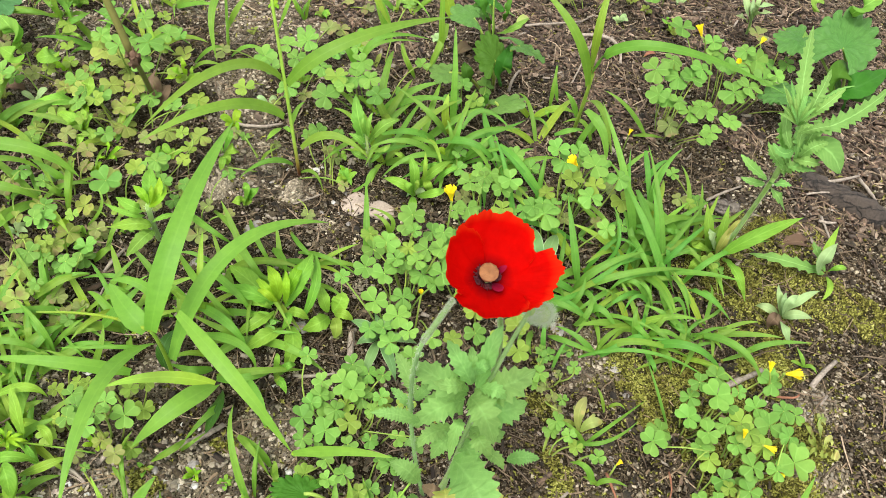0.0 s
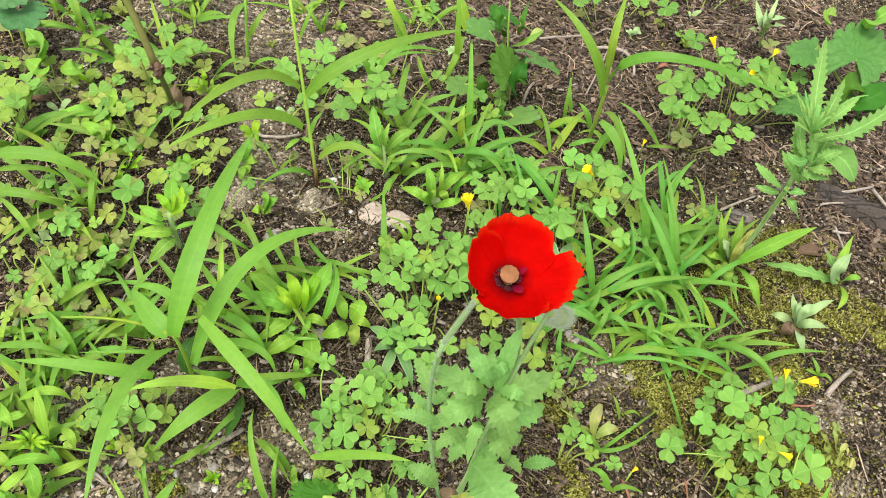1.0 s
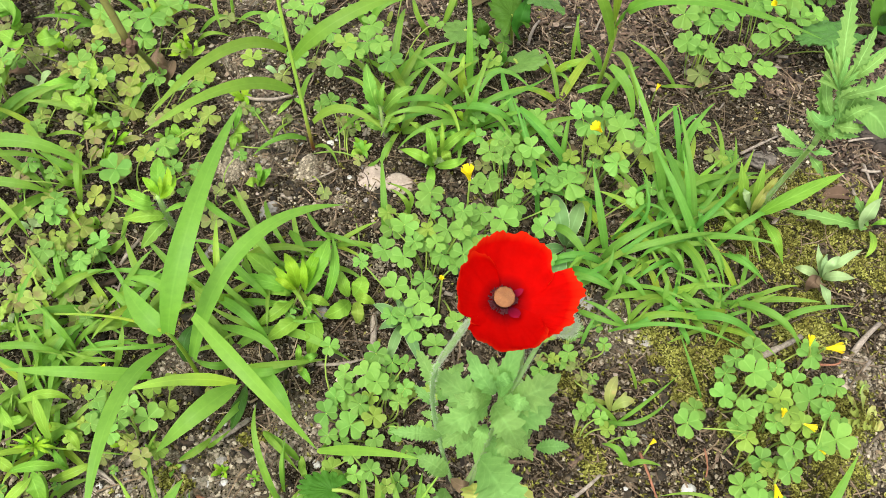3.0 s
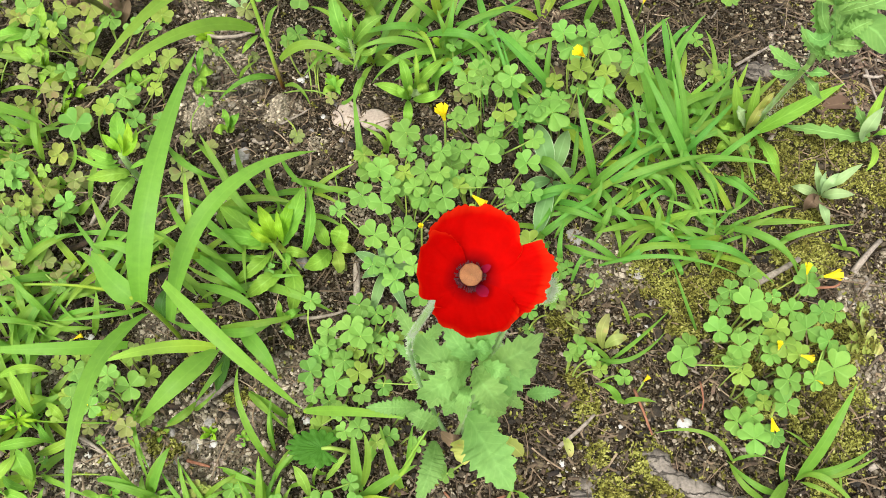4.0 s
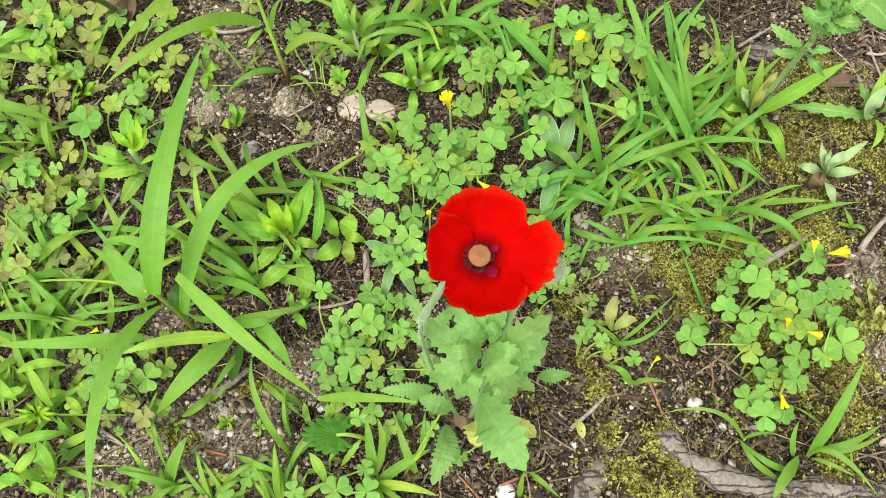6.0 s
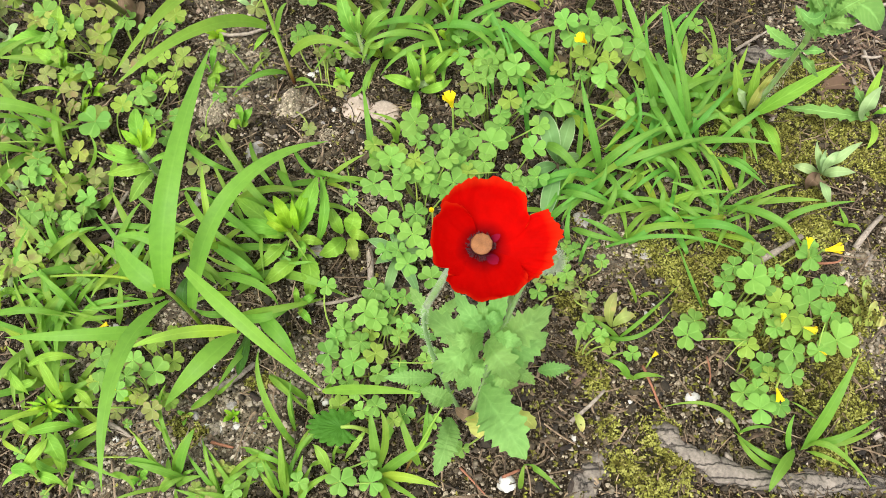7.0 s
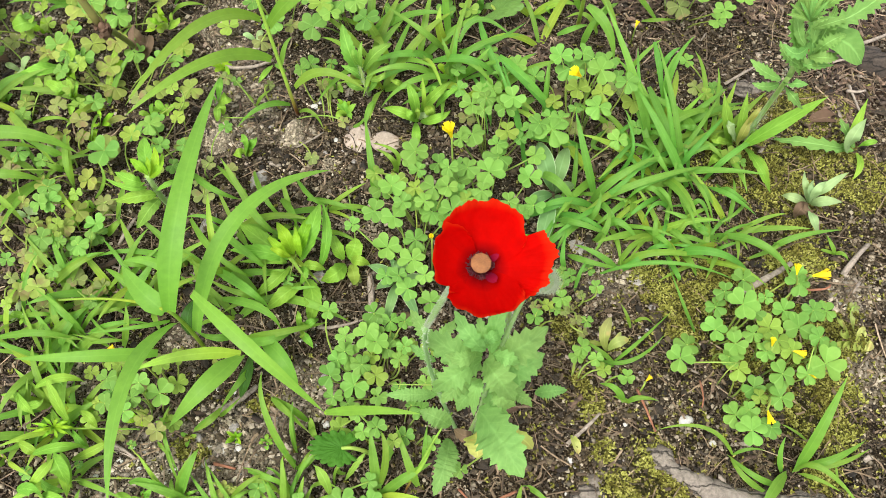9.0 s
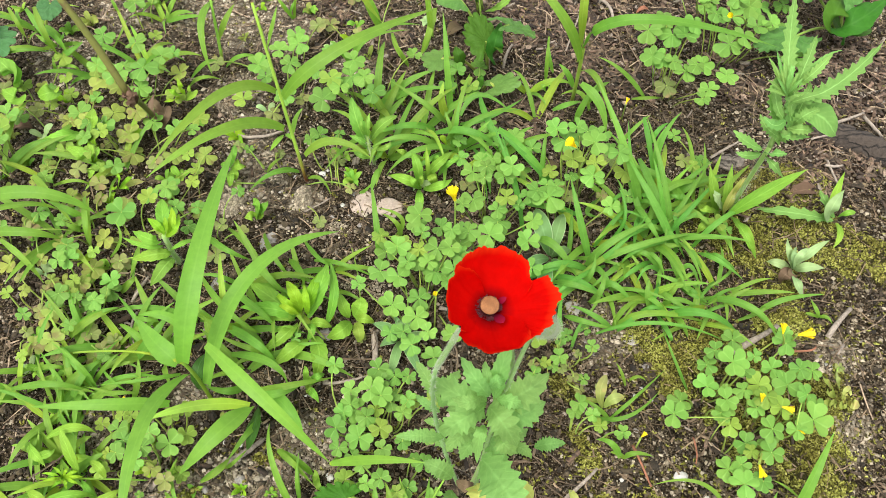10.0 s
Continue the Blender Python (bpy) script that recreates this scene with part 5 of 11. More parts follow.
sorrel(-0.068, 0.486, [(-0.0932, 0.4529, 0.0292, 0.0225, 0), (-0.0745, 0.4731, 0.0350, 0.0232, 0), (-0.0549, 0.4512, 0.0416, 0.0225, 0), (-0.0883, 0.4659, 0.0385, 0.0200, 1), (-0.0808, 0.4593, 0.0377, 0.0166, 0), (-0.0742, 0.4871, 0.0386, 0.0192, 0), (-0.0643, 0.4712, 0.0374, 0.0177, 0), (-0.0536, 0.5755, 0.0352, 0.0140, 0), (-0.0298, 0.5022, 0.0348, 0.0131, 0)])
sorrel(0.011, 0.496, [(0.0152, 0.4807, 0.0276, 0.0172, 1), (0.0215, 0.5131, 0.0171, 0.0162, 0), (-0.0024, 0.4916, 0.0163, 0.0159, 0), (0.0182, 0.4768, 0.0255, 0.0129, 0), (0.0043, 0.4968, 0.0278, 0.0149, 0)])
sorrel(0.174, 0.522, [(0.1522, 0.5426, 0.0422, 0.0247, 0), (0.1537, 0.5134, 0.0412, 0.0201, 0), (0.1658, 0.5548, 0.0451, 0.0204, 0), (0.1726, 0.5445, 0.0376, 0.0235, 0), (0.1824, 0.5446, 0.0387, 0.0226, 0), (0.1899, 0.5529, 0.0432, 0.0204, 0), (0.1782, 0.5005, 0.0394, 0.0199, 0), (0.1615, 0.5158, 0.0383, 0.0198, 0), (0.1678, 0.5007, 0.0237, 0.0198, 2), (0.1845, 0.4632, 0.0483, 0.0148, 0), (0.1944, 0.4834, 0.0391, 0.0170, 0), (0.1851, 0.5028, 0.0449, 0.0172, 0), (0.1693, 0.5096, 0.0408, 0.0183, 0)])
sorrel(0.220, 0.559, [(0.1970, 0.5781, 0.0530, 0.0193, 0), (0.2021, 0.5756, 0.0492, 0.0193, 0), (0.2132, 0.5295, 0.0447, 0.0265, 0), (0.2200, 0.5639, 0.0440, 0.0229, 0), (0.2379, 0.5820, 0.0413, 0.0257, 0), (0.2487, 0.5563, 0.0477, 0.0172, 0), (0.2258, 0.5368, 0.0464, 0.0231, 0), (0.2074, 0.4952, 0.0434, 0.0197, 0), (0.2379, 0.5515, 0.0460, 0.0208, 0), (0.2069, 0.5647, 0.0455, 0.0206, 0), (0.2240, 0.5766, 0.0518, 0.0184, 0)])
sorrel(0.259, 0.262, [(0.2635, 0.2748, 0.0060, 0.0084, 2), ])
sorrel(-0.317, 0.394, [(-0.3301, 0.4051, 0.0300, 0.0203, 1), (-0.3125, 0.3951, 0.0350, 0.0183, 1), (-0.3175, 0.3860, 0.0300, 0.0182, 1), (-0.3166, 0.4131, 0.0300, 0.0188, 0), (-0.3059, 0.3822, 0.0400, 0.0155, 0), (-0.3141, 0.3689, 0.0350, 0.0200, 1), (-0.3216, 0.4070, 0.0200, 0.0140, 1)])
sorrel(0.104, 0.672, [(0.0768, 0.6551, 0.0300, 0.0184, 0), (0.0888, 0.6665, 0.0300, 0.0186, 0), (0.0801, 0.6648, 0.0100, 0.0126, 2), (0.1310, 0.6729, 0.0300, 0.0217, 0), (0.1449, 0.7030, 0.0200, 0.0215, 2)])
sorrel(0.194, 0.715, [(0.1566, 0.6701, 0.0300, 0.0227, 0), (0.1781, 0.7219, 0.0200, 0.0196, 0), (0.2369, 0.7354, 0.0200, 0.0187, 0), (0.2063, 0.7333, 0.0200, 0.0187, 2)])
sorrel(-0.094, 0.130, [(-0.0947, 0.1367, 0.0100, 0.0095, 3), (-0.0873, 0.1359, 0.0080, 0.0077, 3), (-0.1055, 0.1255, 0.0100, 0.0094, 3), (-0.0981, 0.1247, 0.0080, 0.0082, 2), (-0.0856, 0.1261, 0.0120, 0.0116, 0)])
sorrel(-0.218, 0.260, [(-0.2050, 0.2840, 0.0180, 0.0143, 0), (-0.2357, 0.2715, 0.0180, 0.0155, 0), (-0.2224, 0.2741, 0.0220, 0.0100, 1), (-0.2112, 0.2719, 0.0180, 0.0134, 0), (-0.2388, 0.2614, 0.0120, 0.0155, 3), (-0.2197, 0.2513, 0.0200, 0.0098, 1), (-0.2391, 0.2412, 0.0120, 0.0165, 3), (-0.2125, 0.2567, 0.0060, 0.0129, 2), (-0.1953, 0.2505, 0.0060, 0.0128, 3), (-0.2001, 0.2403, 0.0080, 0.0153, 3)])
sorrel(-0.202, 0.326, [(-0.2137, 0.3418, 0.0200, 0.0223, 0), (-0.1876, 0.3668, 0.0200, 0.0181, 0), (-0.1988, 0.3576, 0.0200, 0.0156, 0), (-0.1663, 0.3542, 0.0120, 0.0157, 3), (-0.2198, 0.3247, 0.0080, 0.0115, 2), (-0.2074, 0.3078, 0.0060, 0.0144, 2), (-0.2066, 0.2853, 0.0100, 0.0154, 0), (-0.2127, 0.2720, 0.0120, 0.0166, 0)])
a = plant("broad_grass", -0.130, 0.222, "large crabgrass with long broad arching bright green blades", "grass")
blade(a, (-0.1286, 0.2157, 0.0580), (-0.1224, 0.2592, 0.1000), (-0.1254, 0.3523, 0.0860), 0.0125, GRASS_BROAD)
blade(a, (-0.1217, 0.2168, 0.0300), (-0.1009, 0.2694, 0.0700), (-0.0600, 0.3225, 0.0440), 0.0109, GRASS_BROAD)
blade(a, (-0.1136, 0.2203, 0.0740), (-0.0730, 0.1898, 0.0720), (-0.0433, 0.1759, 0.0340), 0.0086, GRASS_BROAD)
blade(a, (-0.0424, 0.1754, 0.0340), (-0.0152, 0.1713, 0.0580), (0.0092, 0.1673, 0.0700), 0.0055, GRASS_BROAD)
blade(a, (-0.0901, 0.1995, 0.0450), (-0.1010, 0.1756, 0.0600), (-0.1203, 0.1601, 0.0400), 0.0111, GRASS_BROAD)
blade(a, (-0.1251, 0.2112, 0.0550), (-0.1280, 0.1641, 0.0900), (-0.1241, 0.1107, 0.0800), 0.0102, GRASS_BROAD)
blade(a, (-0.1343, 0.1974, 0.0450), (-0.1603, 0.1851, 0.0660), (-0.2003, 0.1828, 0.0600), 0.0072, GRASS_BROAD)
blade(a, (-0.0918, 0.2023, 0.0400), (-0.1180, 0.1953, 0.0500), (-0.1466, 0.1885, 0.0400), 0.0069, GRASS_YELLOW)
blade(a, (-0.1318, 0.2169, 0.0560), (-0.1453, 0.2247, 0.0620), (-0.1624, 0.2423, 0.0550), 0.0123, GRASS_BROAD)
blade(a, (-0.1374, 0.2453, 0.0400), (-0.1499, 0.2486, 0.0500), (-0.1677, 0.2502, 0.0450), 0.0065, GRASS_BROAD)
blade(a, (-0.1422, 0.2265, 0.0200), (-0.1558, 0.2151, 0.0340), (-0.1868, 0.2123, 0.0260), 0.0027)
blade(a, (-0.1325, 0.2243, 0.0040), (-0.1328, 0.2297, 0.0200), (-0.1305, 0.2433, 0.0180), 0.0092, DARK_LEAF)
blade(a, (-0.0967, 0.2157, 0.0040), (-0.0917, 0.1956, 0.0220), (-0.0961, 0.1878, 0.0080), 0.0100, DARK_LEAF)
blade(a, (-0.0918, 0.2247, 0.0080), (-0.0739, 0.2083, 0.0240), (-0.0646, 0.1977, 0.0080), 0.0101, GRASS_BROAD)
blade(a, (-0.1014, 0.2229, 0.0060), (-0.0811, 0.2179, 0.0240), (-0.0707, 0.2325, 0.0100), 0.0054, GRASS_BROAD)
blade(a, (-0.1017, 0.2246, 0.0060), (-0.0755, 0.2224, 0.0260), (-0.0525, 0.2375, 0.0100), 0.0048)
blade(a, (-0.1182, 0.2472, 0.0100), (-0.0890, 0.2343, 0.0300), (-0.0793, 0.2293, 0.0120), 0.0054, GRASS_BROAD)
blade(a, (-0.1306, 0.2695, 0.0060), (-0.1006, 0.2466, 0.0300), (-0.0885, 0.2429, 0.0100), 0.0061, GRASS_BROAD)
blade(a, (-0.0589, 0.1524, 0.0000), (-0.0729, 0.1708, 0.0360), (-0.0796, 0.1945, 0.0360), 0.0039)
blade(a, (-0.0855, 0.2537, 0.0020), (-0.0648, 0.2441, 0.0200), (-0.0406, 0.2402, 0.0060), 0.0056, GRASS_BROAD)
culm(a, (-0.1242, 0.2181, 0.0000), (-0.1252, 0.2165, 0.0380), (-0.1290, 0.2163, 0.0580), 0.0026, GRASS_YELLOW)
culm(a, (-0.1290, 0.2163, 0.0580), (-0.1389, 0.2193, 0.0560), (-0.1498, 0.2226, 0.0520), 0.0023, GRASS_YELLOW)
culm(a, (-0.1498, 0.2226, 0.0520), (-0.1724, 0.2262, 0.0450), (-0.2041, 0.2300, 0.0300), 0.0017, GRASS_YELLOW)
culm(a, (-0.0424, 0.1754, 0.0340), (-0.0428, 0.1833, 0.0180), (-0.0427, 0.1947, 0.0000), 0.0023, GRASS_YELLOW)
blade(a, (-0.1421, 0.3038, 0.0040), (-0.1054, 0.2704, 0.0300), (-0.0935, 0.2682, 0.0080), 0.0050)
blade(a, (-0.1232, 0.3297, 0.0040), (-0.1053, 0.2982, 0.0260), (-0.0882, 0.2921, 0.0060), 0.0058, GRASS_BROAD)
blade(a, (-0.1526, 0.3048, 0.0040), (-0.1202, 0.2655, 0.0300), (-0.1019, 0.2629, 0.0100), 0.0044)
blade(a, (-0.1194, 0.3453, 0.0030), (-0.1013, 0.3106, 0.0250), (-0.0911, 0.3079, 0.0050), 0.0039)
blade(a, (-0.0979, 0.3245, 0.0030), (-0.0847, 0.3055, 0.0200), (-0.0832, 0.3022, 0.0060), 0.0053, GRASS_BROAD)
blade(a, (-0.1609, 0.3408, 0.0040), (-0.1359, 0.3158, 0.0240), (-0.1226, 0.3204, 0.0060), 0.0046)
blade(a, (-0.1444, 0.3465, 0.0040), (-0.1222, 0.3203, 0.0220), (-0.1194, 0.3154, 0.0080), 0.0033)
blade(a, (-0.1150, 0.2719, 0.0040), (-0.1259, 0.2583, 0.0260), (-0.1437, 0.2737, 0.0100), 0.0044)
blade(a, (-0.0953, 0.2555, 0.0040), (-0.1043, 0.2447, 0.0260), (-0.1308, 0.2603, 0.0100), 0.0043)
blade(a, (-0.0903, 0.3417, 0.0030), (-0.0736, 0.3175, 0.0180), (-0.0657, 0.3216, 0.0060), 0.0033)
blade(a, (-0.0655, 0.3188, 0.0040), (-0.0499, 0.3150, 0.0160), (-0.0347, 0.3216, 0.0040), 0.0040)
blade(a, (-0.0807, 0.3261, 0.0030), (-0.0581, 0.3150, 0.0180), (-0.0374, 0.3154, 0.0040), 0.0033)
blade(a, (-0.1068, 0.2304, 0.0030), (-0.1126, 0.2183, 0.0200), (-0.1309, 0.2271, 0.0060), 0.0049)
blade(a, (-0.0929, 0.2082, 0.0030), (-0.0940, 0.1917, 0.0240), (-0.1066, 0.1806, 0.0060), 0.0041)
l = plant("fine_grass", -0.246, 0.333, "thin-bladed weedy grass among low clover leaves", "grass")
blade(l, (-0.2361, 0.3239, 0.0000), (-0.2293, 0.3263, 0.0280), (-0.2317, 0.3420, 0.0340), 0.0047)
blade(l, (-0.2392, 0.3406, 0.0060), (-0.2418, 0.3328, 0.0280), (-0.2616, 0.3393, 0.0300), 0.0060)
blade(l, (-0.2424, 0.3459, 0.0040), (-0.2303, 0.3456, 0.0120), (-0.2230, 0.3504, 0.0140), 0.0028)
blade(l, (-0.2253, 0.2575, 0.0020), (-0.2046, 0.2592, 0.0240), (-0.1899, 0.2659, 0.0240), 0.0038)
blade(l, (-0.2095, 0.2157, 0.0000), (-0.2084, 0.2221, 0.0180), (-0.2142, 0.2347, 0.0220), 0.0043)
blade(l, (-0.1954, 0.2192, 0.0030), (-0.2011, 0.2244, 0.0260), (-0.2223, 0.2376, 0.0260), 0.0036)
blade(l, (-0.2271, 0.2181, 0.0030), (-0.2044, 0.2132, 0.0180), (-0.1910, 0.2142, 0.0100), 0.0037)
blade(l, (-0.1949, 0.2213, 0.0020), (-0.1794, 0.2205, 0.0160), (-0.1679, 0.2221, 0.0060), 0.0028)
blade(l, (-0.2001, 0.2226, 0.0020), (-0.1878, 0.2281, 0.0200), (-0.1815, 0.2362, 0.0220), 0.0028)
blade(l, (-0.2317, 0.2286, 0.0040), (-0.2201, 0.2275, 0.0140), (-0.2145, 0.2290, 0.0100), 0.0028)
blade(l, (-0.1732, 0.2155, 0.0000), (-0.1664, 0.2217, 0.0200), (-0.1686, 0.2331, 0.0240), 0.0043)
blade(l, (-0.2426, 0.3366, 0.0020), (-0.2445, 0.3290, 0.0160), (-0.2592, 0.3345, 0.0180), 0.0041)
blade(l, (-0.1791, 0.2109, 0.0020), (-0.1802, 0.2122, 0.0160), (-0.2008, 0.2161, 0.0140), 0.0031)
blade(l, (-0.2188, 0.3160, 0.0020), (-0.2074, 0.3197, 0.0200), (-0.2127, 0.3292, 0.0260), 0.0027)
blade(l, (-0.2046, 0.3153, 0.0020), (-0.1965, 0.3032, 0.0100), (-0.1977, 0.2929, 0.0040), 0.0027)
blade(l, (-0.2736, 0.3669, 0.0100), (-0.2526, 0.3639, 0.0220), (-0.2458, 0.3680, 0.0120), 0.0028)
blade(l, (-0.2345, 0.3851, 0.0030), (-0.2305, 0.3679, 0.0140), (-0.2310, 0.3571, 0.0080), 0.0025)
l2 = plant("dayflower", -0.191, 0.147, "broad lance-leaved young weed with soft green pointed leaves", "weed")
rosette_leaf(l2, (-0.2066, 0.1809, 0.0200), (-0.1873, 0.1832, 0.0340), (-0.1798, 0.1863, 0.0200), 0.0052, HERB)
rosette_leaf(l2, (-0.1856, 0.1640, 0.0100), (-0.1860, 0.1699, 0.0300), (-0.1940, 0.1823, 0.0360), 0.0075, HERB)
rosette_leaf(l2, (-0.1960, 0.1450, 0.0200), (-0.1761, 0.1472, 0.0320), (-0.1696, 0.1528, 0.0120), 0.0058, HERB)
rosette_leaf(l2, (-0.1781, 0.1452, 0.0120), (-0.1619, 0.1480, 0.0260), (-0.1547, 0.1562, 0.0220), 0.0051, HERB)
rosette_leaf(l2, (-0.1790, 0.1425, 0.0300), (-0.1818, 0.1322, 0.0340), (-0.1939, 0.1256, 0.0200), 0.0055, HERB)
rosette_leaf(l2, (-0.1801, 0.1432, 0.0300), (-0.1721, 0.1348, 0.0340), (-0.1750, 0.1314, 0.0140), 0.0098, HERB)
rosette_leaf(l2, (-0.1820, 0.1466, 0.0200), (-0.1741, 0.1357, 0.0240), (-0.1767, 0.1261, 0.0080), 0.0078, HERB)
rosette_leaf(l2, (-0.1840, 0.1248, 0.0200), (-0.1737, 0.1222, 0.0240), (-0.1732, 0.1211, 0.0100), 0.0072, HERB)
rosette_leaf(l2, (-0.1980, 0.1259, 0.0200), (-0.1847, 0.1247, 0.0300), (-0.1851, 0.1224, 0.0100), 0.0076, HERB)
rosette_leaf(l2, (-0.1807, 0.1708, 0.0140), (-0.1709, 0.1661, 0.0220), (-0.1689, 0.1623, 0.0120), 0.0052, HERB)
rosette_leaf(l2, (-0.2116, 0.1525, 0.0100), (-0.1991, 0.1476, 0.0200), (-0.1964, 0.1456, 0.0060), 0.0063, HERB)
rosette_leaf(l2, (-0.1828, 0.1616, 0.0120), (-0.1730, 0.1530, 0.0200), (-0.1711, 0.1519, 0.0100), 0.0046, HERB)
rosette_leaf(l2, (-0.2152, 0.1733, 0.0100), (-0.2014, 0.1704, 0.0240), (-0.1996, 0.1759, 0.0200), 0.0047, HERB)
rosette_leaf(l2, (-0.2241, 0.1820, 0.0100), (-0.2094, 0.1709, 0.0200), (-0.2057, 0.1673, 0.0100), 0.0059, HERB)
rosette_leaf(l2, (-0.1967, 0.1369, 0.0060), (-0.1827, 0.1287, 0.0180), (-0.1755, 0.1299, 0.0060), 0.0051, HERB)
l3 = plant("whorled_weed", -0.201, 0.164, "yellow-green whorled seedling with a creeping stem", "weed")
culm(l3, (-0.2091, 0.1620, 0.0060), (-0.1757, 0.1622, 0.0140), (-0.1478, 0.1658, 0.0080), 0.0012, GRASS_YELLOW)
rosette_leaf(l3, (-0.1936, 0.1618, 0.0120), (-0.1832, 0.1606, 0.0200), (-0.1799, 0.1625, 0.0140), 0.0020, HERB_YOUNG)
rosette_leaf(l3, (-0.1936, 0.1618, 0.0120), (-0.1839, 0.1581, 0.0200), (-0.1815, 0.1578, 0.0140), 0.0020, HERB_YOUNG)
rosette_leaf(l3, (-0.1936, 0.1618, 0.0120), (-0.1872, 0.1566, 0.0200), (-0.1883, 0.1548, 0.0140), 0.0020, HERB_YOUNG)
rosette_leaf(l3, (-0.1936, 0.1618, 0.0120), (-0.1915, 0.1567, 0.0200), (-0.1971, 0.1549, 0.0140), 0.0020, HERB_YOUNG)
rosette_leaf(l3, (-0.1936, 0.1618, 0.0120), (-0.1949, 0.1584, 0.0200), (-0.2037, 0.1580, 0.0140), 0.0020, HERB_YOUNG)
rosette_leaf(l3, (-0.1936, 0.1618, 0.0120), (-0.1957, 0.1609, 0.0200), (-0.2052, 0.1628, 0.0140), 0.0020, HERB_YOUNG)
rosette_leaf(l3, (-0.1936, 0.1618, 0.0120), (-0.1935, 0.1631, 0.0200), (-0.2007, 0.1669, 0.0140), 0.0020, HERB_YOUNG)
rosette_leaf(l3, (-0.1936, 0.1618, 0.0120), (-0.1894, 0.1639, 0.0200), (-0.1923, 0.1684, 0.0140), 0.0020, HERB_YOUNG)
rosette_leaf(l3, (-0.1936, 0.1618, 0.0120), (-0.1853, 0.1629, 0.0200), (-0.1841, 0.1666, 0.0140), 0.0020, HERB_YOUNG)
l4 = plant("fine_grass", -0.118, 0.132, "small tuft of fine green grass blades", "grass")
blade(l4, (-0.1131, 0.1308, 0.0020), (-0.1235, 0.1319, 0.0200), (-0.1402, 0.1346, 0.0200), 0.0047)
blade(l4, (-0.1191, 0.1326, 0.0000), (-0.1105, 0.1406, 0.0260), (-0.1061, 0.1523, 0.0300), 0.0050)
blade(l4, (-0.1373, 0.1759, 0.0020), (-0.1289, 0.1595, 0.0200), (-0.1210, 0.1434, 0.0040), 0.0029)
blade(l4, (-0.1196, 0.1695, 0.0020), (-0.1090, 0.1736, 0.0140), (-0.1034, 0.1813, 0.0120), 0.0026)
blade(l4, (-0.1260, 0.1241, 0.0020), (-0.1184, 0.1262, 0.0140), (-0.1117, 0.1327, 0.0080), 0.0039)
blade(l4, (-0.1193, 0.1325, 0.0020), (-0.1233, 0.1342, 0.0180), (-0.1335, 0.1410, 0.0140), 0.0022)
blade(l4, (-0.1534, 0.1300, 0.0030), (-0.1407, 0.1276, 0.0160), (-0.1361, 0.1210, 0.0080), 0.0039)
blade(l4, (-0.1072, 0.1785, 0.0020), (-0.0997, 0.1789, 0.0140), (-0.0951, 0.1882, 0.0100), 0.0024)
blade(l4, (-0.1384, 0.1682, 0.0020), (-0.1328, 0.1725, 0.0160), (-0.1313, 0.1787, 0.0160), 0.0020)
l5 = plant("fine_grass", -0.062, 0.153, "small tuft of fine green grass blades", "grass")
blade(l5, (-0.0570, 0.1791, 0.0020), (-0.0637, 0.1809, 0.0180), (-0.0763, 0.1880, 0.0160), 0.0041)
blade(l5, (-0.0604, 0.1617, 0.0000), (-0.0618, 0.1687, 0.0200), (-0.0628, 0.1799, 0.0220), 0.0026)
blade(l5, (-0.0568, 0.1782, 0.0020), (-0.0510, 0.1702, 0.0120), (-0.0505, 0.1691, 0.0040), 0.0041)
blade(l5, (-0.0590, 0.1530, 0.0000), (-0.0510, 0.1537, 0.0140), (-0.0443, 0.1629, 0.0140), 0.0040)
blade(l5, (-0.0623, 0.1297, 0.0000), (-0.0603, 0.1385, 0.0240), (-0.0622, 0.1522, 0.0300), 0.0044)
blade(l5, (-0.0562, 0.1384, 0.0020), (-0.0711, 0.1438, 0.0200), (-0.0860, 0.1479, 0.0140), 0.0025)
blade(l5, (-0.0648, 0.1377, 0.0020), (-0.0738, 0.1411, 0.0180), (-0.0862, 0.1377, 0.0080), 0.0028)
blade(l5, (-0.0666, 0.1294, 0.0000), (-0.0665, 0.1322, 0.0180), (-0.0723, 0.1419, 0.0220), 0.0022)
blade(l5, (-0.0542, 0.1443, 0.0020), (-0.0534, 0.1339, 0.0140), (-0.0519, 0.1292, 0.0100), 0.0045)
blade(l5, (-0.0595, 0.1559, 0.0000), (-0.0644, 0.1579, 0.0160), (-0.0707, 0.1626, 0.0180), 0.0020)
blade(l5, (-0.0595, 0.1410, 0.0020), (-0.0666, 0.1463, 0.0160), (-0.0733, 0.1489, 0.0140), 0.0017)
blade(l5, (-0.0371, 0.1667, 0.0000), (-0.0301, 0.1700, 0.0140), (-0.0254, 0.1758, 0.0100), 0.0035)
blade(l5, (-0.0371, 0.1461, 0.0000), (-0.0346, 0.1518, 0.0160), (-0.0259, 0.1601, 0.0140), 0.0017)
blade(l5, (0.0630, 0.1400, 0.0020), (0.0622, 0.1436, 0.0140), (0.0634, 0.1503, 0.0160), 0.0034)
blade(l5, (0.0651, 0.1524, 0.0050), (0.0708, 0.1461, 0.0200), (0.0835, 0.1392, 0.0100), 0.0034)
culm(l5, (0.0015, 0.1447, 0.0020), (0.0142, 0.1665, 0.0200), (0.0242, 0.1823, 0.0300), 0.0014, CULM)
wd = plant("weed", -0.030, 0.164, "dark broad leafed weed beside the poppy", "weed")
scalloped(wd, (-0.0183, 0.1630, 0.0040), (-0.0331, 0.1604, 0.0220), (-0.0503, 0.1590, 0.0240), 0.0176, MALLOW_DARK, 15)
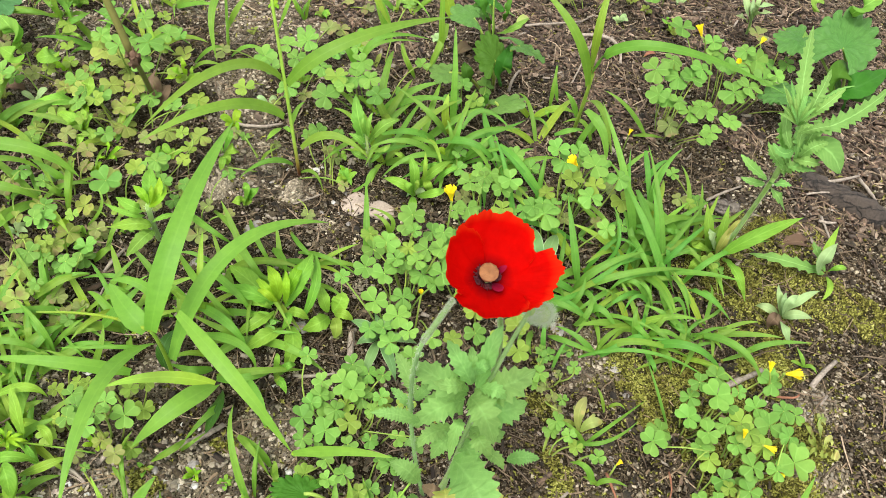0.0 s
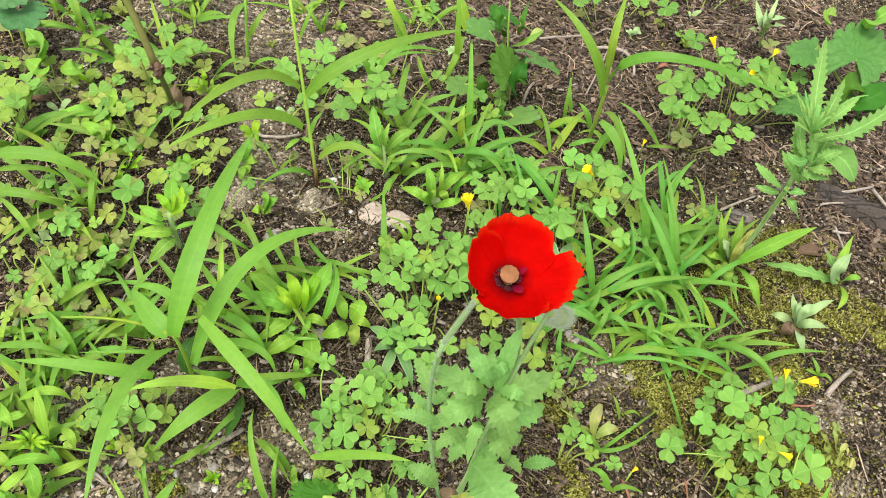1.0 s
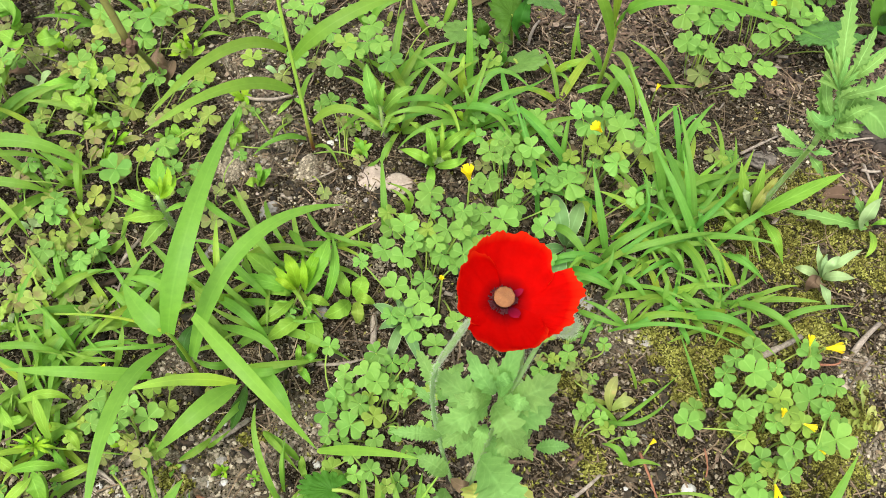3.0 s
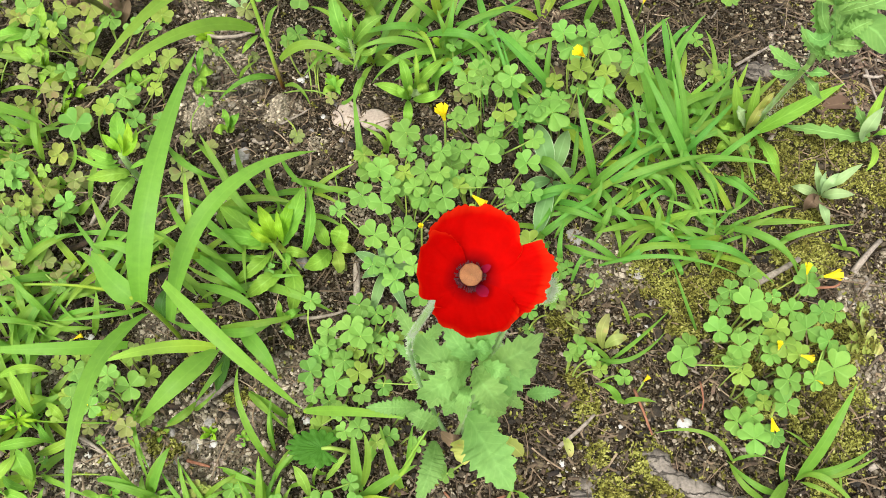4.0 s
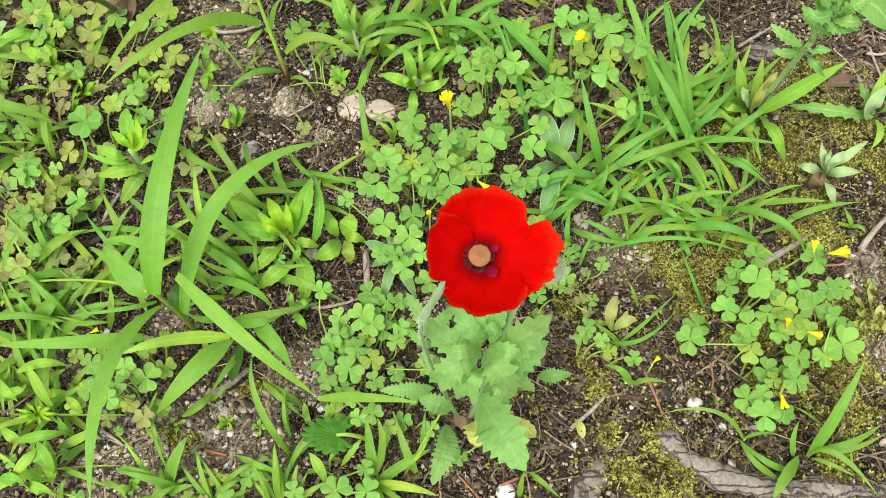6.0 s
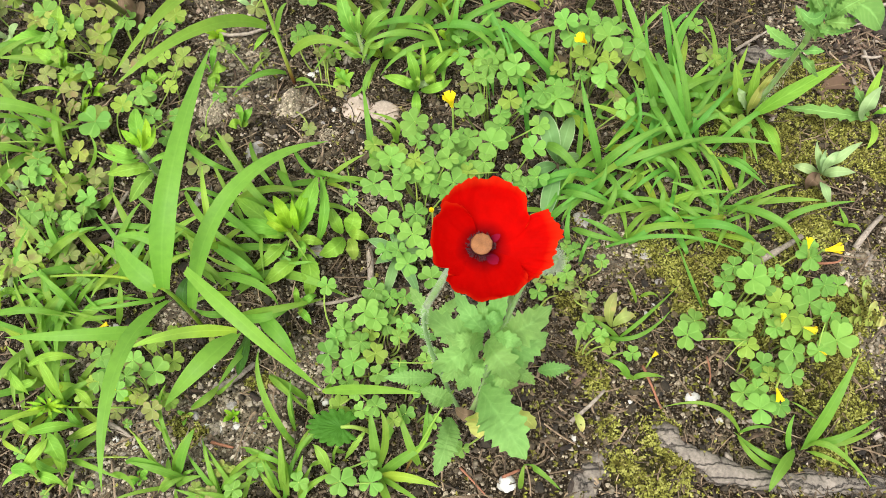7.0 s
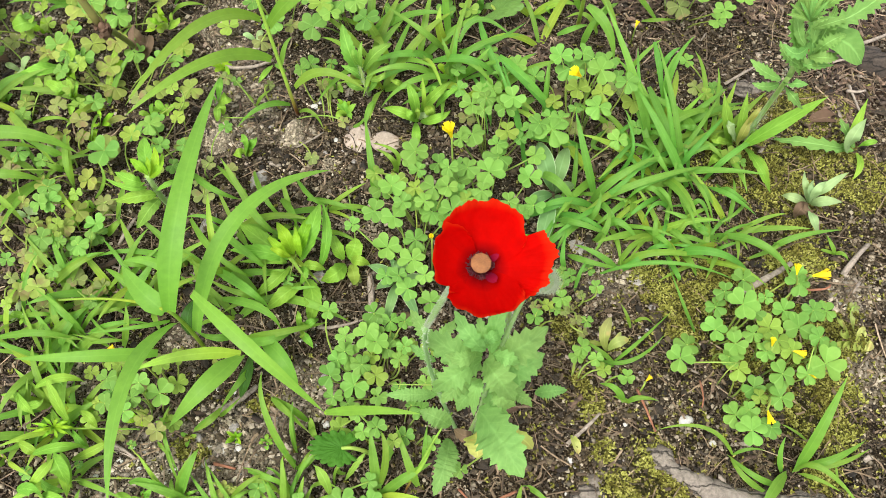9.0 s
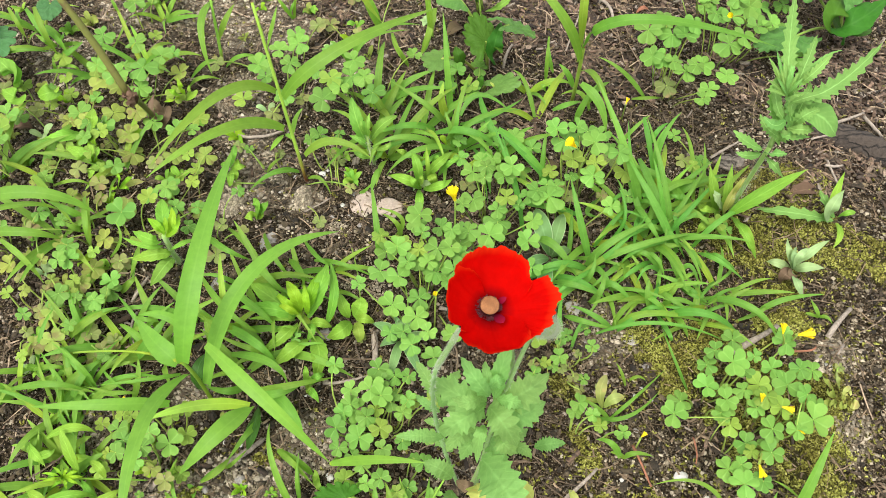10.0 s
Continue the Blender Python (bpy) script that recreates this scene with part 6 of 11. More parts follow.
toothed(wd, (-0.0312, 0.1484, 0.0030), (-0.0244, 0.1533, 0.0200), (-0.0201, 0.1602, 0.0200), 0.0037, LOBED, 7, 0.28)
rosette_leaf(wd, (-0.0389, 0.1399, 0.0020), (-0.0414, 0.1457, 0.0160), (-0.0479, 0.1523, 0.0140), 0.0062, LOBED)
toothed(wd, (-0.0095, 0.1593, 0.0040), (-0.0085, 0.1632, 0.0200), (-0.0079, 0.1694, 0.0220), 0.0063, LOBED, 5, 0.30)
blade(wd, (-0.0318, 0.1520, 0.0020), (-0.0349, 0.1522, 0.0140), (-0.0273, 0.1616, 0.0160), 0.0026)
blade(wd, (-0.0119, 0.1470, 0.0040), (-0.0088, 0.1568, 0.0300), (-0.0125, 0.1681, 0.0340), 0.0042)
blade(wd, (0.0085, 0.1480, 0.0030), (0.0022, 0.1570, 0.0200), (-0.0056, 0.1749, 0.0240), 0.0048)
blade(wd, (0.0104, 0.1583, 0.0030), (0.0107, 0.1663, 0.0200), (0.0111, 0.1774, 0.0200), 0.0026)
blade(wd, (0.0010, 0.1490, 0.0020), (0.0108, 0.1563, 0.0200), (0.0151, 0.1724, 0.0140), 0.0020, GRASS_YELLOW)
blade(wd, (-0.0576, 0.1469, 0.0020), (-0.0529, 0.1532, 0.0160), (-0.0499, 0.1610, 0.0140), 0.0029)
b = plant("broad_grass", -0.100, 0.399, "crabgrass with a reddish stem base and long arching leaves", "grass")
culm(b, (-0.0989, 0.3970, 0.0000), (-0.1092, 0.4088, 0.0620), (-0.1250, 0.4327, 0.1300), 0.0027)
blade(b, (-0.1095, 0.4109, 0.0700), (-0.0698, 0.4203, 0.1080), (-0.0107, 0.4846, 0.0950), 0.0097)
blade(b, (-0.1136, 0.4112, 0.0750), (-0.1318, 0.3655, 0.1150), (-0.1549, 0.3017, 0.1200), 0.0079, GRASS)
blade(b, (-0.1101, 0.4032, 0.0480), (-0.1367, 0.3704, 0.0800), (-0.1752, 0.3253, 0.0800), 0.0088)
blade(b, (-0.0987, 0.4027, 0.0220), (-0.0758, 0.4026, 0.0400), (-0.0486, 0.3987, 0.0280), 0.0066)
blade(b, (-0.1185, 0.4231, 0.1000), (-0.1097, 0.4145, 0.1250), (-0.1069, 0.4247, 0.1350), 0.0042)
blade(b, (-0.1123, 0.4253, 0.0180), (-0.1094, 0.4312, 0.0300), (-0.1047, 0.4373, 0.0340), 0.0037)
blade(b, (-0.0972, 0.3964, 0.0040), (-0.0856, 0.3887, 0.0140), (-0.0783, 0.3836, 0.0030), 0.0029)
blade(b, (-0.1048, 0.4022, 0.0040), (-0.1190, 0.3877, 0.0180), (-0.1380, 0.3806, 0.0030), 0.0046)
blade(b, (-0.1285, 0.4006, 0.0020), (-0.1221, 0.3997, 0.0140), (-0.1167, 0.4084, 0.0120), 0.0029)
c = plant("fine_grass", -0.036, 0.330, "single upright grass shoot with narrow blades", "grass")
blade(c, (-0.0352, 0.3293, 0.0000), (-0.0393, 0.3434, 0.0260), (-0.0467, 0.3750, 0.0340), 0.0051)
blade(c, (-0.0246, 0.3540, 0.0000), (-0.0271, 0.3521, 0.0180), (-0.0387, 0.3608, 0.0160), 0.0038)
blade(c, (-0.0282, 0.3537, -0.0000), (-0.0239, 0.3551, 0.0200), (-0.0428, 0.3655, 0.0160), 0.0034)
blade(c, (-0.0459, 0.3709, 0.0300), (-0.0435, 0.3821, 0.0340), (-0.0415, 0.3902, 0.0280), 0.0041)
blade(c, (-0.0570, 0.3830, 0.0100), (-0.0517, 0.3767, 0.0200), (-0.0462, 0.3780, 0.0280), 0.0028)
j = plant("grass_tuft", 0.005, 0.455, "dense tuft of bent green grass blades", "grass")
blade(j, (-0.0008, 0.4314, 0.0080), (-0.0266, 0.4174, 0.0340), (-0.0525, 0.4127, 0.0240), 0.0050, GRASS_COOL)
blade(j, (0.0085, 0.4340, 0.0060), (-0.0180, 0.4090, 0.0300), (-0.0408, 0.4030, 0.0060), 0.0046, GRASS_COOL)
blade(j, (0.0005, 0.4377, 0.0120), (0.0192, 0.4210, 0.0380), (0.0398, 0.4169, 0.0120), 0.0049, GRASS_COOL)
blade(j, (0.0216, 0.4353, 0.0060), (0.0280, 0.4042, 0.0260), (0.0352, 0.3846, 0.0040), 0.0028, GRASS_COOL)
blade(j, (0.0083, 0.4364, 0.0060), (0.0046, 0.4278, 0.0340), (-0.0016, 0.4365, 0.0440), 0.0043, GRASS_COOL)
blade(j, (0.0122, 0.4344, 0.0060), (0.0227, 0.4285, 0.0300), (0.0324, 0.4343, 0.0400), 0.0040, GRASS_COOL)
blade(j, (0.0011, 0.4324, 0.0060), (-0.0132, 0.4061, 0.0200), (-0.0265, 0.4071, 0.0060), 0.0043, GRASS_COOL)
blade(j, (0.0160, 0.4355, 0.0040), (0.0340, 0.4239, 0.0260), (0.0474, 0.4292, 0.0160), 0.0032, GRASS_COOL)
blade(j, (0.0043, 0.4385, 0.0060), (0.0079, 0.4310, 0.0360), (0.0083, 0.4449, 0.0460), 0.0043, GRASS_COOL)
blade(j, (-0.0512, 0.4252, 0.0040), (-0.0347, 0.4208, 0.0220), (-0.0211, 0.4303, 0.0180), 0.0036, GRASS_COOL)
blade(j, (0.0025, 0.4689, 0.0040), (-0.0016, 0.4678, 0.0500), (-0.0074, 0.4921, 0.0800), 0.0054, GRASS_COOL)
blade(j, (-0.0010, 0.4605, 0.0060), (-0.0155, 0.4484, 0.0360), (-0.0448, 0.4708, 0.0360), 0.0049, GRASS_COOL)
blade(j, (0.0100, 0.4604, 0.0060), (0.0319, 0.4490, 0.0280), (0.0565, 0.4729, 0.0260), 0.0042, GRASS_COOL)
blade(j, (-0.0085, 0.4521, 0.0060), (-0.0291, 0.4358, 0.0260), (-0.0556, 0.4356, 0.0120), 0.0053, GRASS_COOL)
blade(j, (0.0134, 0.4518, 0.0060), (0.0478, 0.4315, 0.0200), (0.0713, 0.4370, 0.0060), 0.0037, GRASS_COOL)
blade(j, (0.0006, 0.4653, 0.0050), (-0.0045, 0.4584, 0.0300), (-0.0044, 0.4694, 0.0400), 0.0067, GRASS_YELLOW)
j2 = plant("grass_tuft", 0.040, 0.440, "loose tuft of arching green grass blades over mulch", "grass")
blade(j2, (-0.0075, 0.4358, 0.0200), (0.0207, 0.4210, 0.0400), (0.0414, 0.4296, 0.0100), 0.0056, GRASS_COOL)
blade(j2, (0.0057, 0.4316, 0.0100), (0.0217, 0.4381, 0.0350), (0.0547, 0.4569, 0.0300), 0.0049, GRASS_COOL)
blade(j2, (0.0238, 0.4667, 0.0300), (0.0319, 0.4384, 0.0300), (0.0484, 0.4203, 0.0100), 0.0050, GRASS_COOL)
blade(j2, (0.0386, 0.4357, 0.0300), (0.0584, 0.4110, 0.0340), (0.0813, 0.4079, 0.0080), 0.0064, GRASS_COOL)
blade(j2, (0.0740, 0.4142, 0.0060), (0.0722, 0.4195, 0.0260), (0.0741, 0.4360, 0.0300), 0.0041, GRASS_COOL)
blade(j2, (0.0594, 0.3675, 0.0040), (0.0532, 0.3827, 0.0300), (0.0390, 0.4251, 0.0400), 0.0035, GRASS_COOL)
blade(j2, (0.0961, 0.4678, 0.0500), (0.1105, 0.4524, 0.0450), (0.1192, 0.4477, 0.0200), 0.0074, GRASS_COOL)
blade(j2, (0.0796, 0.4688, 0.0200), (0.0909, 0.4666, 0.0300), (0.1014, 0.4802, 0.0200), 0.0042, GRASS_COOL)
blade(j2, (0.0991, 0.4719, 0.0060), (0.1020, 0.4689, 0.0300), (0.1107, 0.4799, 0.0400), 0.0051, GRASS_COOL)
blade(j2, (0.1432, 0.4482, 0.0400), (0.1483, 0.4281, 0.0300), (0.1557, 0.4170, 0.0060), 0.0041, GRASS_COOL)
blade(j2, (0.1526, 0.4466, 0.0100), (0.1566, 0.4494, 0.0260), (0.1663, 0.4604, 0.0240), 0.0042, GRASS_COOL)
blade(j2, (0.1295, 0.4443, 0.0100), (0.1388, 0.4472, 0.0300), (0.1514, 0.4611, 0.0300), 0.0033, GRASS_COOL)
blade(j2, (0.0274, 0.4259, 0.0200), (0.0325, 0.4046, 0.0200), (0.0365, 0.3928, 0.0060), 0.0049, GRASS_COOL)
blade(j2, (0.0652, 0.4165, 0.0100), (0.0582, 0.4019, 0.0200), (0.0646, 0.3976, 0.0100), 0.0057, GRASS_COOL)
blade(j2, (0.0101, 0.4556, 0.0200), (0.0237, 0.4690, 0.0300), (0.0483, 0.4626, 0.0200), 0.0043, GRASS_COOL)
t = plant("fine_grass", -0.188, 0.512, "thin upright grass shoots with reddish stems", "grass")
culm(t, (-0.1878, 0.5113, 0.0000), (-0.1873, 0.5140, 0.0300), (-0.1888, 0.5220, 0.0600), 0.0027)
blade(t, (-0.1904, 0.5294, 0.0500), (-0.1920, 0.4983, 0.0500), (-0.1847, 0.4787, 0.0200), 0.0072)
blade(t, (-0.1896, 0.5199, 0.0200), (-0.1804, 0.5207, 0.0400), (-0.1758, 0.5358, 0.0440), 0.0057)
blade(t, (-0.1843, 0.5083, 0.0020), (-0.1674, 0.5029, 0.0200), (-0.1557, 0.5152, 0.0080), 0.0040)
blade(t, (-0.2088, 0.4919, 0.0020), (-0.1913, 0.4878, 0.0240), (-0.1854, 0.5009, 0.0140), 0.0039)
blade(t, (-0.2078, 0.4827, 0.0020), (-0.1939, 0.4797, 0.0160), (-0.1823, 0.4890, 0.0060), 0.0035)
t2 = plant("fine_grass", -0.081, 0.528, "arching grass blades on bark-strewn soil", "grass")
blade(t2, (-0.0802, 0.5219, 0.0000), (-0.0678, 0.5256, 0.0340), (-0.0305, 0.5607, 0.0160), 0.0058)
blade(t2, (-0.0647, 0.5624, 0.0040), (-0.0700, 0.5533, 0.0400), (-0.0846, 0.5654, 0.0500), 0.0068)
blade(t2, (-0.0647, 0.5624, 0.0040), (-0.0766, 0.5659, 0.0300), (-0.0820, 0.5777, 0.0400), 0.0028)
blade(t2, (-0.0846, 0.5203, 0.0020), (-0.0887, 0.5152, 0.0220), (-0.0988, 0.5188, 0.0280), 0.0063)
blade(t2, (-0.0361, 0.5264, 0.0000), (-0.0430, 0.5209, 0.0200), (-0.0511, 0.5316, 0.0280), 0.0041)
blade(t2, (-0.0271, 0.5442, 0.0000), (-0.0216, 0.5372, 0.0240), (-0.0174, 0.5477, 0.0340), 0.0064)
blade(t2, (-0.1406, 0.5723, 0.0000), (-0.1427, 0.5630, 0.0200), (-0.1504, 0.5660, 0.0300), 0.0028)
blade(t2, (-0.1406, 0.5723, 0.0000), (-0.1370, 0.5690, 0.0200), (-0.1350, 0.5711, 0.0300), 0.0028)
blade(t2, (-0.0173, 0.5918, 0.0200), (-0.0248, 0.5928, 0.0400), (-0.0297, 0.6010, 0.0500), 0.0104, GRASS_YELLOW)
k = plant("broad_grass", 0.097, 0.496, "crabgrass with three long arching blades over bark mulch", "grass")
culm(k, (0.0967, 0.4946, 0.0000), (0.0939, 0.4749, 0.0460), (0.0919, 0.4651, 0.0860), 0.0033)
blade(k, (0.0911, 0.4648, 0.0740), (0.0709, 0.4487, 0.1250), (0.0393, 0.4731, 0.1400), 0.0076)
blade(k, (0.0916, 0.4663, 0.0840), (0.0842, 0.4521, 0.1300), (0.0883, 0.4806, 0.1500), 0.0069, GRASS_YELLOW)
blade(k, (0.0912, 0.4648, 0.0860), (0.1208, 0.4376, 0.1350), (0.2212, 0.4621, 0.1000), 0.0081)
blade(k, (0.0974, 0.5060, 0.0100), (0.0903, 0.5039, 0.0260), (0.0832, 0.5094, 0.0300), 0.0053)
blade(k, (0.0767, 0.5192, 0.0000), (0.0745, 0.5201, 0.0260), (0.0753, 0.5369, 0.0340), 0.0036)
blade(k, (0.1014, 0.5143, 0.0200), (0.1122, 0.4902, 0.0340), (0.1281, 0.4755, 0.0040), 0.0060)
blade(k, (0.1111, 0.4876, 0.0040), (0.1000, 0.4901, 0.0200), (0.0865, 0.4954, 0.0100), 0.0039)
blade(k, (0.1560, 0.5091, 0.0020), (0.1350, 0.5148, 0.0220), (0.1154, 0.5253, 0.0260), 0.0045)
blade(k, (0.1086, 0.4936, 0.0040), (0.1128, 0.4915, 0.0220), (0.1255, 0.5087, 0.0160), 0.0061)
blade(k, (0.1451, 0.5039, 0.0040), (0.1556, 0.4960, 0.0140), (0.1706, 0.5077, 0.0040), 0.0031)
i = plant("grass_tuft", 0.166, 0.363, "dense spreading tuft of bright green grass blades", "grass")
blade(i, (0.1076, 0.3432, 0.0020), (0.0957, 0.3531, 0.0360), (0.0878, 0.3784, 0.0480), 0.0054, GRASS_COOL)
blade(i, (0.1449, 0.3876, 0.0040), (0.1263, 0.4016, 0.0500), (0.1014, 0.4458, 0.0780), 0.0064, GRASS_COOL)
blade(i, (0.1683, 0.3557, 0.0040), (0.1447, 0.3694, 0.0400), (0.1249, 0.4025, 0.0500), 0.0056, GRASS_COOL)
blade(i, (0.1553, 0.3982, 0.0200), (0.1506, 0.4005, 0.0400), (0.1476, 0.4096, 0.0500), 0.0031, GRASS_COOL)
blade(i, (0.1307, 0.3725, 0.0040), (0.1272, 0.3789, 0.0300), (0.1217, 0.3938, 0.0340), 0.0031, GRASS_COOL)
blade(i, (0.1524, 0.4133, 0.0200), (0.1526, 0.4208, 0.0500), (0.1660, 0.4420, 0.0540), 0.0042, GRASS_COOL)
blade(i, (0.1105, 0.3548, 0.0040), (0.1188, 0.3583, 0.0300), (0.1315, 0.3782, 0.0200), 0.0037, GRASS_COOL)
blade(i, (0.1446, 0.3843, 0.0040), (0.1313, 0.3991, 0.0400), (0.1275, 0.4287, 0.0560), 0.0042, GRASS_COOL)
blade(i, (0.1663, 0.3696, 0.0020), (0.1515, 0.3893, 0.0440), (0.1388, 0.4314, 0.0600), 0.0041, GRASS_COOL)
blade(i, (0.1582, 0.4079, 0.0040), (0.1506, 0.4219, 0.0360), (0.1633, 0.4420, 0.0440), 0.0031, GRASS_COOL)
blade(i, (0.1656, 0.4048, 0.0060), (0.1774, 0.4085, 0.0240), (0.1951, 0.4255, 0.0240), 0.0043, GRASS_COOL)
blade(i, (0.1665, 0.4018, 0.0060), (0.1825, 0.4046, 0.0240), (0.2091, 0.4206, 0.0160), 0.0049, GRASS_COOL)
blade(i, (0.1790, 0.3610, 0.0040), (0.1985, 0.3726, 0.0300), (0.2425, 0.4083, 0.0140), 0.0041, GRASS_COOL)
blade(i, (0.1621, 0.3747, 0.0040), (0.1759, 0.3754, 0.0220), (0.2022, 0.3906, 0.0120), 0.0039, GRASS_COOL)
blade(i, (0.1072, 0.3387, 0.0040), (0.1380, 0.3420, 0.0300), (0.1836, 0.3687, 0.0120), 0.0049, GRASS_COOL)
blade(i, (0.1058, 0.3370, 0.0040), (0.1223, 0.3416, 0.0260), (0.1435, 0.3681, 0.0280), 0.0038, GRASS_COOL)
blade(i, (0.1619, 0.3645, 0.0040), (0.1586, 0.3364, 0.0220), (0.1671, 0.3290, 0.0060), 0.0052, GRASS_COOL)
blade(i, (0.1740, 0.3656, 0.0040), (0.1731, 0.3437, 0.0220), (0.1862, 0.3379, 0.0040), 0.0044, GRASS_COOL)
blade(i, (0.1877, 0.3585, 0.0040), (0.1929, 0.3465, 0.0160), (0.2082, 0.3447, 0.0040), 0.0036, GRASS_COOL)
blade(i, (0.1400, 0.4170, 0.0300), (0.1479, 0.3784, 0.0360), (0.1656, 0.3673, 0.0040), 0.0053, GRASS_COOL)
blade(i, (0.0994, 0.3790, 0.0080), (0.0768, 0.3722, 0.0240), (0.0595, 0.3819, 0.0120), 0.0045, GRASS_COOL)
blade(i, (0.1072, 0.3339, 0.0040), (0.0825, 0.3238, 0.0260), (0.0630, 0.3230, 0.0060), 0.0049, GRASS_COOL)
blade(i, (0.0817, 0.3267, 0.0040), (0.0968, 0.3157, 0.0200), (0.1176, 0.3140, 0.0030), 0.0040, GRASS_COOL)
blade(i, (0.1177, 0.3397, 0.0040), (0.0931, 0.3142, 0.0220), (0.0740, 0.3033, 0.0040), 0.0034, GRASS_COOL)
blade(i, (0.1156, 0.3264, 0.0030), (0.1094, 0.3047, 0.0160), (0.1031, 0.2968, 0.0040), 0.0029, GRASS_COOL)
blade(i, (0.0630, 0.3613, -0.0000), (0.0469, 0.3841, 0.0460), (0.0297, 0.4152, 0.0640), 0.0029, GRASS_COOL)
blade(i, (0.0814, 0.4054, 0.0060), (0.0615, 0.4077, 0.0300), (0.0356, 0.4227, 0.0440), 0.0052, GRASS_COOL)
blade(i, (0.0730, 0.4096, 0.0020), (0.0717, 0.4132, 0.0240), (0.0715, 0.4261, 0.0360), 0.0037, GRASS_COOL)
blade(i, (0.1218, 0.2898, 0.0020), (0.1301, 0.2910, 0.0160), (0.1397, 0.3010, 0.0140), 0.0040, GRASS_COOL)
blade(i, (0.1218, 0.2905, 0.0020), (0.1057, 0.2932, 0.0160), (0.0923, 0.3022, 0.0100), 0.0040, GRASS_COOL)
blade(i, (0.1518, 0.3028, 0.0040), (0.1740, 0.2921, 0.0300), (0.2034, 0.2924, 0.0040), 0.0055, GRASS_COOL)
blade(i, (0.1099, 0.2867, 0.0030), (0.1471, 0.2863, 0.0240), (0.1941, 0.2879, 0.0040), 0.0028, GRASS_COOL)
blade(i, (0.1832, 0.3198, 0.0040), (0.2055, 0.3014, 0.0260), (0.2277, 0.2909, 0.0040), 0.0047, GRASS_COOL)
blade(i, (0.2174, 0.3120, 0.0020), (0.2290, 0.3144, 0.0180), (0.2609, 0.3245, 0.0140), 0.0043, GRASS_COOL)
blade(i, (0.1671, 0.2516, 0.0000), (0.1535, 0.2634, 0.0220), (0.1482, 0.2887, 0.0180), 0.0022, GRASS_COOL)
blade(i, (0.1367, 0.3014, 0.0040), (0.1452, 0.3023, 0.0160), (0.1563, 0.3029, 0.0060), 0.0034, GRASS_COOL)
blade(i, (0.1502, 0.3053, 0.0040), (0.1540, 0.2830, 0.0160), (0.1583, 0.2859, 0.0030), 0.0034, GRASS_COOL)
blade(i, (0.1485, 0.3466, 0.0040), (0.1345, 0.3300, 0.0160), (0.1220, 0.3260, 0.0040), 0.0035, GRASS_COOL)
blade(i, (0.1310, 0.3450, 0.0040), (0.1150, 0.3219, 0.0200), (0.1048, 0.3185, 0.0040), 0.0038, GRASS_COOL)
blade(i, (0.1706, 0.3674, 0.0040), (0.1391, 0.3431, 0.0260), (0.1269, 0.3393, 0.0060), 0.0047, GRASS_COOL)
blade(i, (0.1672, 0.3692, 0.0040), (0.1437, 0.3618, 0.0240), (0.1265, 0.3614, 0.0100), 0.0039, GRASS_COOL)
blade(i, (0.1609, 0.3858, 0.0040), (0.1373, 0.3585, 0.0220), (0.1198, 0.3538, 0.0080), 0.0042, GRASS_COOL)
blade(i, (0.1397, 0.4016, 0.0040), (0.1433, 0.3645, 0.0260), (0.1596, 0.3592, 0.0040), 0.0047, GRASS_COOL)
blade(i, (0.1745, 0.3340, 0.0020), (0.1639, 0.3339, 0.0140), (0.1527, 0.3368, 0.0060), 0.0024, GRASS_COOL)
blade(i, (0.1936, 0.3357, 0.0020), (0.1815, 0.3199, 0.0140), (0.1759, 0.3126, 0.0040), 0.0029, GRASS_COOL)
blade(i, (0.2069, 0.3491, 0.0020), (0.1941, 0.3308, 0.0140), (0.1811, 0.3244, 0.0060), 0.0024, GRASS_COOL)
blade(i, (0.1554, 0.3322, 0.0020), (0.1472, 0.3119, 0.0160), (0.1469, 0.3050, 0.0040), 0.0032, GRASS_COOL)
blade(i, (0.1517, 0.3259, 0.0020), (0.1586, 0.3091, 0.0160), (0.1754, 0.3056, 0.0040), 0.0037, GRASS_COOL)
blade(i, (0.1673, 0.3293, 0.0020), (0.1728, 0.3153, 0.0140), (0.1847, 0.3172, 0.0040), 0.0035, GRASS_COOL)
blade(i, (0.1818, 0.3149, 0.0020), (0.1639, 0.3050, 0.0140), (0.1522, 0.3112, 0.0040), 0.0026, GRASS_COOL)
blade(i, (0.1814, 0.3091, 0.0020), (0.1871, 0.3072, 0.0140), (0.2008, 0.3165, 0.0060), 0.0026, GRASS_COOL)
blade(i, (0.1606, 0.3327, 0.0020), (0.1577, 0.3120, 0.0140), (0.1688, 0.3070, 0.0040), 0.0029, GRASS_COOL)
blade(i, (0.1212, 0.3909, 0.0040), (0.1272, 0.3637, 0.0220), (0.1415, 0.3613, 0.0060), 0.0036, GRASS_COOL)
blade(i, (0.1177, 0.3995, 0.0040), (0.1043, 0.3763, 0.0160), (0.1166, 0.3789, 0.0080), 0.0037, GRASS_COOL)
blade(i, (0.1380, 0.4060, 0.0040), (0.1247, 0.3882, 0.0200), (0.1166, 0.3832, 0.0080), 0.0031, GRASS_COOL)
blade(i, (0.0860, 0.3339, 0.0020), (0.0760, 0.3092, 0.0160), (0.0693, 0.3037, 0.0040), 0.0029, GRASS_COOL)
blade(i, (0.1034, 0.3275, 0.0020), (0.0876, 0.3064, 0.0160), (0.0829, 0.3011, 0.0040), 0.0035, GRASS_COOL)
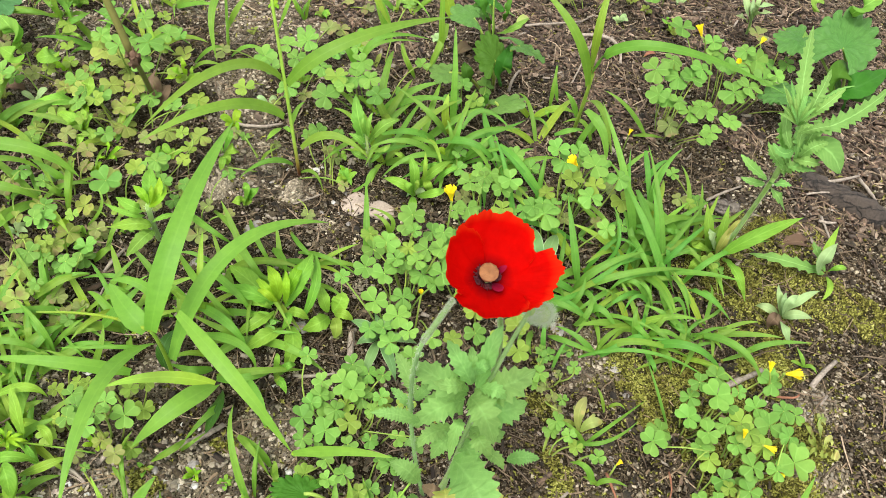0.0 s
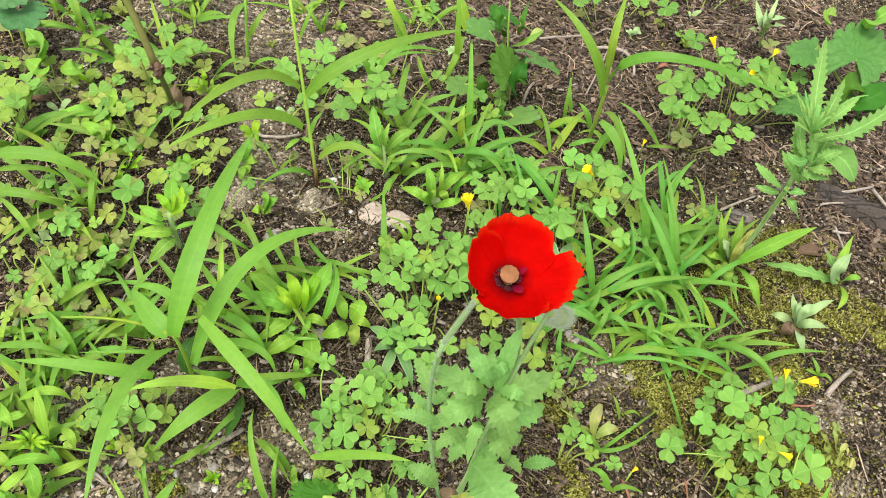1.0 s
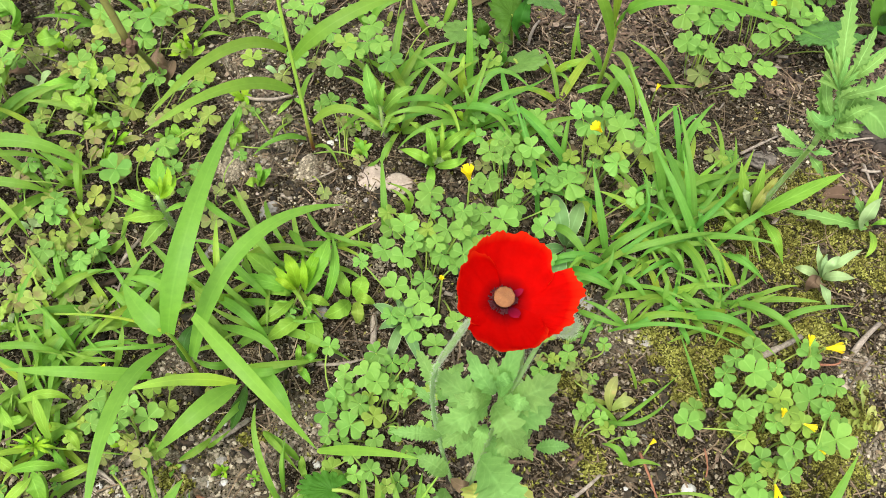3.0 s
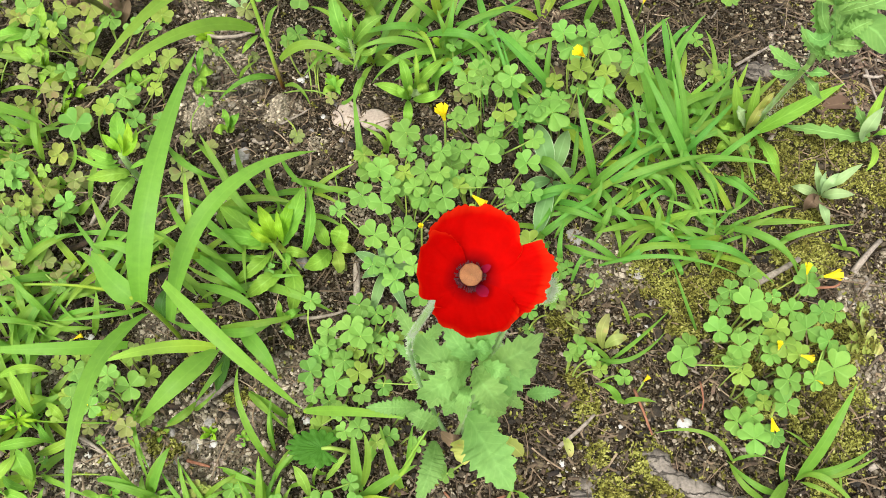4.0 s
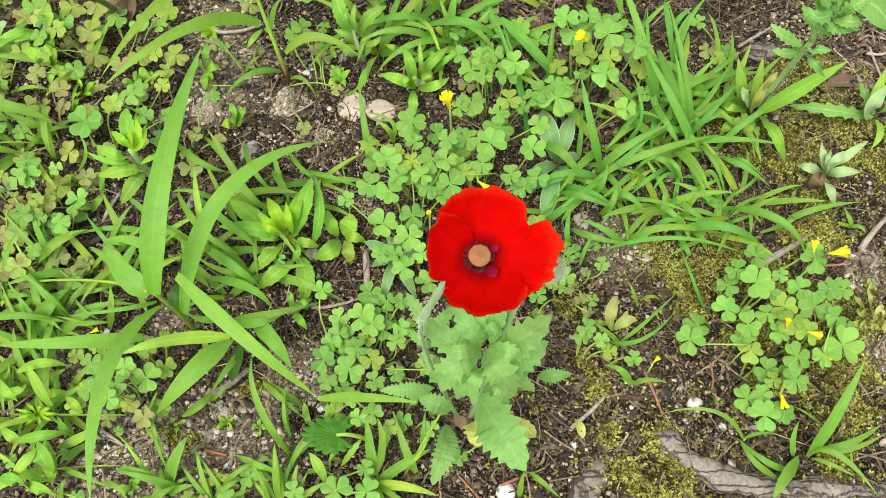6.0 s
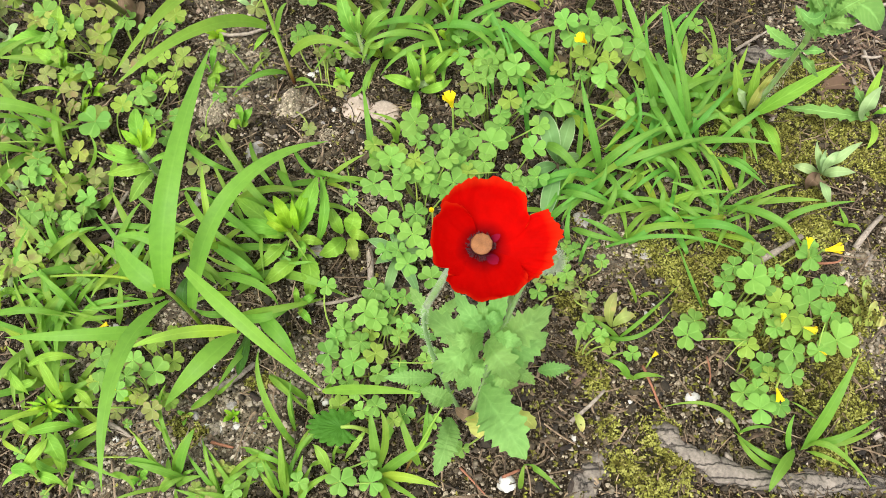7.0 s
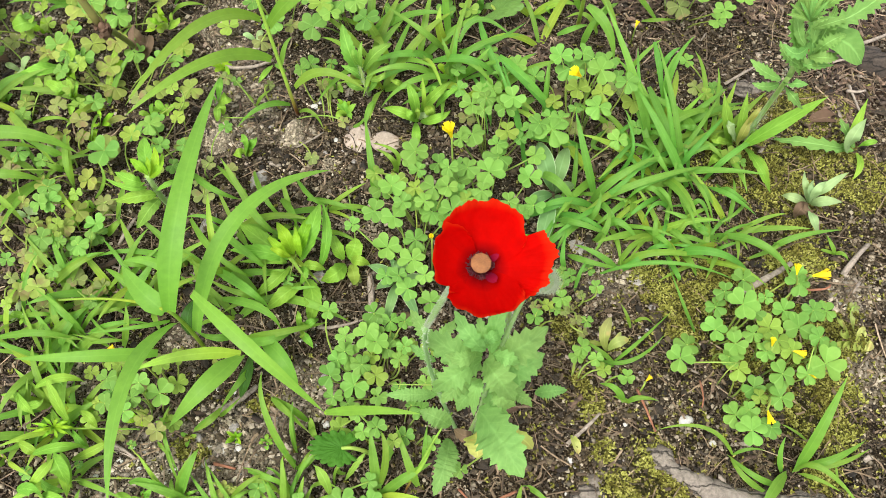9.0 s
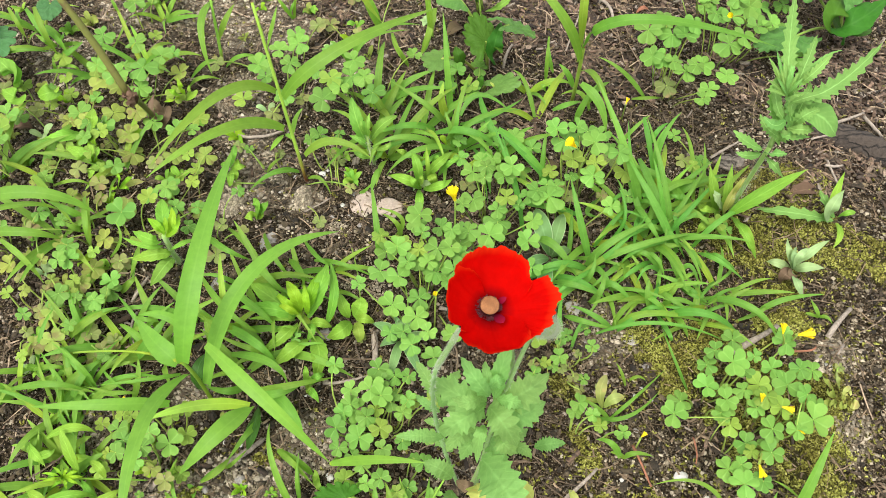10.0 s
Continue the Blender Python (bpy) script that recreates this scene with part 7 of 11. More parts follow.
blade(i, (0.0884, 0.2875, 0.0020), (0.0848, 0.2923, 0.0140), (0.0875, 0.3102, 0.0160), 0.0037, GRASS_COOL)
blade(i, (0.0936, 0.2733, 0.0020), (0.0960, 0.2814, 0.0160), (0.1012, 0.2901, 0.0140), 0.0025, GRASS_COOL)
blade(i, (0.2030, 0.3054, 0.0020), (0.2168, 0.3080, 0.0140), (0.2184, 0.3151, 0.0080), 0.0029, GRASS_COOL)
blade(i, (0.1801, 0.4054, 0.0040), (0.1672, 0.3829, 0.0180), (0.1622, 0.3773, 0.0040), 0.0043, GRASS_COOL)
blade(i, (0.1567, 0.3713, 0.0020), (0.1586, 0.3569, 0.0240), (0.1732, 0.3510, 0.0041), 0.0041, GRASS_COOL)
blade(i, (0.1846, 0.3930, 0.0020), (0.1657, 0.3900, 0.0240), (0.1602, 0.3971, 0.0045), 0.0039, GRASS_COOL)
blade(i, (0.1711, 0.3676, 0.0020), (0.1631, 0.3708, 0.0240), (0.1675, 0.3813, 0.0069), 0.0033, GRASS_COOL)
blade(i, (0.1577, 0.3370, 0.0020), (0.1408, 0.3385, 0.0240), (0.1340, 0.3440, 0.0086), 0.0045, GRASS_COOL)
blade(i, (0.1348, 0.3745, 0.0020), (0.1237, 0.3798, 0.0240), (0.1213, 0.3912, 0.0091), 0.0033, GRASS_COOL)
blade(i, (0.1451, 0.3808, 0.0020), (0.1362, 0.3624, 0.0240), (0.1377, 0.3514, 0.0064), 0.0049, GRASS_COOL)
blade(i, (0.1835, 0.3946, 0.0020), (0.1673, 0.3802, 0.0240), (0.1648, 0.3756, 0.0043), 0.0040, GRASS_COOL)
blade(i, (0.1849, 0.3909, 0.0020), (0.1705, 0.3893, 0.0240), (0.1675, 0.3928, 0.0109), 0.0050, GRASS_COOL)
blade(i, (0.1416, 0.3938, 0.0020), (0.1457, 0.3831, 0.0240), (0.1614, 0.3823, 0.0042), 0.0033, GRASS_COOL)
blade(i, (0.1571, 0.3371, 0.0020), (0.1416, 0.3278, 0.0240), (0.1357, 0.3203, 0.0117), 0.0032, GRASS_COOL)
blade(i, (0.1645, 0.3850, 0.0020), (0.1469, 0.3874, 0.0240), (0.1409, 0.3995, 0.0047), 0.0043, GRASS_COOL)
blade(i, (0.1662, 0.3867, 0.0020), (0.1570, 0.3667, 0.0240), (0.1567, 0.3481, 0.0160), 0.0033, GRASS_COOL)
blade(i, (0.1598, 0.3990, 0.0100), (0.1647, 0.4020, 0.0240), (0.1793, 0.4196, 0.0260), 0.0042, GRASS_YELLOW)
l9 = plant("fine_grass", -0.350, 0.514, "thin weedy grass blades on bark-strewn soil", "grass")
blade(l9, (-0.3504, 0.4688, 0.0300), (-0.3268, 0.4722, 0.0400), (-0.3133, 0.4920, 0.0200), 0.0039)
blade(l9, (-0.3436, 0.5045, 0.0500), (-0.3335, 0.4932, 0.0400), (-0.3441, 0.5079, 0.0100), 0.0035)
blade(l9, (-0.3160, 0.4958, 0.0600), (-0.3048, 0.4779, 0.0500), (-0.3077, 0.4860, 0.0200), 0.0047)
blade(l9, (-0.3247, 0.5099, 0.0300), (-0.3074, 0.4951, 0.0350), (-0.3082, 0.5039, 0.0150), 0.0044)
blade(l9, (-0.3155, 0.4978, 0.0100), (-0.2981, 0.4895, 0.0250), (-0.2963, 0.5083, 0.0200), 0.0053)
blade(l9, (-0.3135, 0.4821, 0.0040), (-0.3079, 0.4753, 0.0200), (-0.3106, 0.4824, 0.0240), 0.0031)
blade(l9, (-0.3499, 0.5165, 0.0040), (-0.3384, 0.5085, 0.0200), (-0.3339, 0.5141, 0.0200), 0.0027)
blade(l9, (-0.2812, 0.5468, 0.0040), (-0.2742, 0.5346, 0.0300), (-0.2810, 0.5417, 0.0400), 0.0042)
blade(l9, (-0.2801, 0.5142, 0.0040), (-0.2695, 0.5307, 0.0200), (-0.2712, 0.5277, 0.0200), 0.0019)
t3 = plant("fine_grass", -0.006, 0.518, "upright yellow-green grass blades beside a mallow", "grass")
blade(t3, (-0.0184, 0.5414, 0.0200), (-0.0213, 0.5308, 0.0600), (-0.0255, 0.5370, 0.1000), 0.0057, GRASS_YELLOW)
blade(t3, (0.0026, 0.4930, 0.0050), (-0.0046, 0.5137, 0.0300), (-0.0106, 0.5378, 0.0500), 0.0049)
blade(t3, (-0.0179, 0.5530, 0.0400), (-0.0212, 0.5332, 0.0300), (-0.0283, 0.5299, 0.0060), 0.0059)
blade(t3, (-0.0861, 0.5457, 0.0800), (-0.0727, 0.5263, 0.0700), (-0.0580, 0.5404, 0.0300), 0.0061, GRASS_YELLOW)
blade(t3, (-0.0771, 0.5066, 0.0100), (-0.0681, 0.5083, 0.0400), (-0.0357, 0.5364, 0.0300), 0.0040)
blade(t3, (-0.0519, 0.5428, 0.0200), (-0.0445, 0.5221, 0.0200), (-0.0377, 0.5244, 0.0040), 0.0041)
blade(t3, (-0.0454, 0.4892, 0.0200), (-0.0402, 0.4734, 0.0200), (-0.0349, 0.4766, 0.0040), 0.0052)
blade(t3, (-0.1453, 0.5745, 0.0030), (-0.1482, 0.5697, 0.0200), (-0.1583, 0.5811, 0.0200), 0.0034)
blade(t3, (-0.1434, 0.5734, 0.0030), (-0.1386, 0.5686, 0.0200), (-0.1338, 0.5830, 0.0200), 0.0029)
blade(t3, (0.0825, 0.5277, 0.0040), (0.0768, 0.5286, 0.0200), (0.0754, 0.5465, 0.0260), 0.0041)
l10 = plant("fine_grass", -0.216, 0.232, "thin-bladed weedy grass among low clover leaves", "grass")
blade(l10, (-0.2195, 0.2487, 0.0120), (-0.2037, 0.2554, 0.0260), (-0.1922, 0.2677, 0.0200), 0.0049)
blade(l10, (-0.1799, 0.2619, 0.0200), (-0.1707, 0.2590, 0.0240), (-0.1660, 0.2628, 0.0160), 0.0033)
blade(l10, (-0.2344, 0.2259, 0.0100), (-0.2185, 0.2248, 0.0200), (-0.2150, 0.2262, 0.0120), 0.0032)
blade(l10, (-0.2205, 0.2393, 0.0160), (-0.2046, 0.2258, 0.0220), (-0.1944, 0.2166, 0.0040), 0.0045)
blade(l10, (-0.2187, 0.2368, 0.0140), (-0.2087, 0.2235, 0.0200), (-0.2100, 0.2175, 0.0040), 0.0048)
blade(l10, (-0.2374, 0.2082, 0.0200), (-0.2075, 0.2095, 0.0300), (-0.1971, 0.2140, 0.0100), 0.0043)
blade(l10, (-0.1893, 0.2194, 0.0120), (-0.1700, 0.2222, 0.0220), (-0.1554, 0.2278, 0.0100), 0.0029)
blade(l10, (-0.1940, 0.2303, 0.0120), (-0.1784, 0.2172, 0.0200), (-0.1729, 0.2183, 0.0040), 0.0022)
blade(l10, (-0.1896, 0.2319, 0.0100), (-0.1773, 0.2318, 0.0180), (-0.1723, 0.2370, 0.0120), 0.0026)
blade(l10, (-0.1864, 0.2119, 0.0140), (-0.1737, 0.2118, 0.0200), (-0.1661, 0.2156, 0.0120), 0.0031)
blade(l10, (-0.1756, 0.2395, 0.0100), (-0.1631, 0.2438, 0.0280), (-0.1529, 0.2632, 0.0340), 0.0070)
blade(l10, (-0.1543, 0.2152, 0.0040), (-0.1536, 0.2165, 0.0140), (-0.1513, 0.2216, 0.0120), 0.0038)
blade(l10, (-0.1033, 0.1788, 0.0160), (-0.1074, 0.1692, 0.0200), (-0.1191, 0.1672, 0.0060), 0.0036)
blade(l10, (-0.1705, 0.1868, 0.0040), (-0.1635, 0.1901, 0.0200), (-0.1679, 0.1996, 0.0200), 0.0037)
blade(l10, (-0.1899, 0.2494, 0.0060), (-0.1744, 0.2549, 0.0200), (-0.1635, 0.2448, 0.0200), 0.0033)
i2 = plant("grass_tuft", 0.164, 0.334, "dense spreading tuft of bright green grass blades", "grass")
blade(i2, (0.1601, 0.3685, 0.0100), (0.1468, 0.3719, 0.0500), (0.1409, 0.3923, 0.0600), 0.0036, GRASS_COOL)
blade(i2, (0.1618, 0.3778, 0.0060), (0.1709, 0.3848, 0.0300), (0.1913, 0.4215, 0.0300), 0.0037, GRASS_COOL)
blade(i2, (0.1611, 0.3670, 0.0060), (0.1719, 0.3743, 0.0300), (0.1970, 0.4063, 0.0300), 0.0040, GRASS_COOL)
blade(i2, (0.1648, 0.3314, 0.0040), (0.1710, 0.3343, 0.0200), (0.1812, 0.3208, 0.0040), 0.0037, GRASS_COOL)
blade(i2, (0.1647, 0.3673, 0.0060), (0.1690, 0.3358, 0.0300), (0.1826, 0.3257, 0.0060), 0.0036, GRASS_COOL)
blade(i2, (0.1798, 0.3559, 0.0060), (0.1889, 0.3365, 0.0250), (0.2118, 0.3371, 0.0040), 0.0039, GRASS_COOL)
blade(i2, (0.1681, 0.3297, 0.0040), (0.1727, 0.3185, 0.0140), (0.1829, 0.3176, 0.0030), 0.0037, GRASS_COOL)
blade(i2, (0.1466, 0.3070, 0.0030), (0.1411, 0.3107, 0.0200), (0.1424, 0.3211, 0.0220), 0.0040, GRASS_COOL)
blade(i2, (0.1500, 0.3465, 0.0040), (0.1321, 0.3250, 0.0240), (0.1226, 0.3211, 0.0060), 0.0034, GRASS_COOL)
blade(i2, (0.1410, 0.3529, 0.0060), (0.1470, 0.3346, 0.0260), (0.1578, 0.3309, 0.0040), 0.0034, GRASS_COOL)
i3 = plant("grass_tuft", 0.108, 0.342, "spreading tuft of green grass blades with folded leaves", "grass")
blade(i3, (0.1044, 0.3389, 0.0040), (0.1181, 0.3428, 0.0300), (0.1456, 0.3611, 0.0300), 0.0057, GRASS_COOL)
blade(i3, (0.1060, 0.3097, 0.0030), (0.1111, 0.3103, 0.0200), (0.1131, 0.3259, 0.0200), 0.0046, GRASS_COOL)
blade(i3, (0.0810, 0.3195, 0.0100), (0.0954, 0.3082, 0.0250), (0.1173, 0.3121, 0.0060), 0.0043, GRASS_COOL)
blade(i3, (0.0889, 0.2988, 0.0030), (0.1013, 0.2861, 0.0180), (0.1241, 0.2909, 0.0030), 0.0039, GRASS_COOL)
blade(i3, (0.0691, 0.3464, 0.0200), (0.0814, 0.3329, 0.0300), (0.0987, 0.3252, 0.0060), 0.0060, GRASS_COOL)
blade(i3, (0.0611, 0.3234, 0.0040), (0.0763, 0.3222, 0.0200), (0.0937, 0.3283, 0.0200), 0.0047, GRASS_COOL)
blade(i3, (0.0737, 0.3014, 0.0030), (0.0836, 0.3066, 0.0160), (0.0994, 0.3217, 0.0120), 0.0050, GRASS_COOL)
blade(i3, (0.0580, 0.3769, 0.0200), (0.0744, 0.3667, 0.0300), (0.0938, 0.3708, 0.0200), 0.0041, GRASS_COOL)
blade(i3, (0.1187, 0.3587, 0.0040), (0.1271, 0.3625, 0.0300), (0.1210, 0.3817, 0.0400), 0.0027, GRASS_COOL)
blade(i3, (0.1227, 0.3706, 0.0120), (0.1290, 0.3680, 0.0300), (0.1471, 0.3661, 0.0200), 0.0024, GRASS_COOL)
blade(i3, (0.1129, 0.3181, 0.0030), (0.1195, 0.3148, 0.0200), (0.1362, 0.3076, 0.0040), 0.0050, GRASS_COOL)
blade(i3, (0.0992, 0.3230, 0.0030), (0.1046, 0.3213, 0.0200), (0.1074, 0.3348, 0.0240), 0.0043, GRASS_COOL)
blade(i3, (0.0806, 0.3006, 0.0020), (0.0761, 0.2857, 0.0120), (0.0808, 0.2817, 0.0020), 0.0039, GRASS_COOL)
blade(i3, (0.0991, 0.3264, 0.0040), (0.0836, 0.3124, 0.0160), (0.0748, 0.3154, 0.0060), 0.0030, GRASS_COOL)
blade(i3, (0.1079, 0.3392, 0.0040), (0.1130, 0.3220, 0.0200), (0.1229, 0.3163, 0.0040), 0.0043, GRASS_COOL)
i4 = plant("fine_grass", 0.181, 0.304, "low grass runner with curved green blades over moss", "grass")
blade(i4, (0.1225, 0.2923, 0.0030), (0.1427, 0.2942, 0.0220), (0.1855, 0.2990, 0.0060), 0.0049)
blade(i4, (0.1863, 0.3012, 0.0040), (0.1959, 0.2912, 0.0120), (0.2093, 0.2874, 0.0030), 0.0046)
blade(i4, (0.1613, 0.3038, 0.0040), (0.1614, 0.2897, 0.0200), (0.1694, 0.2886, 0.0040), 0.0042)
blade(i4, (0.1905, 0.3185, 0.0060), (0.2024, 0.3039, 0.0240), (0.2299, 0.2970, 0.0040), 0.0052)
blade(i4, (0.1844, 0.3150, 0.0030), (0.1918, 0.3192, 0.0140), (0.2084, 0.3285, 0.0080), 0.0027)
blade(i4, (0.1536, 0.3107, 0.0030), (0.1632, 0.3097, 0.0160), (0.1838, 0.3080, 0.0030), 0.0040)
blade(i4, (0.1208, 0.2921, 0.0030), (0.1267, 0.2991, 0.0180), (0.1410, 0.3105, 0.0100), 0.0039)
blade(i4, (0.1369, 0.3233, 0.0040), (0.1460, 0.3058, 0.0180), (0.1581, 0.3055, 0.0040), 0.0040)
blade(i4, (0.1554, 0.3135, 0.0030), (0.1605, 0.3183, 0.0160), (0.1661, 0.3285, 0.0160), 0.0037)
l6 = plant("fine_grass", -0.123, 0.134, "small tuft of fine green grass on sandy soil", "grass")
blade(l6, (-0.1211, 0.1341, 0.0020), (-0.1146, 0.1426, 0.0200), (-0.1088, 0.1529, 0.0240), 0.0040)
blade(l6, (-0.1447, 0.1360, 0.0100), (-0.1287, 0.1351, 0.0220), (-0.1155, 0.1316, 0.0020), 0.0036)
blade(l6, (-0.1318, 0.1609, 0.0120), (-0.1225, 0.1458, 0.0180), (-0.1188, 0.1371, 0.0020), 0.0020)
blade(l6, (-0.1349, 0.1586, 0.0120), (-0.1288, 0.1538, 0.0160), (-0.1246, 0.1498, 0.0060), 0.0023)
blade(l6, (-0.1160, 0.1326, 0.0030), (-0.1198, 0.1283, 0.0140), (-0.1266, 0.1226, 0.0040), 0.0028)
blade(l6, (-0.1729, 0.1194, 0.0030), (-0.1671, 0.1241, 0.0180), (-0.1665, 0.1299, 0.0180), 0.0028)
blade(l6, (-0.1849, 0.1811, 0.0060), (-0.1746, 0.1747, 0.0160), (-0.1742, 0.1731, 0.0040), 0.0024)
blade(l6, (-0.0938, 0.1274, 0.0030), (-0.0856, 0.1316, 0.0160), (-0.0791, 0.1375, 0.0120), 0.0034)
blade(l6, (-0.1160, 0.1336, 0.0020), (-0.1108, 0.1340, 0.0100), (-0.1072, 0.1367, 0.0040), 0.0020)
l7 = plant("fine_grass", -0.061, 0.139, "slender grass shoots on gritty soil", "grass")
blade(l7, (-0.0767, 0.1866, 0.0160), (-0.0651, 0.1776, 0.0220), (-0.0547, 0.1722, 0.0040), 0.0041)
blade(l7, (-0.0608, 0.1625, 0.0020), (-0.0625, 0.1735, 0.0180), (-0.0632, 0.1844, 0.0220), 0.0023)
blade(l7, (-0.0590, 0.1274, 0.0020), (-0.0605, 0.1412, 0.0220), (-0.0639, 0.1517, 0.0240), 0.0045)
blade(l7, (-0.0834, 0.1474, 0.0100), (-0.0677, 0.1418, 0.0220), (-0.0580, 0.1413, 0.0040), 0.0034)
blade(l7, (-0.0905, 0.1334, 0.0060), (-0.0782, 0.1399, 0.0220), (-0.0706, 0.1469, 0.0120), 0.0028)
blade(l7, (-0.0588, 0.1414, 0.0030), (-0.0518, 0.1507, 0.0200), (-0.0434, 0.1598, 0.0200), 0.0028)
blade(l7, (-0.0522, 0.1705, 0.0030), (-0.0531, 0.1758, 0.0120), (-0.0553, 0.1786, 0.0100), 0.0036)
blade(l7, (-0.0638, 0.1298, 0.0020), (-0.0674, 0.1363, 0.0160), (-0.0746, 0.1449, 0.0120), 0.0025)
blade(l7, (-0.0538, 0.1311, 0.0020), (-0.0522, 0.1374, 0.0160), (-0.0510, 0.1451, 0.0200), 0.0034)
blade(l7, (-0.0497, 0.1428, 0.0020), (-0.0411, 0.1439, 0.0120), (-0.0325, 0.1423, 0.0040), 0.0023)
l8 = plant("broad_grass", -0.320, 0.354, "long arching grass blades over low clover leaves", "grass")
blade(l8, (-0.2911, 0.3216, 0.0500), (-0.2489, 0.3264, 0.0550), (-0.2245, 0.3317, 0.0300), 0.0090)
blade(l8, (-0.2981, 0.3254, 0.0300), (-0.2647, 0.3279, 0.0400), (-0.2560, 0.3391, 0.0200), 0.0040)
blade(l8, (-0.2914, 0.3093, 0.0300), (-0.2596, 0.3092, 0.0350), (-0.2483, 0.3188, 0.0150), 0.0065)
blade(l8, (-0.2776, 0.3596, 0.0300), (-0.2576, 0.3410, 0.0340), (-0.2429, 0.3297, 0.0150), 0.0053)
blade(l8, (-0.2366, 0.3449, 0.0300), (-0.2281, 0.3210, 0.0300), (-0.2337, 0.3215, 0.0040), 0.0044)
blade(l8, (-0.2786, 0.3052, 0.0300), (-0.2602, 0.2942, 0.0240), (-0.2543, 0.2902, 0.0040), 0.0044)
blade(l8, (-0.2027, 0.2887, 0.0030), (-0.1935, 0.2884, 0.0160), (-0.1909, 0.2951, 0.0140), 0.0051)
blade(l8, (-0.1936, 0.3151, 0.0200), (-0.1927, 0.3021, 0.0200), (-0.1998, 0.2999, 0.0040), 0.0037)
blade(l8, (-0.3215, 0.4933, 0.0600), (-0.3074, 0.4794, 0.0500), (-0.3065, 0.4810, 0.0300), 0.0051)
blade(l8, (-0.3461, 0.4735, 0.0300), (-0.3189, 0.4708, 0.0400), (-0.3123, 0.4892, 0.0200), 0.0034)
blade(l8, (-0.3155, 0.4944, 0.0400), (-0.3000, 0.4830, 0.0400), (-0.3006, 0.4865, 0.0200), 0.0043)
blade(l8, (-0.3084, 0.4857, 0.0200), (-0.2954, 0.4822, 0.0300), (-0.2886, 0.4947, 0.0300), 0.0052)
blade(l8, (-0.3125, 0.4837, 0.0120), (-0.2901, 0.4718, 0.0250), (-0.2912, 0.4791, 0.0100), 0.0030)
blade(l8, (-0.3447, 0.5126, 0.0400), (-0.3355, 0.4968, 0.0400), (-0.3500, 0.5107, 0.0100), 0.0039)
rosette_leaf(l8, (-0.3106, 0.4459, 0.0200), (-0.2964, 0.4400, 0.0300), (-0.2958, 0.4505, 0.0200), 0.0113, HERB, oval_shape)
m = plant("broad_grass", 0.208, 0.172, "young grass with broad pointed blades beside a root", "grass")
blade(m, (0.2139, 0.1718, 0.0040), (0.2156, 0.1843, 0.0360), (0.2287, 0.2115, 0.0500), 0.0073)
blade(m, (0.2139, 0.1718, 0.0040), (0.2225, 0.1700, 0.0200), (0.2468, 0.1534, 0.0060), 0.0037)
blade(m, (0.2093, 0.1705, 0.0040), (0.1967, 0.1577, 0.0140), (0.1915, 0.1471, 0.0080), 0.0068)
blade(m, (0.2073, 0.1716, 0.0020), (0.2023, 0.1777, 0.0160), (0.2059, 0.1869, 0.0180), 0.0035)
blade(m, (0.2037, 0.1646, 0.0020), (0.1875, 0.1654, 0.0140), (0.1776, 0.1787, 0.0040), 0.0037)
blade(m, (0.1813, 0.1795, 0.0020), (0.1625, 0.1890, 0.0160), (0.1393, 0.1893, 0.0040), 0.0026)
blade(m, (0.1968, 0.1603, 0.0020), (0.1825, 0.1653, 0.0120), (0.1783, 0.1778, 0.0060), 0.0035)
blade(m, (0.2188, 0.1757, 0.0040), (0.2300, 0.1767, 0.0180), (0.2511, 0.1896, 0.0140), 0.0046)
blade(m, (0.2217, 0.1760, 0.0040), (0.2277, 0.1753, 0.0100), (0.2400, 0.1783, 0.0060), 0.0026)
blade(m, (0.2162, 0.1715, 0.0020), (0.2238, 0.1669, 0.0100), (0.2376, 0.1628, 0.0040), 0.0026)
blade(m, (0.2379, 0.1690, 0.0020), (0.2351, 0.1734, 0.0080), (0.2365, 0.1768, 0.0060), 0.0015)
blade(m, (0.1813, 0.1789, 0.0020), (0.1874, 0.1806, 0.0100), (0.1993, 0.1824, 0.0040), 0.0021)
blade(m, (0.2243, 0.1901, 0.0020), (0.2138, 0.1933, 0.0100), (0.2093, 0.1984, 0.0040), 0.0015)
blade(m, (0.2199, 0.1777, 0.0020), (0.2316, 0.1748, 0.0140), (0.2550, 0.1864, 0.0100), 0.0041)
blade(m, (0.1219, 0.2046, 0.0020), (0.1143, 0.2076, 0.0160), (0.1069, 0.2126, 0.0080), 0.0042)
blade(m, (0.1244, 0.2048, 0.0020), (0.1292, 0.2054, 0.0100), (0.1415, 0.2066, 0.0040), 0.0033)
blade(m, (0.1250, 0.2048, 0.0020), (0.1195, 0.2057, 0.0060), (0.1156, 0.2075, 0.0030), 0.0028)
blade(m, (0.1098, 0.2295, 0.0020), (0.1263, 0.2275, 0.0120), (0.1461, 0.2459, 0.0100), 0.0028)
blade(m, (0.1276, 0.2515, 0.0020), (0.1227, 0.2548, 0.0140), (0.1201, 0.2623, 0.0120), 0.0022)
blade(m, (0.1293, 0.2551, 0.0020), (0.1343, 0.2559, 0.0080), (0.1404, 0.2557, 0.0030), 0.0022)
blade(m, (0.2595, 0.3135, 0.0020), (0.2542, 0.3153, 0.0100), (0.2530, 0.3240, 0.0080), 0.0030)
blade(m, (0.2595, 0.3135, 0.0020), (0.2508, 0.3133, 0.0060), (0.2507, 0.3145, 0.0030), 0.0024)
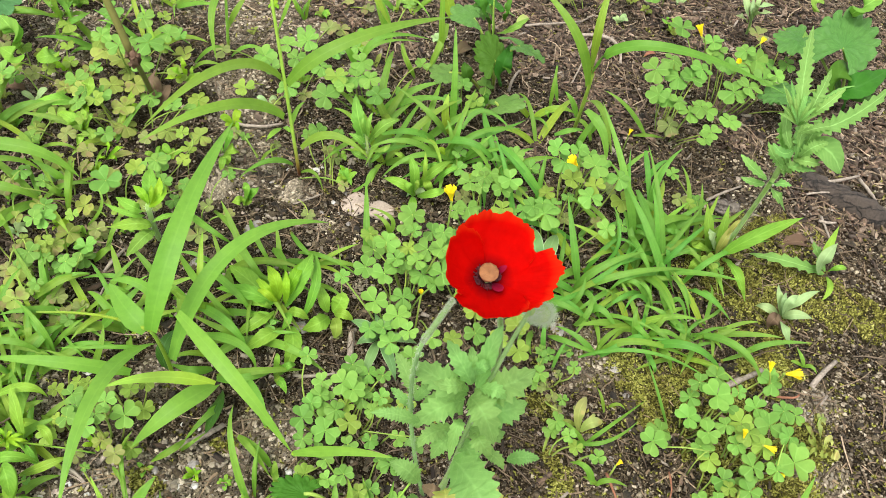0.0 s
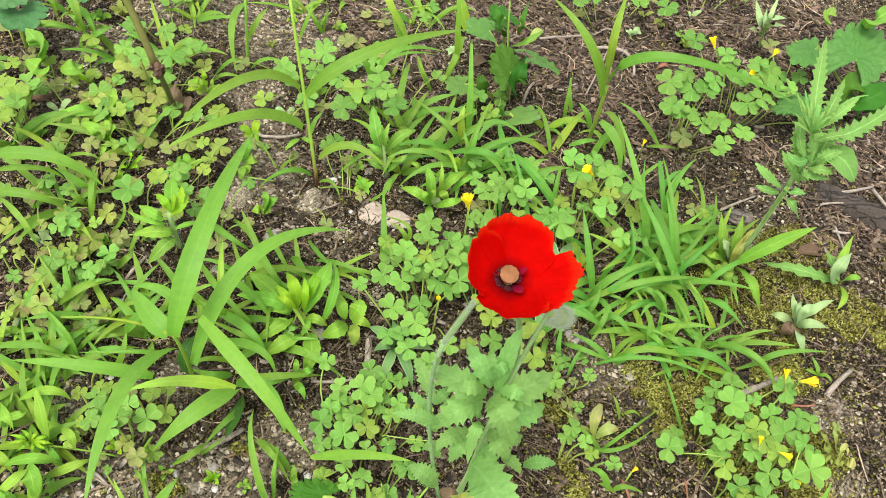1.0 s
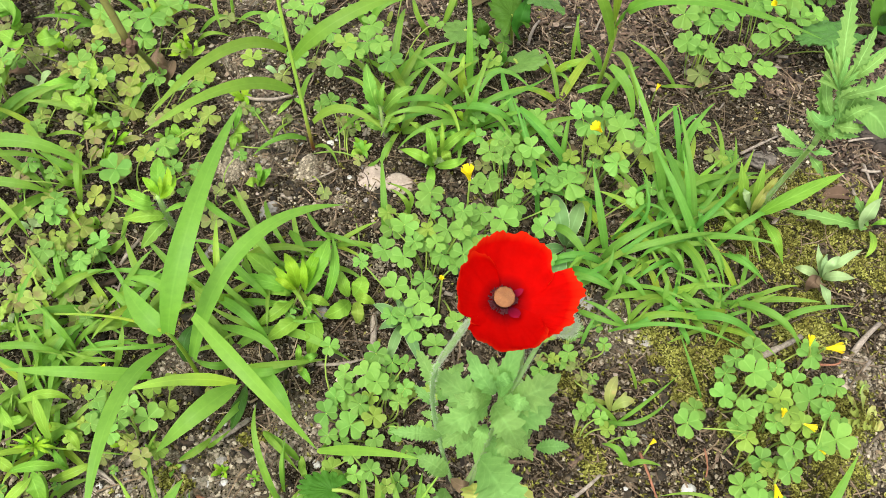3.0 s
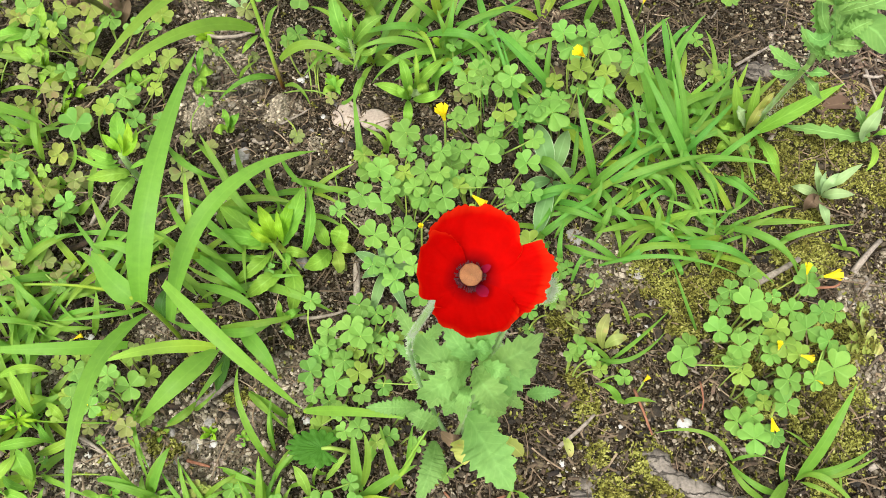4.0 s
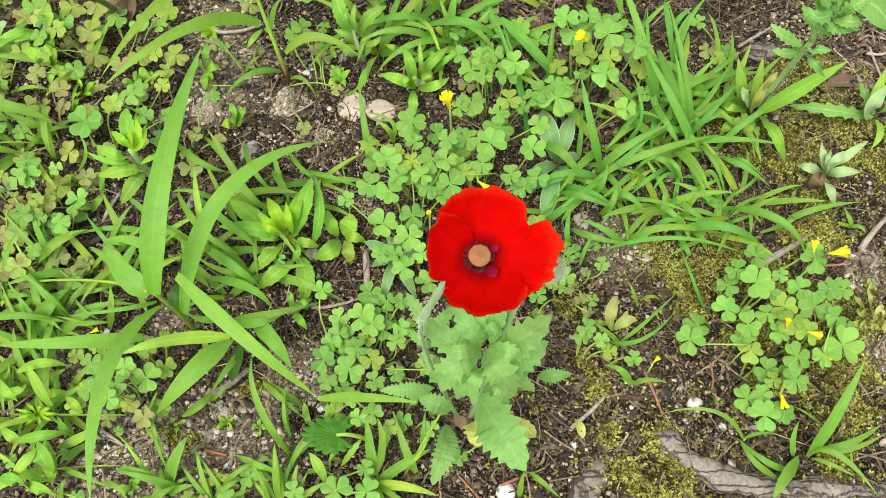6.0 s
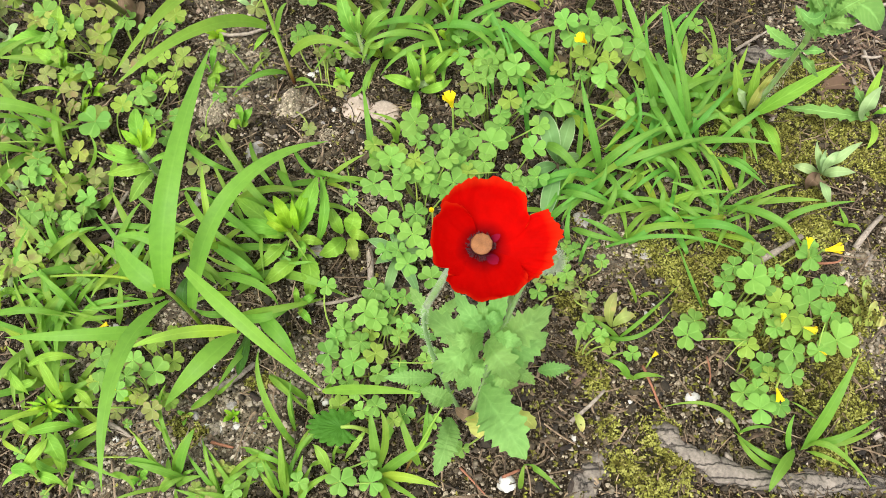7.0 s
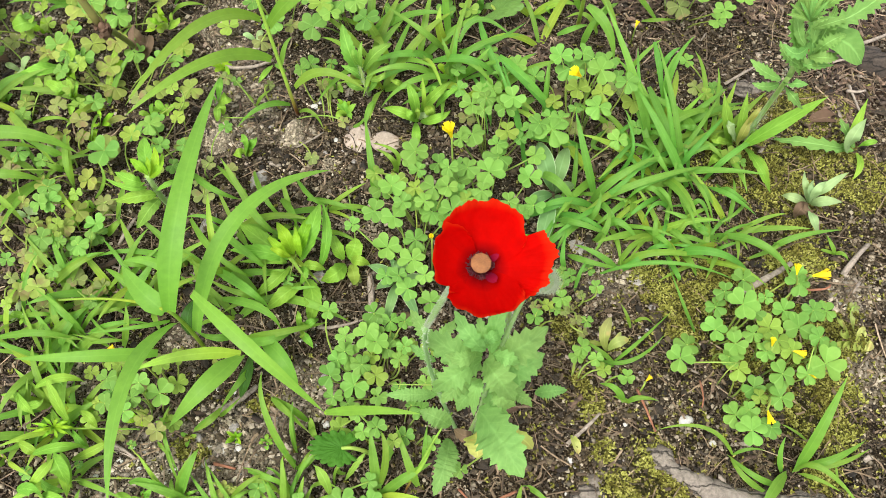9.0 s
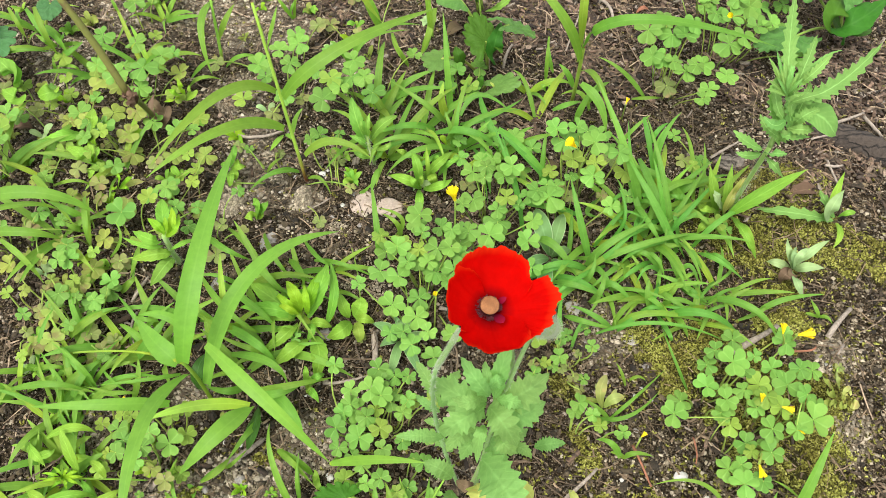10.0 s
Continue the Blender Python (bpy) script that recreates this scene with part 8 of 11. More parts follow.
blade(m, (0.2595, 0.3135, 0.0020), (0.2623, 0.3117, 0.0060), (0.2667, 0.3087, 0.0030), 0.0027)
r1 = plant("weed_rosette", -0.080, 0.278, "leafy fleabane rosette with lance-shaped yellow-green leaves", "weed")
toothed(r1, (-0.0757, 0.2759, 0.0120), (-0.0663, 0.2818, 0.0400), (-0.0655, 0.3044, 0.0340), 0.0100, HERB, 5, 0.14)
toothed(r1, (-0.0771, 0.2785, 0.0140), (-0.0702, 0.2786, 0.0400), (-0.0690, 0.2955, 0.0360), 0.0071, HERB_YOUNG, 5, 0.14)
toothed(r1, (-0.0804, 0.2786, 0.0140), (-0.0808, 0.2775, 0.0360), (-0.0901, 0.2914, 0.0300), 0.0079, HERB_YOUNG, 5, 0.14)
toothed(r1, (-0.0822, 0.2770, 0.0140), (-0.0860, 0.2749, 0.0300), (-0.0968, 0.2853, 0.0240), 0.0051, HERB_YOUNG, 5, 0.14)
toothed(r1, (-0.0846, 0.2779, 0.0140), (-0.0974, 0.2805, 0.0260), (-0.1172, 0.2976, 0.0140), 0.0110, HERB, 6, 0.14)
toothed(r1, (-0.0826, 0.2755, 0.0140), (-0.0960, 0.2727, 0.0260), (-0.1188, 0.2776, 0.0160), 0.0089, HERB, 6, 0.14)
toothed(r1, (-0.0833, 0.2735, 0.0120), (-0.0921, 0.2706, 0.0200), (-0.1135, 0.2729, 0.0100), 0.0048, HERB, 6, 0.14)
toothed(r1, (-0.0817, 0.2718, 0.0120), (-0.0858, 0.2570, 0.0220), (-0.1009, 0.2509, 0.0080), 0.0080, HERB, 8, 0.14)
toothed(r1, (-0.0739, 0.2624, 0.0100), (-0.0796, 0.2486, 0.0200), (-0.0925, 0.2439, 0.0060), 0.0094, HERB, 7, 0.14)
toothed(r1, (-0.0700, 0.2645, 0.0100), (-0.0622, 0.2465, 0.0200), (-0.0649, 0.2377, 0.0060), 0.0108, HERB, 8, 0.14)
toothed(r1, (-0.0636, 0.2723, 0.0100), (-0.0577, 0.2822, 0.0340), (-0.0645, 0.3076, 0.0300), 0.0059, HERB, 11, 0.14)
toothed(r1, (-0.0787, 0.2675, 0.0100), (-0.0859, 0.2628, 0.0200), (-0.0985, 0.2651, 0.0080), 0.0040, HERB, 6, 0.14)
toothed(r1, (-0.0732, 0.2724, 0.0120), (-0.0659, 0.2690, 0.0200), (-0.0592, 0.2709, 0.0120), 0.0063, HERB, 6, 0.14)
toothed(r1, (-0.0755, 0.2768, 0.0140), (-0.0727, 0.2724, 0.0400), (-0.0771, 0.2861, 0.0360), 0.0046, HERB_YOUNG, 5, 0.14)
toothed(r1, (-0.0794, 0.2751, 0.0130), (-0.0837, 0.2708, 0.0300), (-0.0933, 0.2768, 0.0240), 0.0044, HERB_YOUNG, 5, 0.14)
toothed(r1, (-0.0749, 0.2705, 0.0120), (-0.0698, 0.2634, 0.0200), (-0.0736, 0.2599, 0.0100), 0.0052, HERB, 6, 0.14)
r1b = plant("weed_rosette", -0.049, 0.282, "small weed with puckered oval leaves", "weed")
toothed(r1b, (-0.0498, 0.2810, 0.0080), (-0.0532, 0.2827, 0.0200), (-0.0571, 0.2935, 0.0160), 0.0078, HERB, 5, 0.14)
toothed(r1b, (-0.0472, 0.2820, 0.0080), (-0.0427, 0.2828, 0.0200), (-0.0433, 0.2912, 0.0180), 0.0110, HERB, 5, 0.14)
toothed(r1b, (-0.0457, 0.2806, 0.0080), (-0.0391, 0.2767, 0.0160), (-0.0334, 0.2786, 0.0080), 0.0065, HERB, 5, 0.14)
toothed(r1b, (-0.0487, 0.2781, 0.0080), (-0.0518, 0.2657, 0.0180), (-0.0620, 0.2663, 0.0060), 0.0103, HERB, 5, 0.14)
toothed(r1b, (-0.0459, 0.2769, 0.0080), (-0.0415, 0.2684, 0.0140), (-0.0422, 0.2658, 0.0040), 0.0084, SORREL_YELLOW, 5, 0.14)
r2 = plant("weed_rosette", -0.016, 0.399, "smooth oblong-leaved weed of fresh green leaves", "weed")
rosette_leaf(r2, (-0.0139, 0.3960, 0.0030), (-0.0241, 0.3894, 0.0200), (-0.0384, 0.3984, 0.0120), 0.0074, HERB)
rosette_leaf(r2, (-0.0125, 0.3961, 0.0030), (-0.0005, 0.3844, 0.0220), (0.0085, 0.3970, 0.0160), 0.0067, HERB)
rosette_leaf(r2, (-0.0158, 0.3969, 0.0040), (-0.0164, 0.3932, 0.0300), (-0.0228, 0.4077, 0.0300), 0.0073, HERB)
rosette_leaf(r2, (-0.0126, 0.4016, 0.0060), (-0.0031, 0.3934, 0.0340), (0.0079, 0.4106, 0.0300), 0.0069, HERB)
rosette_leaf(r2, (-0.0024, 0.4035, 0.0100), (0.0053, 0.3988, 0.0300), (0.0158, 0.4112, 0.0260), 0.0042, HERB)
rosette_leaf(r2, (-0.0040, 0.3927, 0.0120), (-0.0054, 0.3881, 0.0240), (-0.0087, 0.3967, 0.0200), 0.0060, HERB, oval_shape)
rosette_leaf(r2, (-0.0154, 0.3929, 0.0080), (-0.0177, 0.3839, 0.0240), (-0.0223, 0.3927, 0.0200), 0.0053, HERB)
rosette_leaf(r2, (-0.0157, 0.3949, 0.0030), (-0.0135, 0.3760, 0.0160), (-0.0135, 0.3730, 0.0040), 0.0060, HERB, oval_shape)
rosette_leaf(r2, (-0.0147, 0.3908, 0.0120), (-0.0127, 0.3814, 0.0300), (-0.0136, 0.3865, 0.0300), 0.0038, HERB)
rosette_leaf(r2, (-0.0094, 0.3931, 0.0200), (-0.0093, 0.3900, 0.0400), (-0.0117, 0.4046, 0.0400), 0.0031, HERB)
rosette_leaf(r2, (-0.0071, 0.4067, 0.0200), (-0.0035, 0.3982, 0.0360), (-0.0007, 0.3982, 0.0300), 0.0035, HERB)
rosette_leaf(r2, (-0.0248, 0.4133, 0.0200), (-0.0283, 0.4063, 0.0300), (-0.0345, 0.4118, 0.0260), 0.0042, HERB)
r2b = plant("weed_rosette", -0.051, 0.418, "upright young weed with hairy toothed leaves", "weed")
culm(r2b, (-0.0513, 0.4189, 0.0000), (-0.0532, 0.4149, 0.0200), (-0.0557, 0.4173, 0.0350), 0.0025, PALE_STALK)
culm_hairs(r2b, (-0.0513, 0.4189, 0.0000), (-0.0532, 0.4149, 0.0200), (-0.0557, 0.4173, 0.0350), 0.0012)
toothed(r2b, (-0.0560, 0.4201, 0.0200), (-0.0617, 0.4181, 0.0450), (-0.0680, 0.4365, 0.0500), 0.0103, LOBED, 9, 0.25)
toothed(r2b, (-0.0543, 0.4231, 0.0200), (-0.0450, 0.4208, 0.0400), (-0.0344, 0.4314, 0.0400), 0.0088, LOBED, 8, 0.25)
toothed(r2b, (-0.0541, 0.4193, 0.0150), (-0.0587, 0.4134, 0.0300), (-0.0683, 0.4179, 0.0300), 0.0057, LOBED, 6, 0.25)
toothed(r2b, (-0.0527, 0.4238, 0.0120), (-0.0418, 0.4086, 0.0300), (-0.0378, 0.4156, 0.0300), 0.0048, LOBED, 6, 0.25)
toothed(r2b, (-0.0520, 0.4163, 0.0060), (-0.0458, 0.4118, 0.0200), (-0.0435, 0.4141, 0.0250), 0.0049, LOBED, 6, 0.25)
toothed(r2b, (-0.0542, 0.4166, 0.0300), (-0.0540, 0.4151, 0.0450), (-0.0528, 0.4224, 0.0500), 0.0040, LOBED, 6, 0.25)
toothed(r2b, (-0.0526, 0.4156, 0.0100), (-0.0586, 0.4088, 0.0200), (-0.0662, 0.4164, 0.0150), 0.0049, LOBED, 6, 0.25)
toothed(r2b, (-0.0547, 0.4156, 0.0340), (-0.0575, 0.4115, 0.0450), (-0.0578, 0.4153, 0.0500), 0.0036, LOBED, 5, 0.25)
r3 = plant("weed_rosette", -0.016, 0.273, "downy grey-green rosette with pale leaf edges", "weed")
rosette_leaf(r3, (-0.0164, 0.2714, 0.0050), (-0.0240, 0.2713, 0.0160), (-0.0344, 0.2770, 0.0100), 0.0071, EDGED)
rosette_leaf(r3, (-0.0160, 0.2704, 0.0050), (-0.0207, 0.2634, 0.0160), (-0.0278, 0.2619, 0.0080), 0.0064, EDGED)
rosette_leaf(r3, (-0.0155, 0.2689, 0.0050), (-0.0167, 0.2512, 0.0160), (-0.0201, 0.2390, 0.0040), 0.0063, EDGED)
rosette_leaf(r3, (-0.0143, 0.2692, 0.0050), (-0.0065, 0.2538, 0.0160), (0.0005, 0.2443, 0.0040), 0.0069, EDGED)
rosette_leaf(r3, (-0.0138, 0.2710, 0.0050), (-0.0028, 0.2678, 0.0160), (0.0085, 0.2709, 0.0080), 0.0058, EDGED)
rosette_leaf(r3, (-0.0154, 0.2717, 0.0050), (-0.0149, 0.2696, 0.0240), (-0.0167, 0.2774, 0.0180), 0.0057, EDGED)
rosette_leaf(r3, (-0.0149, 0.2719, 0.0050), (-0.0114, 0.2737, 0.0200), (-0.0091, 0.2838, 0.0140), 0.0045, EDGED)
rosette_leaf(r3, (-0.0156, 0.2718, 0.0050), (-0.0170, 0.2722, 0.0220), (-0.0208, 0.2817, 0.0160), 0.0038, EDGED)
r4 = plant("weed_rosette", 0.081, 0.345, "dark downy rosette with pale-edged oval leaves", "weed")
rosette_leaf(r4, (0.0797, 0.3448, 0.0040), (0.0722, 0.3480, 0.0280), (0.0678, 0.3707, 0.0220), 0.0114, EDGED, oval_shape)
rosette_leaf(r4, (0.0809, 0.3446, 0.0040), (0.0816, 0.3482, 0.0260), (0.0869, 0.3697, 0.0200), 0.0094, EDGED, oval_shape)
rosette_leaf(r4, (0.0798, 0.3399, 0.0040), (0.0749, 0.3177, 0.0140), (0.0720, 0.3024, 0.0040), 0.0101, EDGED, oval_shape)
rosette_leaf(r4, (0.0812, 0.3428, 0.0040), (0.0853, 0.3403, 0.0160), (0.0929, 0.3467, 0.0100), 0.0068, EDGED, oval_shape)
rosette_leaf(r4, (0.0793, 0.3419, 0.0040), (0.0706, 0.3338, 0.0140), (0.0630, 0.3334, 0.0060), 0.0075, EDGED, oval_shape)
rosette_leaf(r4, (0.0809, 0.3415, 0.0040), (0.0834, 0.3310, 0.0140), (0.0889, 0.3278, 0.0060), 0.0061, EDGED, oval_shape)
r5 = plant("weed_rosette", 0.249, 0.351, "small cudweed rosette of grey-green woolly leaves", "weed")
rosette_leaf(r5, (0.2478, 0.3486, 0.0060), (0.2493, 0.3473, 0.0280), (0.2677, 0.3633, 0.0220), 0.0060, GREY_HERB)
rosette_leaf(r5, (0.2461, 0.3486, 0.0060), (0.2342, 0.3454, 0.0300), (0.2380, 0.3608, 0.0240), 0.0060, GREY_HERB)
rosette_leaf(r5, (0.2450, 0.3474, 0.0060), (0.2316, 0.3436, 0.0180), (0.2271, 0.3501, 0.0100), 0.0061, GREY_HERB)
rosette_leaf(r5, (0.2474, 0.3472, 0.0060), (0.2508, 0.3426, 0.0180), (0.2663, 0.3481, 0.0100), 0.0068, GREY_HERB)
rosette_leaf(r5, (0.2462, 0.3456, 0.0060), (0.2416, 0.3293, 0.0180), (0.2506, 0.3248, 0.0040), 0.0067, GREY_HERB)
rosette_leaf(r5, (0.2454, 0.3463, 0.0060), (0.2347, 0.3352, 0.0180), (0.2369, 0.3375, 0.0030), 0.0087, BROWN_LEAF)
rosette_leaf(r5, (0.2460, 0.3463, 0.0060), (0.2396, 0.3349, 0.0180), (0.2471, 0.3368, 0.0030), 0.0074, BROWN_LEAF)
rosette_leaf(r5, (0.2469, 0.3481, 0.0060), (0.2396, 0.3406, 0.0320), (0.2500, 0.3522, 0.0260), 0.0053, GREY_HERB)
rosette_leaf(r5, (0.2464, 0.3482, 0.0060), (0.2357, 0.3408, 0.0320), (0.2421, 0.3527, 0.0260), 0.0039, GREY_HERB)
r6 = plant("weed_rosette", -0.173, 0.318, "young fleabane leaning on a hairy stem with yellow-green tips", "weed")
culm(r6, (-0.1715, 0.3175, 0.0000), (-0.1701, 0.3118, 0.0200), (-0.1685, 0.3084, 0.0450), 0.0040, PALE_STALK)
culm_hairs(r6, (-0.1715, 0.3175, 0.0000), (-0.1701, 0.3118, 0.0200), (-0.1685, 0.3084, 0.0450), 0.0020)
toothed(r6, (-0.1669, 0.3070, 0.0450), (-0.1613, 0.3103, 0.0560), (-0.1638, 0.3208, 0.0580), 0.0059, HERB_YOUNG, 6, 0.18)
toothed(r6, (-0.1680, 0.3078, 0.0460), (-0.1704, 0.3084, 0.0550), (-0.1789, 0.3150, 0.0520), 0.0056, HERB_YOUNG, 6, 0.18)
toothed(r6, (-0.1673, 0.3102, 0.0470), (-0.1696, 0.3179, 0.0550), (-0.1755, 0.3330, 0.0500), 0.0095, HERB, 6, 0.18)
toothed(r6, (-0.1709, 0.3056, 0.0420), (-0.1753, 0.3016, 0.0500), (-0.1895, 0.3104, 0.0440), 0.0072, HERB, 6, 0.18)
toothed(r6, (-0.1702, 0.3052, 0.0380), (-0.1787, 0.3000, 0.0440), (-0.1986, 0.3104, 0.0360), 0.0038, HERB, 6, 0.18)
toothed(r6, (-0.1671, 0.3050, 0.0300), (-0.1750, 0.2992, 0.0360), (-0.1912, 0.2990, 0.0280), 0.0087, HERB, 6, 0.18)
toothed(r6, (-0.1668, 0.3051, 0.0250), (-0.1689, 0.2935, 0.0300), (-0.1792, 0.2879, 0.0160), 0.0094, LOBED, 6, 0.18)
toothed(r6, (-0.1677, 0.3077, 0.0300), (-0.1589, 0.3096, 0.0360), (-0.1534, 0.3178, 0.0300), 0.0033, HERB, 6, 0.18)
toothed(r6, (-0.1656, 0.3071, 0.0450), (-0.1586, 0.3093, 0.0550), (-0.1617, 0.3220, 0.0500), 0.0044, HERB_YOUNG, 6, 0.18)
toothed(r6, (-0.1668, 0.3079, 0.0460), (-0.1636, 0.3069, 0.0580), (-0.1654, 0.3121, 0.0600), 0.0037, HERB_YOUNG, 6, 0.18)
r7 = plant("seedling", -0.260, 0.397, "small leafy weed seedling on soil", "weed")
toothed(r7, (-0.2571, 0.3940, 0.0050), (-0.2413, 0.3793, 0.0360), (-0.2501, 0.3907, 0.0300), 0.0048, HERB, 6, 0.16)
toothed(r7, (-0.2566, 0.3939, 0.0050), (-0.2376, 0.3786, 0.0360), (-0.2425, 0.3892, 0.0300), 0.0041, HERB, 6, 0.16)
toothed(r7, (-0.2559, 0.3925, 0.0050), (-0.2451, 0.3834, 0.0160), (-0.2439, 0.3831, 0.0100), 0.0057, HERB, 6, 0.16)
toothed(r7, (-0.2563, 0.3921, 0.0050), (-0.2485, 0.3797, 0.0160), (-0.2509, 0.3757, 0.0100), 0.0071, HERB, 6, 0.16)
toothed(r7, (-0.2575, 0.3938, 0.0050), (-0.2554, 0.3904, 0.0200), (-0.2677, 0.4005, 0.0140), 0.0079, HERB, 6, 0.16)
toothed(r7, (-0.2579, 0.3937, 0.0050), (-0.2589, 0.3901, 0.0200), (-0.2749, 0.3999, 0.0140), 0.0086, HERB, 6, 0.16)
r8 = plant("seedling", -0.128, 0.359, "small leafy weed seedling on soil", "weed")
rosette_leaf(r8, (-0.1272, 0.3577, 0.0040), (-0.1225, 0.3516, 0.0260), (-0.1278, 0.3622, 0.0200), 0.0068, HERB)
rosette_leaf(r8, (-0.1265, 0.3577, 0.0040), (-0.1180, 0.3524, 0.0240), (-0.1177, 0.3625, 0.0180), 0.0055, HERB)
rosette_leaf(r8, (-0.1267, 0.3570, 0.0040), (-0.1220, 0.3525, 0.0160), (-0.1230, 0.3571, 0.0100), 0.0076, HERB)
rosette_leaf(r8, (-0.1273, 0.3567, 0.0040), (-0.1278, 0.3513, 0.0140), (-0.1341, 0.3532, 0.0080), 0.0070, HERB)
r9b = plant("withered_sorrel", 0.262, 0.252, "withered yellow sorrel with faded oval leaflets", "wood sorrel")
rosette_leaf(r9b, (0.2556, 0.2533, 0.0080), (0.2472, 0.2495, 0.0200), (0.2470, 0.2531, 0.0160), 0.0049, SORREL_DULL, oval_shape)
rosette_leaf(r9b, (0.2556, 0.2494, 0.0080), (0.2473, 0.2425, 0.0200), (0.2473, 0.2429, 0.0160), 0.0052, SORREL_DULL, oval_shape)
rosette_leaf(r9b, (0.2585, 0.2492, 0.0080), (0.2524, 0.2422, 0.0200), (0.2549, 0.2425, 0.0160), 0.0049, SORREL_DULL, oval_shape)
rosette_leaf(r9b, (0.2589, 0.2588, 0.0080), (0.2531, 0.2593, 0.0200), (0.2558, 0.2676, 0.0160), 0.0036, GRASS_PALE, oval_shape)
rosette_leaf(r9b, (0.2610, 0.2542, 0.0080), (0.2568, 0.2510, 0.0200), (0.2616, 0.2553, 0.0160), 0.0065, GRASS_PALE, oval_shape)
rosette_leaf(r9b, (0.2552, 0.2573, 0.0080), (0.2464, 0.2566, 0.0200), (0.2457, 0.2635, 0.0160), 0.0030, SORREL_DULL, oval_shape)
rosette_leaf(r9b, (0.2621, 0.2499, 0.0080), (0.2587, 0.2434, 0.0200), (0.2645, 0.2442, 0.0160), 0.0058, GRASS_PALE, oval_shape)
rosette_leaf(r9b, (0.2535, 0.2496, 0.0080), (0.2436, 0.2429, 0.0200), (0.2415, 0.2434, 0.0160), 0.0039, SORREL_DULL, oval_shape)
rosette_leaf(r9b, (0.2594, 0.2520, 0.0080), (0.2539, 0.2472, 0.0200), (0.2572, 0.2498, 0.0160), 0.0033, SORREL_DULL, oval_shape)
r9 = plant("seedling", 0.113, 0.244, "pale young seedling with oval leaves", "weed")
rosette_leaf(r9, (0.1129, 0.2354, 0.0020), (0.1083, 0.2383, 0.0200), (0.1129, 0.2503, 0.0180), 0.0065, GRASS_PALE, oval_shape)
rosette_leaf(r9, (0.1136, 0.2355, 0.0020), (0.1166, 0.2365, 0.0140), (0.1247, 0.2396, 0.0100), 0.0062, GRASS_PALE, oval_shape)
rosette_leaf(r9, (0.1129, 0.2362, 0.0020), (0.1082, 0.2416, 0.0140), (0.1063, 0.2462, 0.0120), 0.0026, GRASS_PALE, oval_shape)
rosette_leaf(r9, (0.1143, 0.2381, 0.0020), (0.1171, 0.2403, 0.0120), (0.1195, 0.2440, 0.0120), 0.0026, GRASS_PALE, oval_shape)
rosette_leaf(r9, (0.1117, 0.2389, 0.0020), (0.1052, 0.2366, 0.0100), (0.1009, 0.2386, 0.0060), 0.0030, SORREL_DULL, oval_shape)
blade(r9, (0.1167, 0.2286, 0.0020), (0.1060, 0.2308, 0.0140), (0.0989, 0.2392, 0.0060), 0.0029)
blade(r9, (0.1168, 0.2293, 0.0020), (0.1286, 0.2370, 0.0160), (0.1523, 0.2634, 0.0060), 0.0026)
blade(r9, (0.1167, 0.2265, 0.0020), (0.1062, 0.2246, 0.0120), (0.1002, 0.2347, 0.0100), 0.0020)
r10 = plant("seedling", -0.157, 0.402, "small weed seedling with oval leaves", "weed")
rosette_leaf(r10, (-0.1558, 0.4001, 0.0040), (-0.1463, 0.3913, 0.0300), (-0.1500, 0.4056, 0.0240), 0.0042, HERB, oval_shape)
rosette_leaf(r10, (-0.1554, 0.3978, 0.0040), (-0.1501, 0.3851, 0.0140), (-0.1506, 0.3801, 0.0080), 0.0050, HERB, oval_shape)
rosette_leaf(r10, (-0.1551, 0.3990, 0.0040), (-0.1452, 0.3908, 0.0200), (-0.1433, 0.3963, 0.0140), 0.0079, HERB, oval_shape)
rosette_leaf(r10, (-0.1553, 0.3982, 0.0040), (-0.1490, 0.3885, 0.0140), (-0.1492, 0.3885, 0.0060), 0.0072, HERB, oval_shape)
rosette_leaf(r10, (-0.1561, 0.3989, 0.0040), (-0.1532, 0.3900, 0.0200), (-0.1595, 0.3948, 0.0140), 0.0043, HERB, oval_shape)
r11 = plant("seedling", -0.071, 0.233, "small leafy weed seedling on soil", "weed")
toothed(r11, (-0.0704, 0.2327, 0.0030), (-0.0671, 0.2310, 0.0260), (-0.0701, 0.2386, 0.0200), 0.0036, HERB, 6, 0.16)
toothed(r11, (-0.0700, 0.2322, 0.0030), (-0.0647, 0.2295, 0.0200), (-0.0639, 0.2332, 0.0140), 0.0049, HERB, 6, 0.16)
toothed(r11, (-0.0700, 0.2316, 0.0030), (-0.0669, 0.2275, 0.0120), (-0.0665, 0.2260, 0.0060), 0.0044, HERB, 6, 0.16)
toothed(r11, (-0.0696, 0.2313, 0.0030), (-0.0633, 0.2246, 0.0140), (-0.0597, 0.2208, 0.0080), 0.0049, HERB, 6, 0.16)
toothed(r11, (-0.0696, 0.2325, 0.0030), (-0.0615, 0.2307, 0.0220), (-0.0578, 0.2363, 0.0160), 0.0049, HERB, 6, 0.16)
r12 = plant("seedling", -0.233, 0.376, "yellow-green seedling with narrow leaves", "weed")
rosette_leaf(r12, (-0.2312, 0.3741, 0.0040), (-0.2201, 0.3640, 0.0280), (-0.2269, 0.3729, 0.0220), 0.0034, HERB_YOUNG)
rosette_leaf(r12, (-0.2304, 0.3740, 0.0040), (-0.2139, 0.3636, 0.0280), (-0.2142, 0.3719, 0.0220), 0.0034, HERB_YOUNG)
rosette_leaf(r12, (-0.2311, 0.3731, 0.0040), (-0.2271, 0.3651, 0.0160), (-0.2335, 0.3663, 0.0100), 0.0035, HERB_YOUNG)
